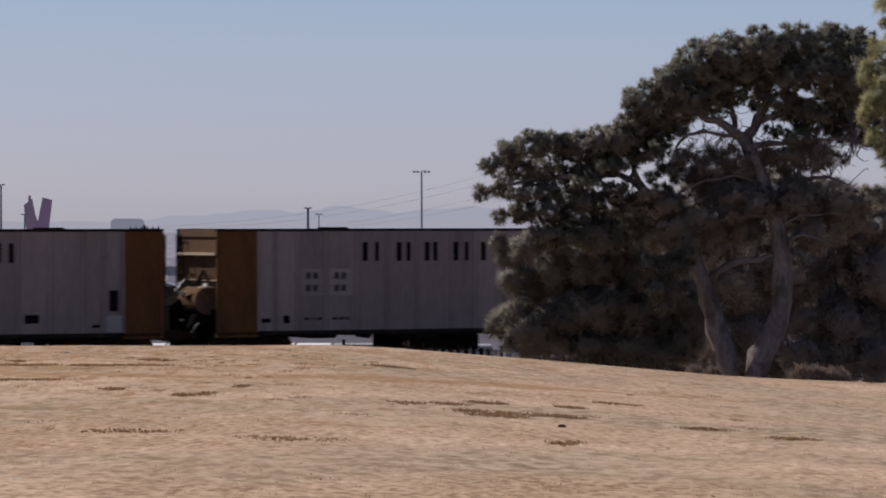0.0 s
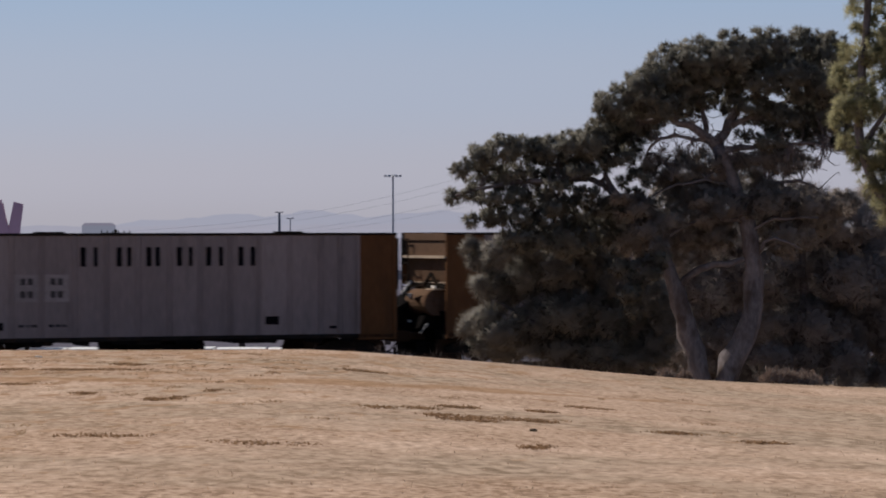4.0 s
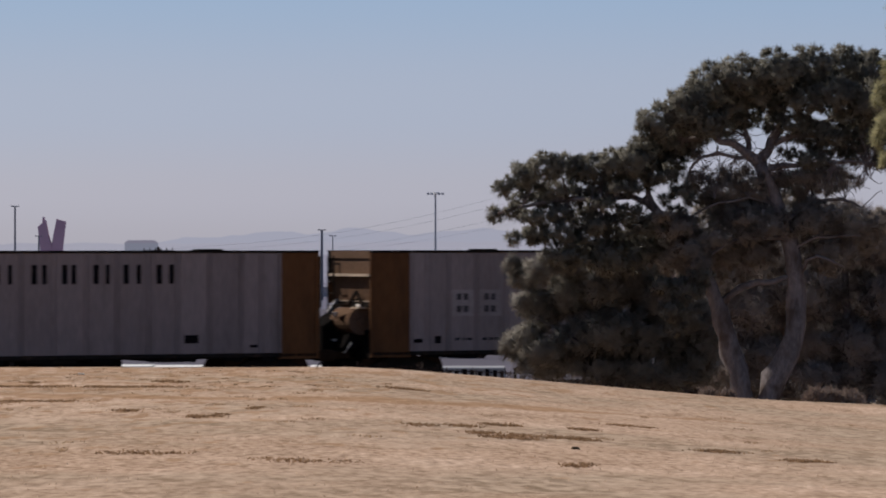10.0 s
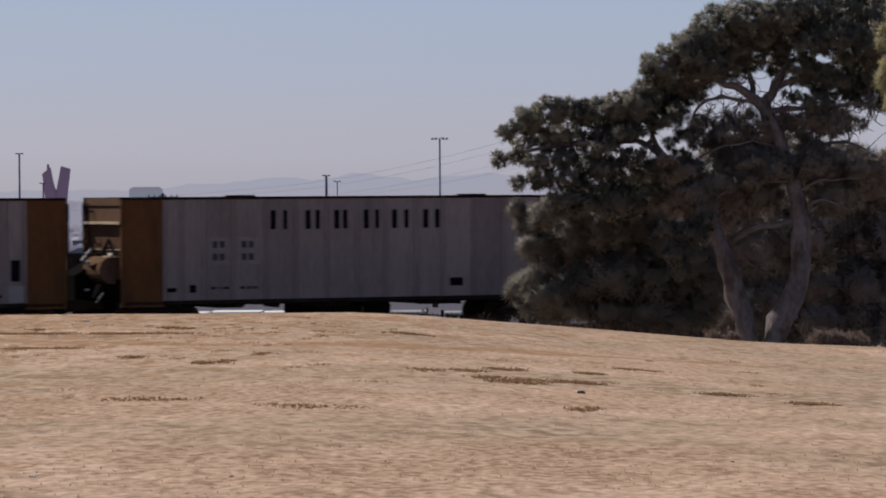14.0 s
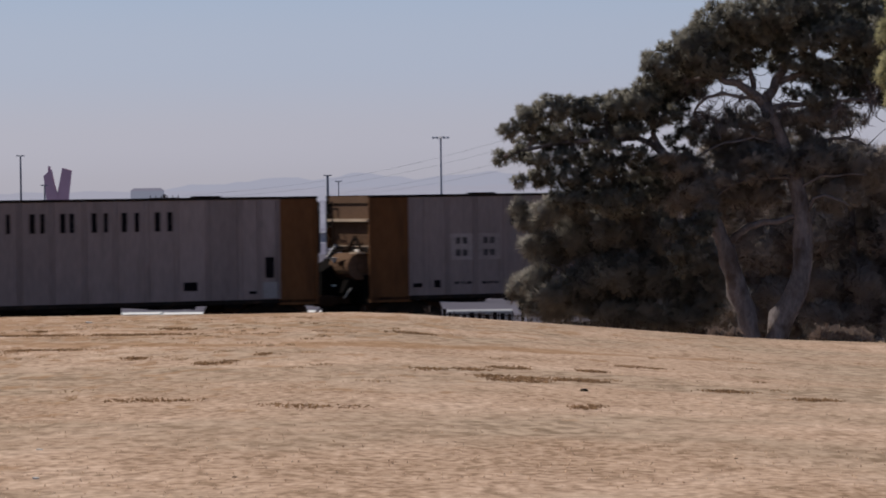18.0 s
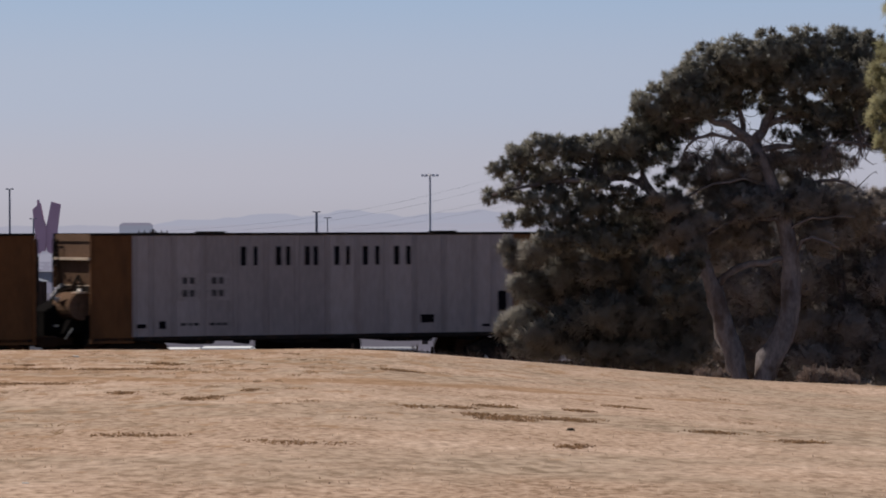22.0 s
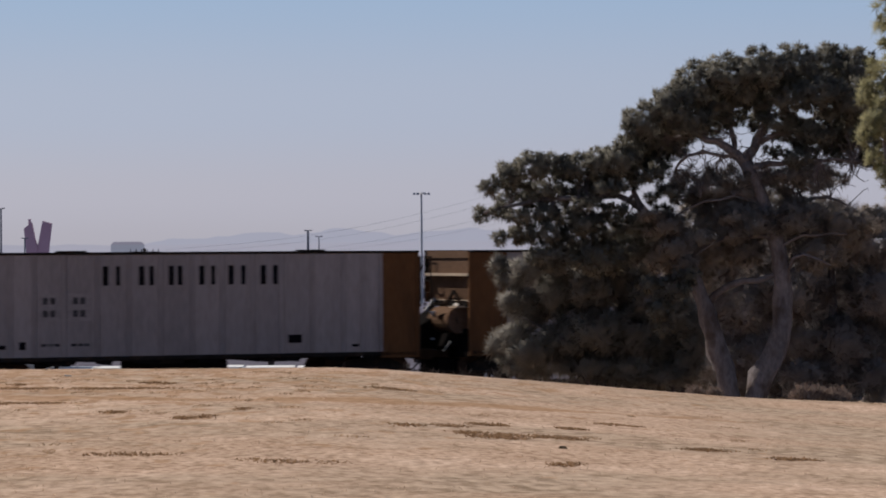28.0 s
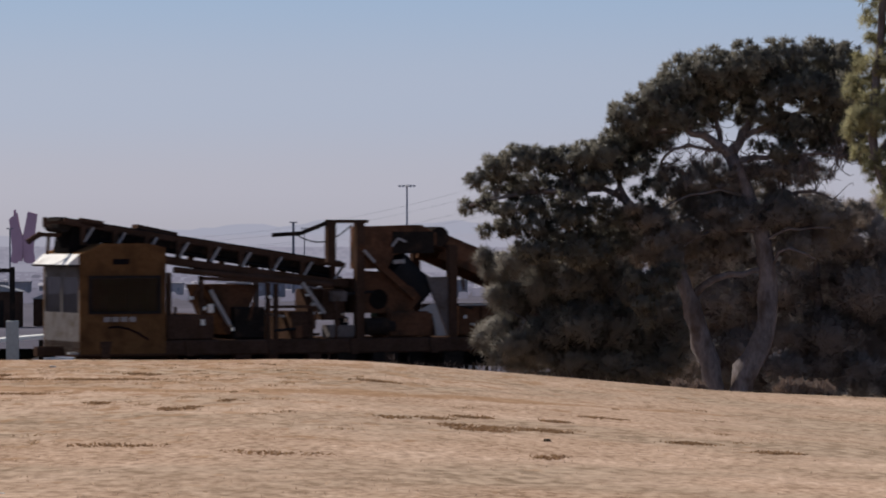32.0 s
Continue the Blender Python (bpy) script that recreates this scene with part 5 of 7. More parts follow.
for ob, s in ((stone_machine(), -66.1 - 6.4), (conveyor_machine(), LAST)):
    ob.matrix_basis = car_pose(s)
    rolling.append((ob, s))


# ---------------------------------------------------------------- trees


def tufts(points, ways, rng, blade=0.16, width=0.03, count=6, spread=0.9):
    """Needle tufts as one mesh: from each point a fan of thin blades round its way."""
    k = len(points)
    pts = np.repeat(np.asarray(points), count, 0)
    w = np.repeat(np.asarray(ways), count, 0) + rng.normal(0, spread, (k * count, 3))
    w /= np.linalg.norm(w, axis=1)[:, None] + 1e-9
    side = np.cross(w, rng.normal(0, 1, (k * count, 3)))
    side /= np.linalg.norm(side, axis=1)[:, None] + 1e-9
    length = blade * rng.uniform(0.6, 1.3, (k * count, 1))
    tip = pts + w * length
    mid = pts + w * length * 0.55
    v = np.empty((k, count * 3 + 1, 3))
    v[:, 0] = points
    v[:, 1::3] = (mid + side * width).reshape(k, count, 3)
    v[:, 2::3] = tip.reshape(k, count, 3)
    v[:, 3::3] = (mid - side * width).reshape(k, count, 3)
    base = (np.arange(k) * (count * 3 + 1))[:, None]
    f = np.empty((k, count, 4), int)
    for j in range(count):
        f[:, j, 0], f[:, j, 1], f[:, j, 2], f[:, j, 3] = base[:, 0], base[:, 0] + 1 + 3 * j, base[:, 0] + 2 + 3 * j, base[:, 0] + 3 + 3 * j
    return v.reshape(-1, 3), f.reshape(-1, 4)


def quads_mesh(name, v, f, material):
    me = bpy.data.meshes.new(name)
    me.vertices.add(len(v))
    me.vertices.foreach_set("co", v.astype(np.float32).ravel())
    me.loops.add(f.size)
    me.loops.foreach_set("vertex_index", f.astype(np.int32).ravel())
    me.polygons.add(len(f))
    me.polygons.foreach_set("loop_start", np.arange(0, f.size, 4, dtype=np.int32))
    me.polygons.foreach_set("loop_total", np.full(len(f), 4, np.int32))
    me.materials.append(material)
    me.update(calc_edges=True)
    return me


def needle_heads(pads, rng, per=5.0, head=0.2, blade=0.2, width=0.011, count=44, up=0.35):
    """A crown of round needle heads. pads: (x, z, half width, half height, depth) in metres; each is a loose heap of heads, thickest at
    its outside, and each head a burst of needles that shades as a soft tuft."""
    centres, outs = [], []
    for x, z, rx, rz, dy in pads:
        n = max(4, int(per * rx * rz / (head * head)))
        ry = 0.75 * (rx + rz) * 0.8
        d = rng.normal(0, 1, (n, 3))
        d /= np.linalg.norm(d, axis=1)[:, None]
        r = rng.uniform(0.12, 1.0, (n, 1)) ** 0.5
        centres.append(np.array([x, dy, z]) + d * r * np.array([rx, ry, rz]))
        outs.append(d * np.array([1, 1, 1.0]) + np.array([0, 0, up]))
    c, o = np.concatenate(centres), np.concatenate(outs)
    k = len(c)
    size = rng.uniform(0.65, 1.25, (k, 1, 1))
    w = rng.normal(0, 1, (k, count, 3))
    w /= np.linalg.norm(w, axis=2)[:, :, None]
    w += 0.45 * o[:, None] + np.array([0, 0, 0.15])
    w /= np.linalg.norm(w, axis=2)[:, :, None]
    soft = 0.55 * w + 0.75 * o[:, None]
    soft /= np.linalg.norm(soft, axis=2)[:, :, None]
    side = np.cross(w, rng.normal(0, 1, (k, count, 3)))
    side /= np.linalg.norm(side, axis=2)[:, :, None] + 1e-9
    side *= np.where(np.sum(np.cross(side, w) * soft, axis=2) > 0, 1.0, -1.0)[:, :, None]
    length = blade * size * rng.uniform(0.55, 1.15, (k, count, 1))
    v = np.stack([c[:, None] + w * length * 0.45 + side * width, c[:, None] + w * length, c[:, None] + w * length * 0.45 - side * width], 2)
    # the needles of a head share its middle, so that each head takes one tone
    first = np.arange(k)[:, None] * (count * 3 + 1)
    at = np.arange(count)[None] * 3 + 1
    pts = np.concatenate([c[:, None], v.reshape(k, count * 3, 3)], 1).reshape(-1, 3)
    nrm = np.concatenate([o[:, None] / np.linalg.norm(o, axis=1)[:, None, None], np.repeat(soft, 3, 1)], 1).reshape(-1, 3)
    f = np.stack([np.broadcast_to(first, (k, count)), first + at, first + at + 1, first + at + 2], 2).reshape(-1, 4)
    return pts, f, nrm


def limb_path(mesh, pts, r0, r1, rng, wobble=0.05, n=9):
    """A tapered, slightly crooked limb through a few points."""
    pts = [Vector(p) for p in pts]
    fine = []
    for p, q in zip(pts, pts[1:]):
        k = max(2, int((q - p).length / 0.35))
        fine += [p.lerp(q, i / k) for i in range(k)]
    fine.append(pts[-1])
    for _ in range(3):
        fine = [fine[0]] + [(a + b * 2 + c) / 4 for a, b, c in zip(fine, fine[1:], fine[2:])] + [fine[-1]]
    fine = [p + Vector(rng.normal(0, wobble * 0.5, 3)) if 0 < i < len(fine) - 1 else p for i, p in enumerate(fine)]
    m = len(fine) - 1
    verts, q, last = [], None, None
    for i, p in enumerate(fine):
        way = (fine[min(i + 1, m)] - fine[max(i - 1, 0)]).normalized()
        q = way.to_track_quat("Z", "Y") if q is None else last.rotation_difference(way) @ q
        last = way
        r = r0 + (r1 - r0) * i / m
        verts += [p + q @ Vector((r * rr * math.cos(6.2832 * j / n), r * rr * math.sin(6.2832 * j / n), 0)) for j, rr in enumerate(1 + 0.10 * rng.normal(0, 1, n))]
    faces = [(i * n + j, i * n + (j + 1) % n, (i + 1) * n + (j + 1) % n, (i + 1) * n + j) for i in range(m) for j in range(n)]
    faces += [tuple(range(n))[::-1], tuple(m * n + j for j in range(n))]
    mesh.add(verts, faces)


def smooth_shade(ob):
    ob.data.polygons.foreach_set("use_smooth", [True] * len(ob.data.polygons))
    return ob


def plant(name, label, category, at, trunk, limbs, clumps, seed, material, bark=None, per=5.0, head=0.2, blade=0.2, width=0.011, count=44, up=0.35, twigs=3, bare=None, inner=None):
    """trunk, limbs: (points, r0, r1) in metres from the foot."""
    rng = np.random.default_rng(seed)
    t = thing(name, label, category, m=Matrix.Translation(at))
    for k, (pts, r0, r1) in enumerate(trunk):
        mesh = Mesh()
        limb_path(mesh, pts, r0, r1, rng, 0.04)
        smooth_shade(part("trunk", mesh, bark or BARK, t))
    for pts, r0, r1 in limbs:
        mesh = Mesh()
        limb_path(mesh, pts, r0, r1, rng, 0.06, 7)
        smooth_shade(part("limb", mesh, bark or BARK, t))
    tips = [Vector(p) for pts, _, _ in limbs for p in pts[1:]]
    if twigs and tips:
        mesh = Mesh()
        for x, z, rx, rz, dy in clumps:
            if rx < 0.3:
                continue
            c = Vector((x, dy, z))
            near = min(tips, key=lambda p: (p - c).length)
            for _ in range(twigs):
                end = c + Vector((rng.uniform(-rx, rx) * 0.8, rng.uniform(-rx, rx) * 0.5, rng.uniform(-rz, rz) * 0.6))
                mid = near.lerp(end, 0.5) + Vector(rng.normal(0, 0.15, 3)) - Vector((0, 0, 0.1))
                limb_path(mesh, [near, mid, end], 0.013, 0.005, rng, 0.05, 5)
        tagged(part("twig_work", mesh, bark or BARK, t), kind="stuff")
    if bare:
        x0, x1, z0, z1, n = bare
        mesh = Mesh()
        for _ in range(n):
            end = Vector((rng.uniform(x0, x1), rng.uniform(-0.5, 0.5), rng.uniform(z0, z1)))
            near = min(tips, key=lambda q: (q - end).length)
            if (near - end).length > 0.15:
                limb_path(mesh, [near, near.lerp(end, 0.5) + Vector(rng.normal(0, 0.08, 3)), end, end + Vector(rng.normal(0, 0.12, 3))], 0.011, 0.005, rng, 0.05, 4)
        tagged(part("dead_wood", mesh, bark or BARK, t, "thin bare grey twigs"), kind="stuff")
    pts, f, nrm = needle_heads(clumps, rng, per, head, blade, width, count, up)
    me = quads_mesh("crown", pts, f, material)
    me.polygons.foreach_set("use_smooth", np.ones(len(f), bool))
    me.normals_split_custom_set_from_vertices(nrm.astype(np.float32))
    part("crown", me, material, t)
    if inner:
        pads, needles, thick = inner
        pts, f, nrm = needle_heads(pads, rng, thick, head * 1.15, blade * 1.25, width * 0.9, count, 0.0)
        me = quads_mesh("inner_crown", pts, f, needles)
        me.polygons.foreach_set("use_smooth", np.ones(len(f), bool))
        me.normals_split_custom_set_from_vertices(nrm.astype(np.float32))
        part("inner_crown", me, needles, t, "thin brownish shaded inner branches")
    return t


# pads of foliage: x, z, half width, half height, depth, in metres from the tree's foot
DOME = [
    (-1.98, 6.18, 0.51, 0.46, -0.5), (-1.41, 6.5, 0.56, 0.48, -0.7), (-0.74, 6.99, 0.62, 0.54, -0.2), (-0.06, 7.23, 0.64, 0.51, -0.6), (0.69, 7.36, 0.64, 0.48, -0.8),
    (1.51, 7.45, 0.62, 0.49, -0.2), (2.38, 7.5, 0.57, 0.49, 0.8), (2.99, 7.4, 0.47, 0.47, 0.5), (-1.6, 5.8, 0.54, 0.41, 0.5), (-1.02, 6.21, 0.59, 0.36, -0.5),
    (-0.21, 6.58, 0.62, 0.41, 0.1), (0.36, 6.85, 0.38, 0.32, -0.4), (1.34, 6.75, 0.59, 0.41, -0.6), (2.03, 6.83, 0.54, 0.43, -0.7), (2.75, 6.67, 0.46, 0.49, -0.5),
]
DOME_BACK = [
    (-1.27, 6.29, 0.52, 0.45, 1.8), (-0.61, 6.74, 0.6, 0.45, 1.7), (0.24, 7.02, 0.6, 0.39, 1.7), (1.03, 7.19, 0.65, 0.45, 1.7), (1.98, 7.2, 0.66, 0.45, 2.1),
    (2.79, 7.11, 0.52, 0.47, 1.7), (-1.74, 5.76, 0.47, 0.39, 1.6),
]
DOME_UNDER = [
    (-2.11, 5.57, 0.47, 0.42, 0.8), (-1.66, 5.35, 0.41, 0.31, 0.7), (-0.43, 6.1, 0.44, 0.21, 0.6), (0.15, 6.28, 0.36, 0.16, 0.6), (1.12, 6.2, 0.54, 0.28, -0.2),
    (1.77, 6.05, 0.46, 0.21, -0.1), (2.65, 6.0, 0.46, 0.39, 0.4), (3.25, 6.29, 0.44, 0.78, 0.5), (0.74, 6.24, 0.29, 0.23, 0.7), (2.1, 5.63, 0.52, 0.18, 0.7),
    (1.54, 5.35, 0.44, 0.15, -0.4), (2.57, 5.45, 0.34, 0.18, 0.3), (-1.16, 5.82, 0.39, 0.21, 0.4), (3.34, 5.38, 0.39, 0.31, 0.2),
]
LEFT_PADS = [
    (-5.46, 4.77, 0.23, 0.2, -0.4), (-5.01, 5.01, 0.39, 0.31, -0.0), (-4.5, 5.22, 0.43, 0.36, -0.5), (-3.94, 5.19, 0.44, 0.35, 0.5), (-3.42, 5.19, 0.44, 0.35, 0.4),
    (-2.92, 5.3, 0.46, 0.39, 0.1), (-2.48, 5.37, 0.46, 0.46, -0.2), (-4.78, 4.68, 0.44, 0.17, 0.5), (-4.21, 4.69, 0.44, 0.18, 0.1), (-3.61, 4.75, 0.39, 0.17, 0.5),
    (-2.97, 4.87, 0.49, 0.22, 0.4), (-2.37, 4.94, 0.44, 0.24, 0.0), (-1.84, 5.01, 0.39, 0.18, -0.1),
]
MID_PADS = [
    (-5.66, 4.11, 0.18, 0.17, 0.3), (-5.25, 4.21, 0.28, 0.14, 0.1), (-4.77, 4.08, 0.41, 0.17, -0.2), (-4.25, 4.15, 0.39, 0.19, -0.0), (-3.64, 4.08, 0.41, 0.22, 0.6),
    (-3.26, 3.91, 0.36, 0.26, -0.3), (-5.24, 3.55, 0.18, 0.15, -0.3), (-4.76, 3.69, 0.36, 0.23, 0.4), (-4.21, 3.69, 0.46, 0.28, -0.1), (-3.5, 3.56, 0.46, 0.33, 0.2),
    (-2.66, 4.04, 0.46, 0.15, 0.2), (-2.09, 3.88, 0.44, 0.22, 0.0), (-2.38, 3.35, 0.65, 0.34, 0.8), (-1.49, 4.21, 0.23, 0.1, -0.2), (-2.99, 3.12, 0.64, 0.39, 0.1),
    (-4.1, 3.16, 0.58, 0.28, -0.2),
]
INNER = [
    (-0.95, 4.57, 0.49, 0.26, 0.7), (-0.38, 4.67, 0.57, 0.31, 0.2), (0.35, 4.65, 0.57, 0.31, 0.3), (1.26, 4.8, 0.54, 0.31, 0.8), (1.87, 4.84, 0.44, 0.31, 0.3),
    (-1.42, 3.79, 0.57, 0.26, 0.6), (-0.55, 3.96, 0.68, 0.39, 1.0), (0.48, 3.9, 0.67, 0.44, 0.0), (1.57, 3.99, 0.69, 0.46, -0.0), (2.55, 3.86, 0.59, 0.33, 0.2),
    (-1.54, 3.21, 0.65, 0.44, 0.8), (-0.38, 3.23, 0.6, 0.36, 0.6), (0.36, 3.27, 0.46, 0.33, 0.2), (1.92, 3.19, 0.64, 0.44, 0.3), (0.1, 4.21, 0.51, 0.28, 0.1),
]
INNER_NEAR = [
    (-1.23, 3.34, 0.43, 0.33, -0.5), (-1.51, 3.83, 0.51, 0.26, -0.5), (-1.04, 2.98, 0.28, 0.23, -0.7), (-1.87, 4.13, 0.31, 0.13, -0.7), (-0.72, 3.53, 0.43, 0.28, -0.5),
    (0.05, 3.72, 0.43, 0.26, -0.5), (-0.07, 4.04, 0.43, 0.18, -0.5),
]
INNER_FAR = [
    (-1.9, 3.7, 0.5, 0.3, 1.2), (-1.2, 3.3, 0.6, 0.4, 1.4), (-0.4, 4.3, 0.6, 0.35, 1.5), (0.4, 4.2, 0.6, 0.4, 1.3), (1.3, 4.3, 0.6, 0.4, 1.4),
    (2.2, 4.2, 0.6, 0.3, 1.3), (-0.9, 2.8, 0.6, 0.4, 1.2), (0.3, 3.5, 0.6, 0.4, 1.3), (1.7, 3.6, 0.6, 0.4, 1.3), (2.7, 3.6, 0.6, 0.4, 1.2), (3.2, 4.0, 0.5, 0.3, 0.8),
]
GAP_EDGE = [
    (-1.11, 4.91, 0.34, 0.15, 0.3), (-0.53, 4.93, 0.44, 0.17, 0.2), (0.09, 4.9, 0.41, 0.17, -0.1), (0.82, 4.91, 0.44, 0.21, 0.7), (1.37, 4.99, 0.44, 0.18, -0.2),
    (1.99, 5.1, 0.44, 0.18, 0.3), (2.42, 4.9, 0.29, 0.18, 0.7), (-0.68, 5.13, 0.28, 0.06, -0.1), (-0.06, 5.09, 0.31, 0.08, 0.4),
]
DOME_FILL = [
    (1.42, 5.84, 0.44, 0.13, 0.3), (2.07, 5.91, 0.46, 0.2, -0.3), (2.88, 5.74, 0.39, 0.26, 0.1), (1.1, 5.55, 0.28, 0.1, 0.4), (1.73, 5.62, 0.26, 0.1, 0.2),
    (3.04, 5.32, 0.26, 0.13, 0.4), (2.41, 6.34, 0.44, 0.28, -0.1), (0.68, 6.6, 0.33, 0.18, -0.1), (-0.75, 6.0, 0.33, 0.15, -0.2), (-1.17, 5.53, 0.18, 0.13, 0.2),
]
LEFT_FILL = [
    (-3.26, 4.35, 0.33, 0.12, -0.4), (-2.68, 4.22, 0.36, 0.1, -0.3), (-1.85, 4.47, 0.2, 0.1, -0.3), (-2.81, 4.69, 0.44, 0.13, -0.3), (-1.47, 4.62, 0.23, 0.13, -0.4),
    (-5.06, 4.5, 0.31, 0.1, 0.6), (-4.42, 4.43, 0.41, 0.14, 0.3), (-3.75, 4.46, 0.26, 0.1, 0.5), (-3.37, 4.38, 0.21, 0.15, 0.1), (-2.72, 3.71, 0.52, 0.13, 0.4),
    (-1.85, 4.01, 0.36, 0.15, -0.2), (-1.32, 3.98, 0.31, 0.15, -0.0), (-3.23, 4.64, 0.39, 0.13, 0.4),
]
SPRAY = [
    (-1.39, 2.42, 0.43, 0.28, -0.9), (-1.68, 1.97, 0.3, 0.25, -1.1), (-1.54, 1.56, 0.2, 0.2, -0.8), (-1.05, 2.7, 0.33, 0.2, -0.7), (-1.88, 2.51, 0.28, 0.15, -0.7),
]
BUSH = [
    (-2.22, 3.06, 0.22, 0.22, 0.3), (-1.87, 2.75, 0.36, 0.27, 0.6), (-1.42, 2.95, 0.43, 0.4, -0.6), (-1.89, 2.18, 0.22, 0.27, -0.3), (-1.47, 2.03, 0.49, 0.46, 0.6),
    (-0.79, 2.37, 0.6, 0.6, 0.3), (-0.06, 2.51, 0.65, 0.6, -0.1), (0.72, 2.56, 0.63, 0.6, 0.5), (1.31, 2.22, 0.49, 0.54, 0.1), (-2.2, 1.12, 0.25, 0.25, 0.4),
    (-1.76, 1.3, 0.43, 0.35, -0.2), (-1.36, 1.0, 0.57, 0.38, -0.4), (-0.61, 1.29, 0.62, 0.49, -0.1), (0.19, 1.43, 0.68, 0.59, -0.4), (1.02, 1.42, 0.62, 0.6, -0.1),
    (1.8, 1.12, 0.52, 0.55, 0.6),
]
BUSH_LOW = [
    (-0.74, 0.67, 0.62, 0.33, 0.1), (0.06, 0.61, 0.62, 0.32, -0.2), (0.87, 0.54, 0.62, 0.32, -0.2), (1.7, 0.39, 0.57, 0.3, -0.0), (-1.95, 0.67, 0.25, 0.16, 0.6),
    (-1.42, 0.54, 0.41, 0.19, 0.2), (-0.45, 3.05, 0.68, 0.46, 0.1), (0.42, 3.15, 0.68, 0.41, -0.1), (1.21, 3.04, 0.6, 0.47, 0.8), (2.32, 0.72, 0.41, 0.46, 0.2),
    (2.58, 1.27, 0.3, 0.6, 0.0), (2.17, 1.82, 0.41, 0.54, -0.1),
]
BACK = [
    (-3.43, 3.33, 0.74, 0.65, -0.7), (-2.38, 3.77, 0.89, 0.59, -0.5), (-0.97, 4.06, 0.92, 0.6, 0.3), (0.13, 4.13, 0.92, 0.62, -0.6), (1.15, 4.05, 0.89, 0.68, -0.7),
    (-2.35, 2.43, 0.89, 0.89, -0.0), (-1.04, 2.87, 0.98, 0.89, -0.4), (0.26, 2.85, 0.99, 0.9, 0.8), (1.3, 2.72, 0.89, 0.89, -0.6), (-2.06, 1.09, 0.83, 0.74, 0.0),
    (-0.68, 1.52, 0.98, 0.84, 0.4), (0.46, 1.38, 0.95, 0.83, -0.1), (1.6, 1.35, 0.75, 0.9, 0.8), (-3.24, 2.14, 0.68, 0.89, -0.0),
]
BACK_LOW = [
    (0.18, 4.67, 0.68, 0.33, -0.1), (1.07, 4.58, 0.65, 0.33, -0.1), (-0.68, 4.62, 0.65, 0.36, 0.2), (1.87, 4.64, 0.66, 0.45, 0.4),
    (-0.76, 0.62, 0.74, 0.33, -0.4), (0.31, 0.64, 0.74, 0.3, -0.1), (1.13, 0.58, 0.68, 0.35, -0.7), (-2.36, 0.43, 0.59, 0.24, -0.1), (-3.42, 0.67, 0.5, 0.38, -0.4),
    (2.34, 3.29, 1.05, 1.05, 0.6), (2.61, 1.5, 1.19, 1.04, 0.5), (3.45, 2.4, 1.19, 1.63, -0.0), (-3.15, 0.97, 0.44, 0.44, -0.7),
    (-2.9, 0.1, 0.5, 0.35, 0.5), (-1.9, 0.1, 0.6, 0.35, 0.5), (-0.8, 0.1, 0.6, 0.35, 0.5), (0.3, 0.05, 0.6, 0.35, 0.5), (1.4, 0.0, 0.6, 0.35, 0.5), (2.4, 0.0, 0.6, 0.4, 0.5),
]
SUNNY = [
    (-0.29, 5.38, 0.16, 0.26, 0.3), (-0.3, 4.72, 0.16, 0.3, 0.0), (-0.08, 5.63, 0.24, 0.3, 0.3), (-0.03, 5.01, 0.34, 0.44, -0.1), (-0.12, 4.27, 0.22, 0.24, 0.2),
    (0.3, 5.92, 0.36, 0.4, 0.1), (0.5, 5.12, 0.5, 0.7, 0.2), (0.04, 4.04, 0.22, 0.22, 0.1), (0.37, 4.11, 0.4, 0.4, -0.0), (-0.19, 5.91, 0.12, 0.16, -0.2),
]
SUNNY_TOP = [
    (0.41, 3.7, 0.4, 0.4, 0.0), (0.66, 3.3, 0.4, 0.5, 0.0), (0.9, 4.3, 0.5, 0.6, 0.1),
    (-0.05, 6.9, 0.12, 0.26, -0.2), (-0.07, 6.58, 0.09, 0.14, 0.2), (0.16, 6.42, 0.22, 0.24, 0.2), (0.42, 6.83, 0.44, 0.4, 0.3), (0.77, 6.11, 0.6, 0.6, -0.1),
]


def foot(x, y):
    return Vector((x, y, ground_z(x, y) - 0.05))


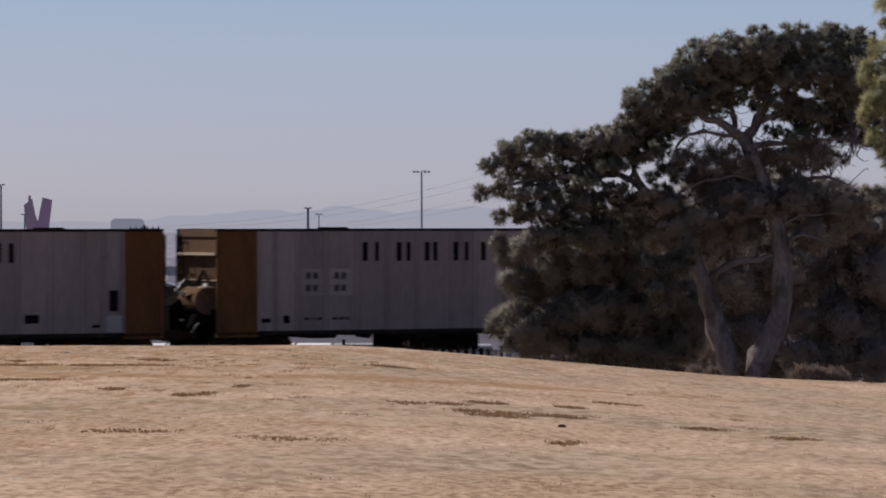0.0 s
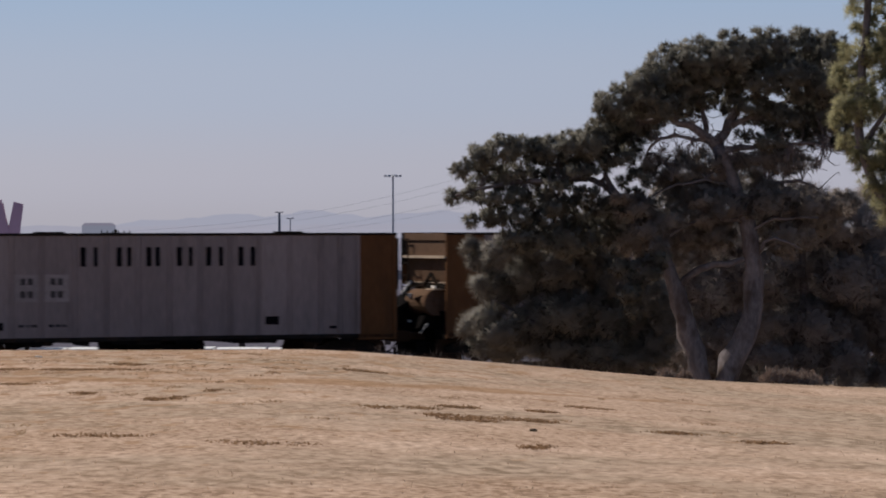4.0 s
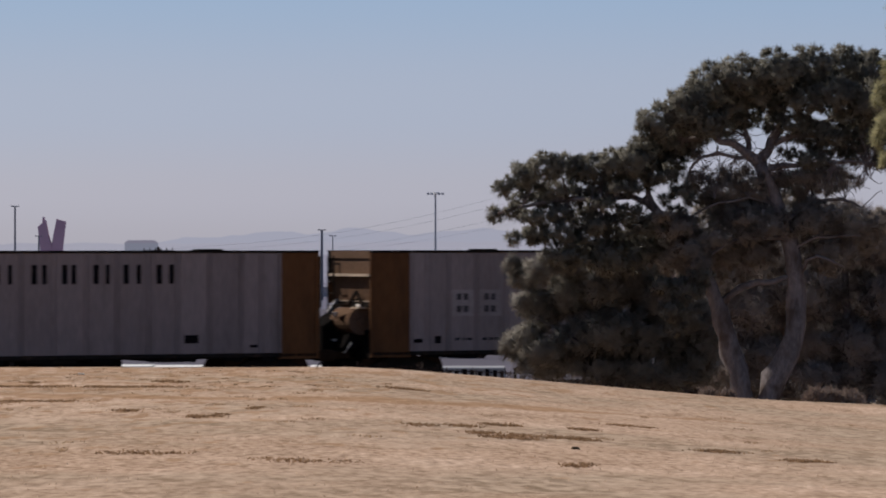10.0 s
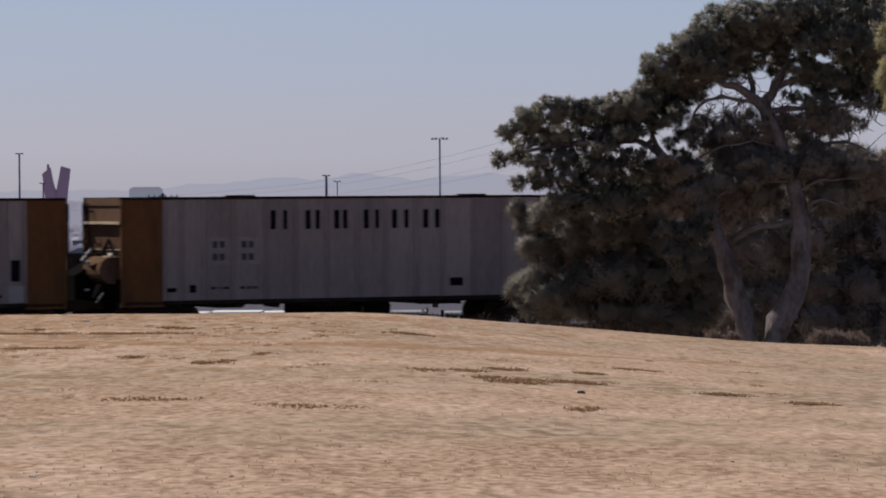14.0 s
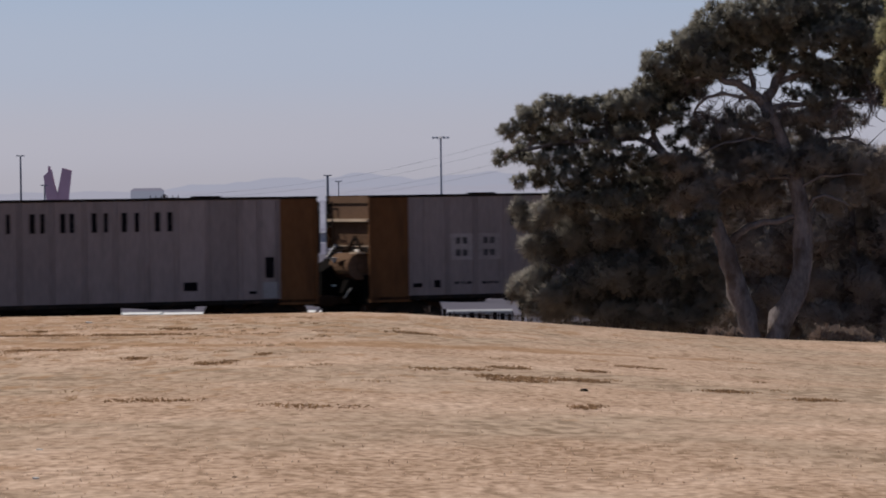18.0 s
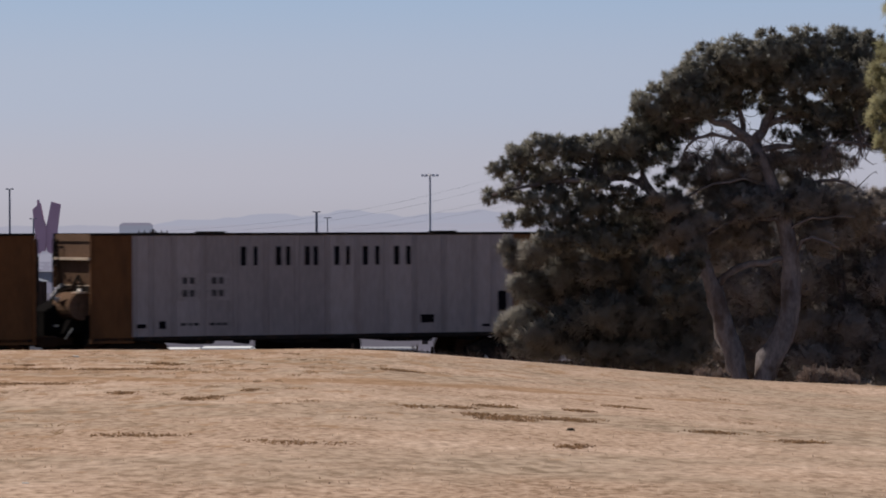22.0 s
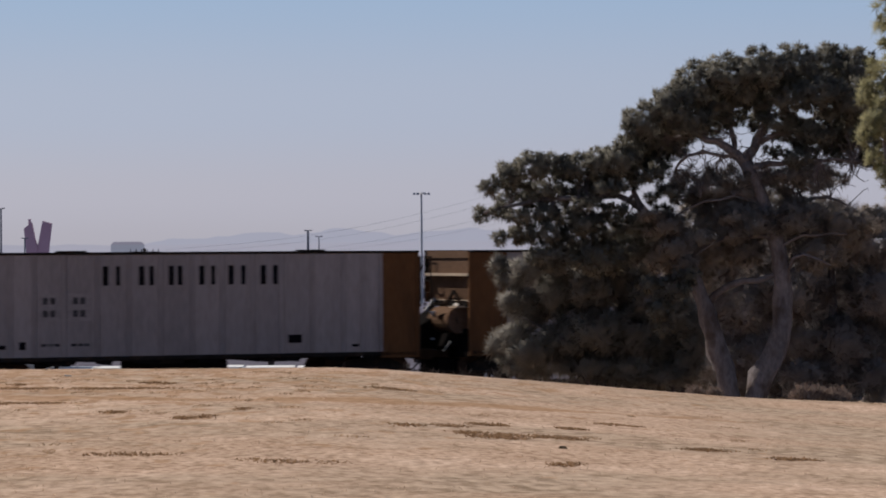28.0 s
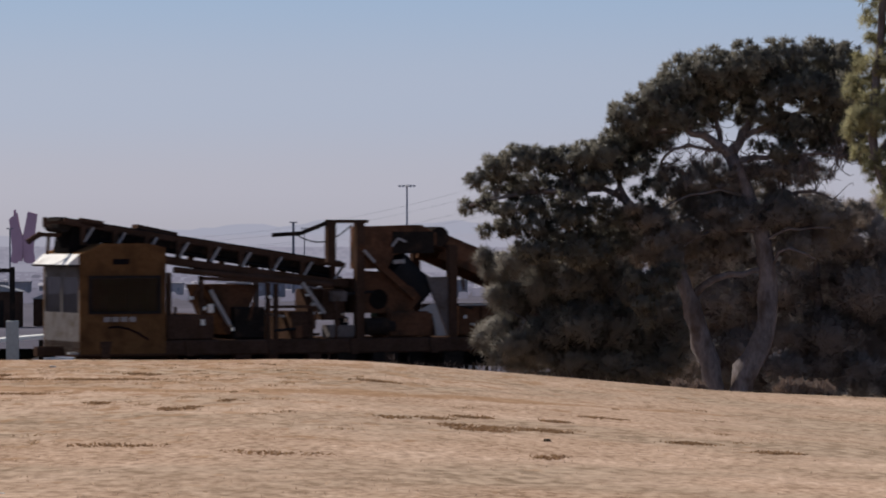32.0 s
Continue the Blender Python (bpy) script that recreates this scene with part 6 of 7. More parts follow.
plant("pine_tree", "old dark pine with two bowed trunks and a broad crown", "tree", Vector((6.76, 90.0, 0.667)),
      [([(0.07, 0, -0.52), (-0.05, 0, 0.05), (-0.28, 0, 1.02), (-0.54, 0, 1.79), (-0.66, 0.05, 2.28), (-0.78, 0.1, 2.67), (-0.99, 0.2, 3.21), (-1.31, 0.3, 3.73), (-1.94, 0.4, 4.25), (-2.59, 0.3, 4.57)], 0.27, 0.06),
       ([(0.39, 0, -0.53), (0.56, 0, 0.05), (0.87, 0, 0.69), (1.14, 0, 1.27), (1.21, 0, 1.91), (1.16, 0, 2.55), (1.09, 0, 3.2), (0.94, 0, 3.84), (0.65, 0, 4.68), (0.34, 0, 5.3)], 0.28, 0.15)],
      [([(0.34, 0, 5.26), (0.09, -0.1, 5.49), (-0.3, -0.2, 5.81), (-0.75, -0.2, 5.95), (-1.38, 0, 5.83)], 0.13, 0.05),
       ([(0.34, 0, 5.26), (0.55, 0.1, 5.62), (0.79, 0.2, 5.97), (0.93, 0.3, 6.42), (1.05, 0.2, 7.06)], 0.14, 0.05),
       ([(0.25, 0, 5.31), (-0.17, -0.2, 5.49), (-0.63, -0.3, 5.59), (-1.01, -0.3, 5.45), (-1.26, -0.2, 5.14)], 0.06, 0.025),
       ([(0.43, 0, 5.13), (0.73, -0.1, 5.28), (1.37, -0.2, 5.31), (2.0, -0.3, 5.24), (2.78, -0.2, 5.31)], 0.08, 0.03),
       ([(0.69, 0.1, 5.77), (1.19, -0.1, 5.96), (1.9, 0, 6.28), (2.7, 0.2, 6.67)], 0.08, 0.03),
       ([(0.1, 0, 5.49), (0.02, 0.2, 5.97), (0.0, 0.3, 6.56), (0.13, 0.3, 7.07)], 0.07, 0.03),
       ([(-0.48, 0.05, 2.11), (-0.28, 0, 2.41), (0.06, 0, 2.56), (0.6, 0, 2.66), (1.09, 0, 2.74)], 0.09, 0.06),
       ([(-1.94, 0.4, 4.25), (-2.24, 0.1, 4.57), (-2.32, 0, 5.02), (-2.47, 0, 5.4)], 0.07, 0.03),
       ([(-2.59, 0.3, 4.57), (-3.25, 0, 4.51), (-4.02, 0.1, 4.51), (-5.05, 0, 4.36), (-5.61, 0, 4.16)], 0.08, 0.03),
       ([(1.09, 0, 3.26), (1.36, -0.2, 3.58), (1.85, -0.4, 3.71), (2.62, -0.4, 3.64)], 0.04, 0.015),
       ([(1.02, 0, 3.52), (0.45, -0.3, 3.78), (-0.2, -0.5, 3.59), (-0.72, -0.6, 3.34), (-1.26, -0.9, 2.83), (-1.51, -0.9, 2.07)], 0.045, 0.015),
       ([(1.16, 0, 2.68), (1.47, -0.3, 3.2), (1.72, -0.4, 3.32), (2.22, -0.5, 2.94)], 0.05, 0.02),
       ([(0.76, 0, 4.36), (0.07, -0.3, 4.55), (-0.7, -0.4, 4.49), (-1.22, -0.4, 4.11)], 0.035, 0.015),
       ([(0.86, 0, 4.03), (1.53, 0.2, 4.48), (2.31, 0.3, 4.5), (2.7, 0.3, 4.3)], 0.06, 0.02)],
      DOME + DOME_BACK + DOME_UNDER + LEFT_PADS + MID_PADS + DOME_FILL + LEFT_FILL + SPRAY, 11, NEEDLE, per=19, head=0.19, blade=0.165, width=0.0075, count=56, up=0.2, bare=(-1.3, 3.2, 4.7, 6.0, 330), inner=(INNER + INNER_NEAR + INNER_FAR + GAP_EDGE, INNERLEAF, 17))
plant("bushy_tree", "dense low grey-green conifer beside the old pine", "tree", Vector((3.75, 95.0, 0.56)),
      [([(0, 0, -0.5), (0.05, 0, 1.0), (-0.1, 0.1, 2.4)], 0.16, 0.06), ([(0.3, 0, -0.5), (0.6, 0.1, 1.2), (0.9, 0.2, 2.6)], 0.12, 0.05)],
      [([(0, 0, 0.8), (-0.8, 0, 1.4), (-1.6, 0, 1.8)], 0.06, 0.02), ([(-0.05, 0, 1.8), (-0.7, 0.1, 2.7), (-1.2, 0.1, 3.2)], 0.06, 0.02)],
      BUSH + BUSH_LOW, 12, GREYLEAF, per=17, head=0.2, blade=0.27, width=0.0065, count=56, up=0.1)
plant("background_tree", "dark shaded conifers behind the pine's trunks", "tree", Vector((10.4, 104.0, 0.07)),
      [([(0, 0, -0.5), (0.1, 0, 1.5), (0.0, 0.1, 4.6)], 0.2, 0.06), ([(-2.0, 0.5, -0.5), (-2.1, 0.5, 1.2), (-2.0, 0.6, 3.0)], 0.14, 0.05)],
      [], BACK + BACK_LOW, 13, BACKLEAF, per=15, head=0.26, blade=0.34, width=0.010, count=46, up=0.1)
plant("sunlit_pine", "sunlit yellow-green pine standing nearer on the lawn", "tree", Vector((8.0, 70.0, 1.285)),
      [([(1.5, 0, -0.3), (1.35, 0, 1.6), (0.95, 0, 2.9), (0.1, 0, 3.75), (0.0, 0, 4.6), (0.3, 0, 7.6)], 0.12, 0.06)],
      [([(0.0, 0, 4.2), (0.4, 0, 4.6), (0.7, 0, 5.2)], 0.06, 0.03), ([(0.1, 0, 5.6), (0.5, 0, 6.1), (0.8, 0, 6.3)], 0.05, 0.02)],
      SUNNY + SUNNY_TOP, 14, NEEDLE_SUN, per=10, head=0.15, blade=0.16, width=0.005, count=50, twigs=0)


def brush(name, label, at, spots, seed, material, tall, blade=None, dense=1):
    rng = np.random.default_rng(seed)
    t = thing(name, label, "brush", m=Matrix.Translation(at))
    pts, ways = [], []
    for x, y, r in spots:
        n = int((240 * r * r + 40) * dense)
        a, q = rng.uniform(0, 6.2832, n), np.sqrt(rng.uniform(0, 1, n)) * r
        px, py = x + q * np.cos(a), y + q * np.sin(a)
        zz = [ground_z(at.x + i, at.y + j) - at.z for i, j in zip(px, py)]
        pts.append(np.stack([px, py, np.array(zz) + rng.uniform(0, tall * 0.6, n) * (1 - (q / r) ** 2 * 0.6)], 1))
        ways.append(np.stack([np.cos(a) * 0.4, np.sin(a) * 0.4, np.ones(n)], 1))
    v, f = tufts(np.concatenate(pts), np.concatenate(ways), rng, blade or tall * 0.5, 0.02 if blade is None else 0.008, 6, 0.45 if blade is None else 0.6)
    tagged(part("twig_work", quads_mesh("twig_work", v, f, material), material, t), kind="stuff")


brush("dry_brush", "pale dry brush at the top of the slope", foot(6.65, 68.0), [(-0.3, 0, 0.22), (0.0, 0.2, 0.26), (0.3, 0.3, 0.22)], 21, BRUSH, 0.5, 0.12, 4)
brush("dry_brush", "pale dry brush beside the trunk's foot", foot(4.8, 68.0), [(0, 0, 0.12), (-0.3, 0.2, 0.14)], 23, BRUSH, 0.3, 0.1, 4)
brush("dead_shrub", "dark dead shrubs at the trackside fence", foot(1.0, 107.0), [(-1.6, 0, 0.35), (-0.9, 0.2, 0.5), (-0.2, 0.1, 0.45), (0.5, 0.3, 0.55), (1.3, 0.5, 0.6), (2.1, 0.6, 0.6), (2.9, 0.8, 0.6)], 22, DEADBRUSH, 1.9, 0.24, 2)
brush("dead_shrub", "dark dead shrubs under the conifers", foot(6.5, 108.0), [(-1.8, 0, 0.6), (-0.8, 0.2, 0.6), (0.3, 0.1, 0.6)], 24, DEADBRUSH, 2.7, 0.3, 5)


def build_fence():
    """A dark steel picket fence along the trackside."""
    f = thing("trackside_fence", "dark steel picket fence before the track", "fence")
    for i in range(17):
        p = on_track(-6 + 2.4 * i, -8.6)
        z = ground_z(p.x, p.y)
        part("post", Mesh().box(p.x - 0.04, p.x + 0.04, p.y - 0.04, p.y + 0.04, z - 0.1, z + 1.25), DARKSTEEL, f)
        q = on_track(-6 + 2.4 * (i + 1), -8.6)
        zq = ground_z(q.x, q.y)
        for h in (0.2, 1.1):
            part("rail", Mesh().bar((p.x, p.y, z + h), (q.x, q.y, zq + h), 0.03), DARKSTEEL, f)
        for k in range(1, 16):
            a = Vector((p.x, p.y, z)).lerp(Vector((q.x, q.y, zq)), k / 16)
            part("picket", PICKET, DARKSTEEL, f, at=Matrix.Translation(a))


PICKET = Mesh().box(-0.008, 0.008, -0.008, 0.008, 0.08, 1.16).data("picket", DARKSTEEL)
build_fence()

# ---------------------------------------------------------------- beyond the track


def mast(x, y, top, heads, label, group, r=0.2):
    z = ground_z(x, y)
    m = thing("light_mast", label, "light mast", group, Matrix.Translation((x, y, z)))
    h = top - z
    steel = MASTPALE if heads == "ring" else MASTS
    part("pole", Mesh().tube((0, 0, 0), (0, 0, h), r, r * 0.7, n=10), steel, m)
    if heads == "ring":
        part("head_ring", Mesh().tube((0, 0, h - 0.1), (0, 0, h + 0.15), 0.9, 0.5, n=12), steel, m)
        for i in range(6):
            a = 6.2832 * i / 6
            part("lamp_head", Mesh().box(math.cos(a) * 1.1 - 0.2, math.cos(a) * 1.1 + 0.2, math.sin(a) * 1.1 - 0.2, math.sin(a) * 1.1 + 0.2, h - 0.2, h + 0.1), steel, m)
    else:
        part("lamp_arm", Mesh().bar((-0.5, 0, h), (0.5, 0, h), 0.1), steel, m)
        for k in (-0.45, 0.45):
            part("lamp_head", Mesh().box(k - 0.25, k + 0.25, -0.2, 0.2, h - 0.08, h + 0.12), steel, m)


mast(-1.8, 600, 12.2, "ring", "tall pale high-mast light by the far road", "high masts")
mast(-22.2, 700, 7.1, "arms", "pale twin-arm light mast far off", "far light masts", 0.3)
mast(-22.0, 760, 6.2, "arms", "pale twin-arm light mast far off", "far light masts", 0.14)
mast(-76.5, 700, 11.3, "arms", "pale twin-arm light mast far off", "far light masts", 0.22)
mast(-78.5, 760, 6.2, "arms", "pale twin-arm light mast far off", "far light masts", 0.2)


def utility_pole(x, y, top, wide, label):
    z = ground_z(x, y)
    m = thing("utility_pole", label, "utility pole", "utility poles", Matrix.Translation((x, y, z)))
    h = top - z
    part("pole", Mesh().tube((0, 0, -0.5), (0, 0, h), 0.2, 0.14, n=10), TIMBER, m)
    part("crossarm", Mesh().box(-wide / 2, wide / 2, -0.08, 0.08, h - 0.5, h - 0.3), TIMBER, m)
    for k in (-1, 1):
        part("arm_brace", Mesh().bar((k * wide * 0.33, 0, h - 0.45), (0, 0, h - 1.3), 0.07), TIMBER, m)
    for i in range(6):
        x1 = wide * (i / 5 - 0.5) * 0.95
        part("insulator", Mesh().tube((x1, 0, h - 0.3), (x1, 0, h - 0.1), 0.06, 0.03, n=6), DARKSTEEL, m)


utility_pole(-9.6, 233, 3.3, 2.9, "dark timber utility pole with a wide crossarm")
utility_pole(-26.3, 360, 4.1, 2.7, "dark timber utility pole with a crossarm")
utility_pole(-1.1, 250, 3.1, 0.8, "dark timber utility pole near the cypress")


WIRE = paint("dull aluminium wire", (0.35, 0.35, 0.38), 0.5, 0.3, 0.05, 1, 5, bump=0)


def wires():
    for k, (y, z0, z1) in enumerate(((330, 3.6, 8.6), (335, 3.9, 9.4), (340, 3.2, 7.4), (345, 3.4, 6.6))):
        m = Mesh()
        a, b = Vector((-24, y, z0)), Vector((8, y + 10, z1))
        pts = [a.lerp(b, i / 14) - Vector((0, 0, 1.1 * math.sin(math.pi * i / 14))) for i in range(15)]
        n = 5
        ring = [(0.009 * math.cos(6.2832 * j / n), 0.009 * math.sin(6.2832 * j / n)) for j in range(n)]
        m.add([p + Vector((0, c, s)) for p in pts for c, s in ring], [(i * n + j, i * n + (j + 1) % n, (i + 1) * n + (j + 1) % n, (i + 1) * n + j) for i in range(14) for j in range(n)])
        solid("power_line", m, WIRE, "thin power line hanging over the yard", "power line", "power lines")


wires()


def monument():
    """The great X-shaped steel monument, far off over the town."""
    z = -20.0
    m = thing("x_monument", "huge reddish steel X monument far off in haze", "monument", m=Matrix.Translation((-308, 3080, z)))
    top = 46.0
    left = [(-11, -46), (-8, -31), (-8.8, -22), (-10.5, -6), (-4.5, -1), (-2.2, -13), (0, -20), (0, -33), (-1.5, -46)]
    right = [(11, -46), (8, -31), (8.8, -20), (11.0, -2), (4.0, 0), (1.8, -11), (0, -20), (0, -33), (2.0, -46)]
    part("left_arm", Mesh().slab([(x, top + z) for x, z in left], -4, 3), MONUMENT, m)
    part("right_arm", Mesh().slab([(x, top + z) for x, z in right[::-1]], -3, 4), MONUMENT, m)
    part("spire", Mesh().box(-7.2, -5.4, -1, 1, top - 4, top + 1.5), MONUMENT, m)


MONUMENT = paint("pink red steel", (0.38, 0.24, 0.30), 0.7, 0, 0.1, 0.02, 0.1, bump=0)
monument()


def far_town():
    rng = random.Random(3)
    # pale lilac walls and panes: the haze over the town is put into the paint
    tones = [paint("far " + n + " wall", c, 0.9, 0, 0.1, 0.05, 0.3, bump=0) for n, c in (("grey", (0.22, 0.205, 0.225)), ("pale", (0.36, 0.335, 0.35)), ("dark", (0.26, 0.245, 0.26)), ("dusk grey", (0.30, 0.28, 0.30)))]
    # rooftops take no sun: haze and brightness are in these emission colours
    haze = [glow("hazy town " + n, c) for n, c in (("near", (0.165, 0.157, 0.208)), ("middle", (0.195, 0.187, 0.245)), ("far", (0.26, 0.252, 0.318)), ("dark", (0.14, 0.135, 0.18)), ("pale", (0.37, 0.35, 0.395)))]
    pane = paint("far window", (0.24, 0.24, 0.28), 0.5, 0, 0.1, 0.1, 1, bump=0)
    for i in range(70):
        y = 640 * (2.4 ** rng.random())
        x = rng.uniform(-0.135, 0.06) * y
        w, d, h = rng.uniform(2.0, 5.0), rng.uniform(4, 7), rng.uniform(1.8, 3.0)
        z = ground_z(x, y)
        b = thing("far_building", "low flat-roofed building in the hazy town", "building", "town buildings", Matrix.Translation((x, y, z)))
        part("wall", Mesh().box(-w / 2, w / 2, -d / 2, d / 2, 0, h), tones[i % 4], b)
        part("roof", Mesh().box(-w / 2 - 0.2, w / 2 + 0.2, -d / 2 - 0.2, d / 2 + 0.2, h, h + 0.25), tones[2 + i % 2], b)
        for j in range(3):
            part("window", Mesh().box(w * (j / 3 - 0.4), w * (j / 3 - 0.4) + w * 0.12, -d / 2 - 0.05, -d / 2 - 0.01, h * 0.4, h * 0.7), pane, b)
    for k, (n, near, far, many) in enumerate((("grey", 560, 1300, 420), ("hazy", 1100, 2500, 900), ("faint", 2300, 4100, 900), ("dark leafy", 600, 2600, 560), ("pale sunlit", 700, 3000, 150))):
        m = Mesh()
        for i in range(many):
            y = near * ((far / near) ** rng.random())
            x = rng.uniform(-0.14, 0.07) * y
            w, h = rng.uniform(0.7, 2.8) * (0.5 + y / 1500), rng.uniform(0.4, 1.3) * (0.6 + y / 2400)
            z = ground_z(x, y) - 1
            m.slab([(x - w / 2, z), (x + w / 2, z), (x + w / 2, z + 1 + h * 0.75), (x + w * rng.uniform(0.1, 0.4), z + 1 + h), (x - w * rng.uniform(0.1, 0.4), z + 1 + h), (x - w / 2, z + 1 + h * 0.75)], y, y + 6)
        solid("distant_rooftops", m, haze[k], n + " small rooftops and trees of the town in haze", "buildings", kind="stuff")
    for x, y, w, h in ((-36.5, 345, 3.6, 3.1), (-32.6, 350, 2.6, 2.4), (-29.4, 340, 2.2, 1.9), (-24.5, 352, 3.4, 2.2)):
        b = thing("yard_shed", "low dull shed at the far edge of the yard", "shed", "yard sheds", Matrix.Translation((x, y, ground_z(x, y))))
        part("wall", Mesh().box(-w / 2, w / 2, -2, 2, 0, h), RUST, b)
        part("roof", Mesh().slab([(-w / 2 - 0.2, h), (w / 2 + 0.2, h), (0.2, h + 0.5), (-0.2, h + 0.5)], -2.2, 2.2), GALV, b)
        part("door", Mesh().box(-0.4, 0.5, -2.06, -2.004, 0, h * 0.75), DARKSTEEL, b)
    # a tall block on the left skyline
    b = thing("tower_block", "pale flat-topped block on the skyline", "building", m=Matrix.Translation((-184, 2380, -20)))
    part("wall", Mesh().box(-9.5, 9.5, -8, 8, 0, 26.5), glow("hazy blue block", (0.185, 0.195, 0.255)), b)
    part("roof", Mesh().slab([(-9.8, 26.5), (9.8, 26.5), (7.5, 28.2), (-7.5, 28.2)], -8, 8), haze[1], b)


far_town()


def mountains():
    """Two ridges in the haze; peaks: where, how high, how wide, in metres."""
    far = ((-280, 6, 90), (-190, 11, 45), (-114, 14, 30), (-65, 11, 38), (-12, 8, 24), (35, 13, 40), (110, 11, 60), (200, 7, 90))
    near = ((-420, 2, 160), (-160, 3, 120), (60, 4, 130), (330, 3, 150))
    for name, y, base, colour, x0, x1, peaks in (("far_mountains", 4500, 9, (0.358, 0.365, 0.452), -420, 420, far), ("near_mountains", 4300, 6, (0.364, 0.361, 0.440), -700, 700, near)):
        n = 170
        m = Mesh()
        top = []
        for i in range(n + 1):
            x = x0 + (x1 - x0) * i / n
            z = base + sum(h * math.exp(-((x - c) / w) ** 2) for c, h, w in peaks)
            z += 2.0 * noise.noise((x / 60, y, 0)) + 1.6 * noise.noise((x / 17, y, 1)) + 0.7 * noise.noise((x / 6, y, 2))
            top.append((x, z * min(1, (x - x0) / 120, (x1 - x) / 120) if name == "far_mountains" else z))
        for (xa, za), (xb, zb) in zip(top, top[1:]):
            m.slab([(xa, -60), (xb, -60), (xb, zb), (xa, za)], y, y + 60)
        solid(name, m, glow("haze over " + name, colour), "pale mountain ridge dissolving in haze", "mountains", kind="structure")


mountains()


def trailers():
    """Pale box trailers and a loading slab in the lower yard behind the track."""
    rng = random.Random(9)
    for x, y, w, top in ((-13.9, 152, 1.8, -0.48), (-12.1, 152, 1.6, -0.47), (-10.3, 152, 1.85, -0.49), (-8.3, 152.5, 1.9, -0.47), (-6.3, 152, 1.85, -0.48), (-4.6, 152, 1.3, -0.49), (-2.4, 151, 2.8, -0.46), (0.95, 151, 2.5, -0.5)):
        z = ground_z(x, y)
        t = thing("box_trailer", "dusty white box trailer parked in the yard", "trailer", "trailers in the yard", Matrix.Translation((x, y, z)))
        h = top - z
        part("box", Mesh().box(-w / 2, w / 2, -1.2, 1.2, 0.9, h, c=0.04), WHITE if x < -3 else GALV, t)
        part("corner_post", Mesh().box(-w / 2, -w / 2 + 0.07, -1.225, -1.203, 0.9, h - 0.02).box(w / 2 - 0.07, w / 2, -1.225, -1.203, 0.9, h - 0.02), GALV, t)
        if x > -3:
            for k in range(9):
                part("painted_bar", Mesh().box(-1.25 + 0.29 * k, -1.1 + 0.29 * k, -1.22, -1.203, h - 0.5, h - 0.05 - 0.04 * (k % 3)), INK, t)
        part("chassis", Mesh().box(-w / 2, w / 2, -1.0, 1.0, 0.6, 0.88), DARKSTEEL, t)
        for k in (-0.3, 0.3):
            for s in (-1.05, 1.05):
                part("wheel", Mesh().tube((k * w, s - 0.15, 0.48), (k * w, s + 0.15, 0.48), 0.48, n=16), RUBBER, t)


trailers()


def loading_slab():
    """A white loading ramp in the yard, with a dark gate post before it."""
    x, y = -16.6, 152.0
    z = ground_z(x, y)
    t = thing("loading_ramp", "white sloping loading ramp in the yard", "loading ramp", m=Matrix.Translation((x, y, z)))
    part("deck", Mesh().slab([(-2.6, 3.05), (2.6, 3.5), (2.6, 3.62), (-2.6, 3.17)], -1.5, 1.5), WHITE, t)
    for k in (-2.2, 0, 2.2):
        for s in (-1.2, 1.2):
            part("leg", Mesh().box(k - 0.08, k + 0.08, s - 0.08, s + 0.08, 0, 3.05 + 0.08 * (k + 2.2)), DARKSTEEL, t)
    part("skirt", Mesh().box(-2.5, 2.5, 1.3, 1.4, 0.3, 3.0), NEARBLACK, t)
    p = thing("gate_post", "dark steel gate post with a pale foot", "gate post", m=Matrix.Translation((-15.2, 148.0, ground_z(-15.2, 148))))
    part("post", Mesh().box(-0.09, 0.09, -0.09, 0.09, 0, 6.2), DARKSTEEL, p)
    part("arm", Mesh().box(-1.6, 0.09, -0.06, 0.06, 6.0, 6.15), DARKSTEEL, p)
    part("foot", Mesh().box(-0.22, 0.22, -0.22, 0.22, 0, 4.2, c=0.05), CONCRETE, p)


loading_slab()


def cypress():
    rng = np.random.default_rng(31)
    t = thing("cypress_tree", "dark narrow cypress in the yard behind the track", "tree", m=Matrix.Translation((-2.4, 262, ground_z(-2.4, 262))))
    part("trunk", Mesh().tube((0, 0, 0), (0, 0, 3), 0.2, 0.1), BARK, t)
    parts = []
    for x0, tall, wide, n in ((0.0, 5.9, 0.52, 2400), (0.55, 4.3, 0.34, 900), (-0.3, 3.9, 0.4, 700)):
        z = rng.uniform(0.05, 1, n)
        r = wide * np.clip(1.25 * (1 - z) ** 0.75, 0.05, 1) * rng.uniform(0.55, 1.15, n)
        a = rng.uniform(0, 6.2832, n)
        parts.append(np.stack([x0 + r * np.cos(a), r * np.sin(a), 0.3 + z * tall], 1))
    p = np.concatenate(parts)
    w = np.tile([0.0, 0.0, 1.0], (len(p), 1))
    v, f = tufts(p, w, rng, 0.34, 0.06, 5, 0.35)
    part("crown", quads_mesh("crown", v, f, CYPRESS), CYPRESS, t)


cypress()

# ---------------------------------------------------------------- the lawn's clods and tufts


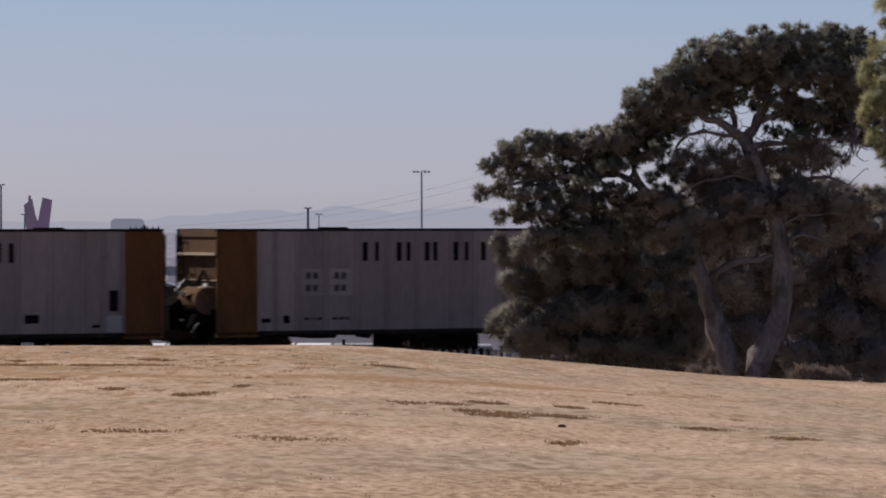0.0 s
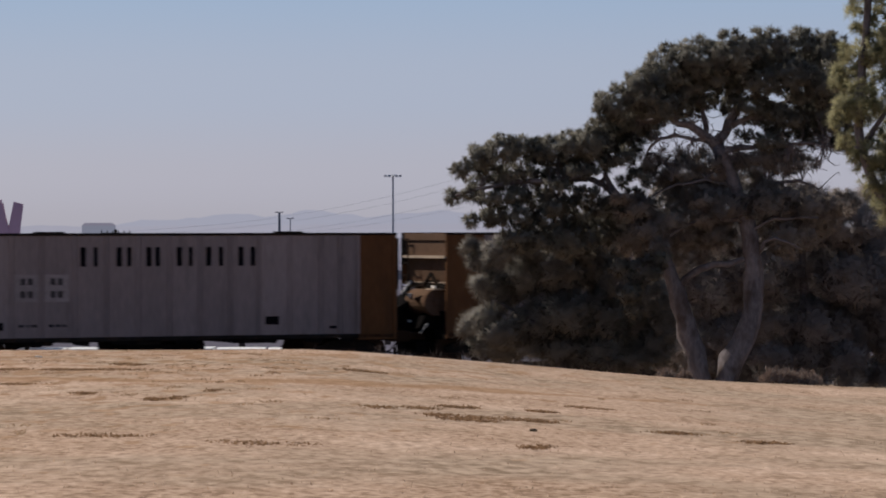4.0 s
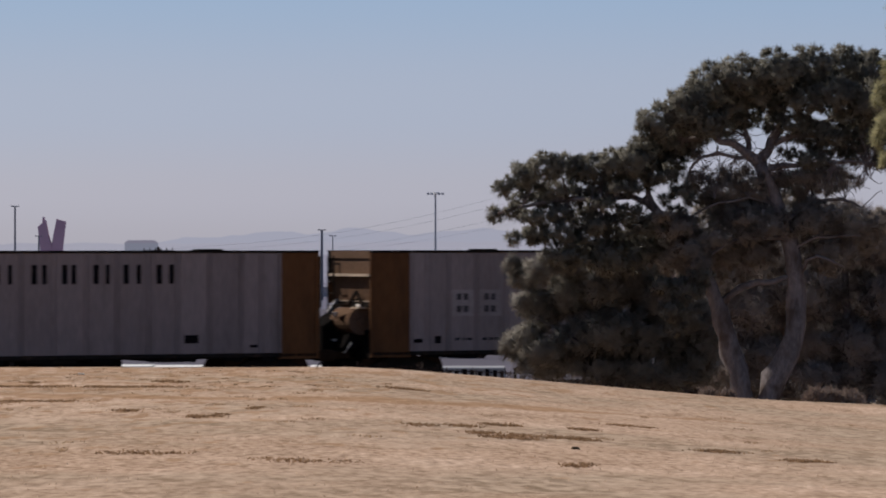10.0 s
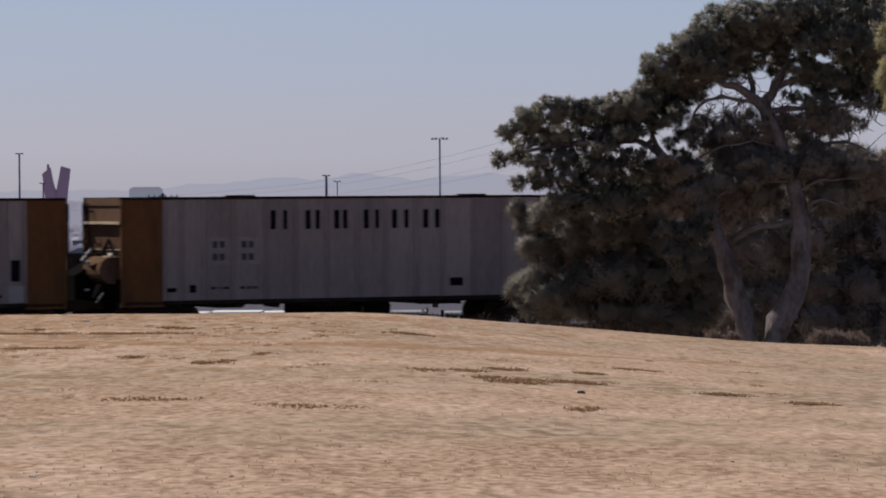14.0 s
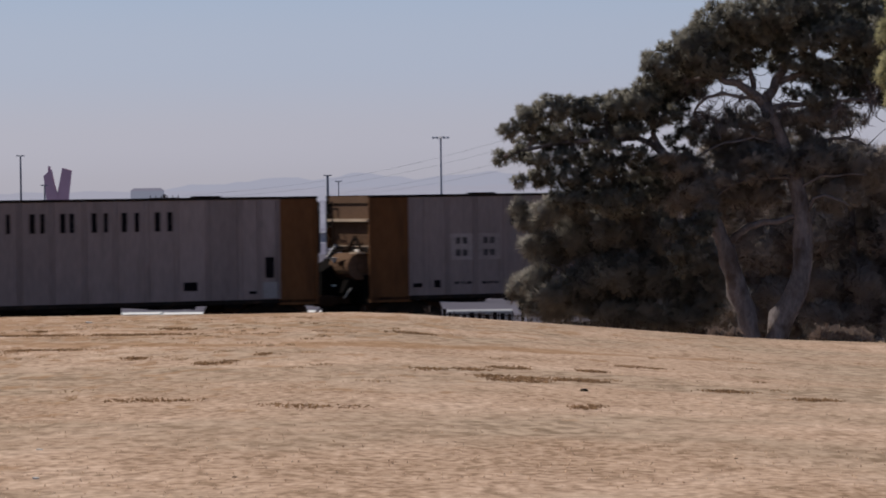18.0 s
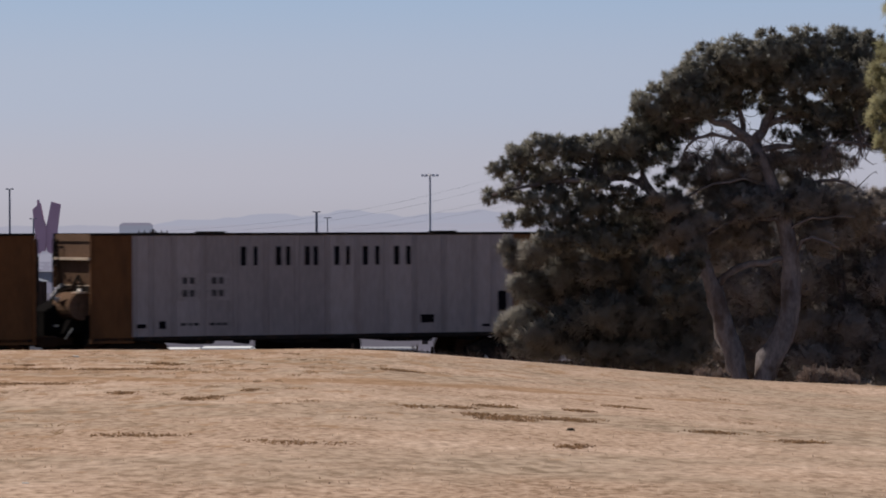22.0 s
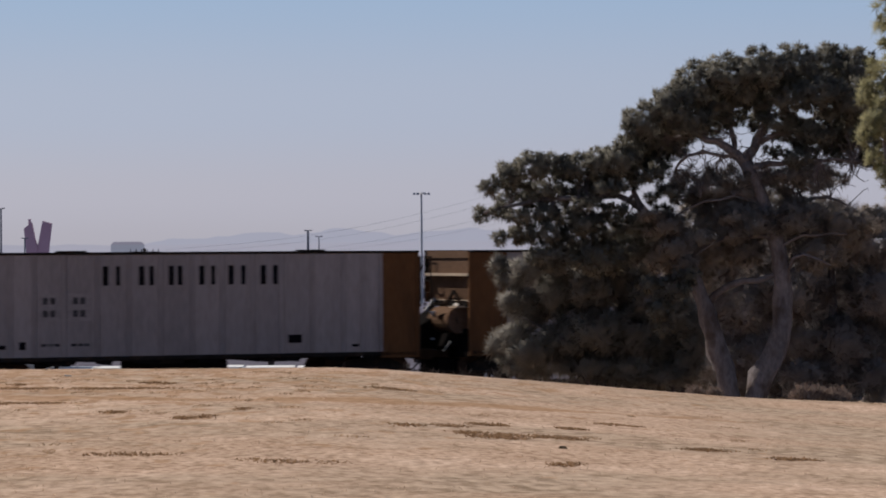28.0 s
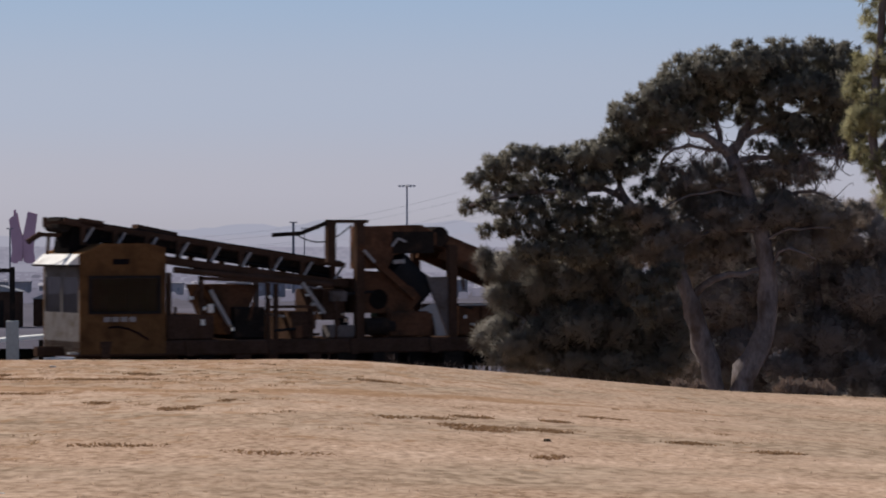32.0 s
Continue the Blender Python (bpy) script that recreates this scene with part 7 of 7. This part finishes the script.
def lawn_tufts():
    """Short straw over the whole lawn, browner and rougher in patches."""
    rng = np.random.default_rng(41)
    for name, n, tall, wide, material, label, brown in (
            ("straw_tufts", 2600, 0.018, 0.004, GRASSTUFT, "short dry straw tufts over the lawn", False),
            ("brown_tufts", 16000, 0.02, 0.003, BROWNTUFT, "brown dead turf in patches of the lawn", True)):
        y = 1 / rng.uniform(1 / 68, 1 / 17, n)
        x = rng.uniform(-0.128, 0.128, n) * y
        if brown:
            keep = [noise.noise((a * 1.1, b * 0.28, 5)) + 0.7 * noise.noise((a * 4.2, b * 0.9, 9)) + 0.016 * (b - 48) > 0.46 for a, b in zip(x, y)]
            x, y = x[keep], y[keep]
        z = np.array([ground_z(a, b) for a, b in zip(x, y)])
        v, f = tufts(np.stack([x, y, z], 1), np.tile([0, 0, 1.0], (len(x), 1)), rng, tall, wide, 4, 0.9)
        solid(name, quads_mesh(name, v, f, material), material, label, "grass", kind="stuff")


def weed_patch(x, y, wide, n, seed, tall, deep, material, label):
    """Scattered dead blades in a streak across the slope, in small knots."""
    rng = np.random.default_rng(seed)
    k = max(4, n // 6)
    cx, cy = x + rng.uniform(-0.5, 0.5, k) * wide, y + rng.normal(0, deep, k)
    px = np.repeat(cx, 14) + rng.normal(0, 0.05 + 0.05 * wide, k * 14)
    py = np.repeat(cy, 14) + rng.normal(0, 0.1, k * 14)
    z = np.array([ground_z(a, b) for a, b in zip(px, py)])
    v, f = tufts(np.stack([px, py, z], 1), np.tile([0, 0, 1.0], (len(px), 1)), rng, tall, 0.006, 5, 1.2)
    solid("weed_patch", quads_mesh("weed_patch", v, f, material), material, label, "weeds", "weed patches", kind="stuff")


lawn_tufts()


def turf_clumps():
    """Rough clumps of dead turf, thickest towards the top of the slope."""
    rng = np.random.default_rng(78)
    k = 120
    left = rng.uniform(0, 1, k) < 0.62
    cy = np.where(left, rng.uniform(43, 63, k), rng.uniform(34, 63, k))
    cx = np.where(left, rng.uniform(-0.115, -0.03, k), rng.uniform(-0.115, 0.115, k)) * cy
    n = 26
    px = np.repeat(cx, n) + rng.normal(0, 1, k * n) * np.repeat(rng.uniform(0.02, 0.09, k), n)
    py = np.repeat(cy, n) + rng.normal(0, 0.16, k * n)
    z = np.array([ground_z(a, b) for a, b in zip(px, py)])
    v, f = tufts(np.stack([px, py, z], 1), np.tile([0, 0, 1.0], (len(px), 1)), rng, 0.015, 0.006, 5, 1.2)
    solid("turf_clumps", quads_mesh("turf_clumps", v, f, BROWNTUFT), BROWNTUFT, "rough brown clumps of dead turf on the slope", "turf", kind="stuff")


turf_clumps()
# streaks of dead weeds: x, y and width in metres
WEEDS = [
    (-0.3, 41.1, 0.19), (0.11, 41.5, 0.32), (0.56, 42.6, 0.34), (0.36, 40.0, 0.23), (1.06, 39.8, 0.71), (0.64, 39.2, 0.46),
    (-2.58, 33.6, 0.69), (-1.15, 32.4, 0.83), (-5.6, 52.7, 0.95), (-5.73, 54.5, 0.17), (-4.06, 52.5, 1.28), (-3.92, 55.2, 0.22),
    (-3.66, 54.7, 0.12), (-4.88, 46.8, 0.77), (-3.58, 43.8, 0.2), (-2.68, 42.0, 0.09), (-2.47, 42.4, 0.08), (-2.15, 44.6, 0.08),
    (1.07, 33.5, 0.29), (3.41, 37.1, 0.3),
]
MORE_WEEDS = [(1.47, 42.9, 0.19), (-0.58, 53.3, 0.45), (2.1, 45.0, 0.42), (2.66, 38.5, 0.4)]
for i, (x, y, w) in enumerate(WEEDS + MORE_WEEDS):
    weed_patch(x, y, w, int(24 + (200 if y > 36 else 80) * w), 60 + i, 0.02, 0.17, DARKTUFT if y > 31 else BROWNTUFT, "dark dead weeds in a streak of the lawn")


def clod(x, y, r, seed):
    m = Mesh()
    rng = random.Random(seed)
    n = 8
    z = ground_z(x, y)
    rings = [(0.0, 1.0), (0.45, 0.85), (0.8, 0.45)]
    v = [(x + r * q * rng.uniform(0.8, 1.2) * math.cos(6.2832 * j / n), y + r * q * math.sin(6.2832 * j / n), z - 0.02 + h * r) for h, q in rings for j in range(n)]
    f = [(k * n + j, k * n + (j + 1) % n, (k + 1) * n + (j + 1) % n, (k + 1) * n + j) for k in range(2) for j in range(n)] + [tuple(16 + j for j in range(n))]
    solid("dirt_clod", m.add(v, f), CLOD, "small dark clod of earth on the lawn", "clod", "clods on the lawn")


CLOD = paint("dark earth", (0.06, 0.045, 0.03), 0.95, 0, 0.3, 6, 40)
CLODS = [
    (1.2, 37.2, 0.055), (-1.34, 23.8, 0.03), (-1.81, 28.4, 0.015), (-1.2, 27.55, 0.015), (2.4, 27.95, 0.02), (1.86, 26.35, 0.02),
    (1.08, 23.9, 0.014), (0.82, 22.3, 0.02), (-2.14, 44.6, 0.03), (-2.67, 41.85, 0.025), (1.98, 61.75, 0.03), (2.36, 58.1, 0.03),
    (-3.43, 50.5, 0.03),
]
for i, (x, y, r) in enumerate(CLODS):
    clod(x, y, r, i)
PALE = paint("pale litter", (0.6, 0.57, 0.54), 0.8, 0, 0.1, 3, 20)
for x, y, r in ((-5.44, 58.75, 0.05), (-2.83, 26.8, 0.025), (-2.55, 23.9, 0.02)):
    z = ground_z(x, y)
    solid("litter_scrap", Mesh().slab([(x - r, z - 0.01), (x + r, z - 0.01), (x + r * 0.9, z + r * 0.3), (x - r * 0.8, z + r * 0.5)], y - r, y + r), PALE, "small pale scrap lying on the lawn", "litter", "scraps on the lawn")

# ---------------------------------------------------------------- what moves


def motions():
    for ob, s in rolling:
        walk(ob, [(t, car_pose(s + d)) for t, d in GONE])


motions()
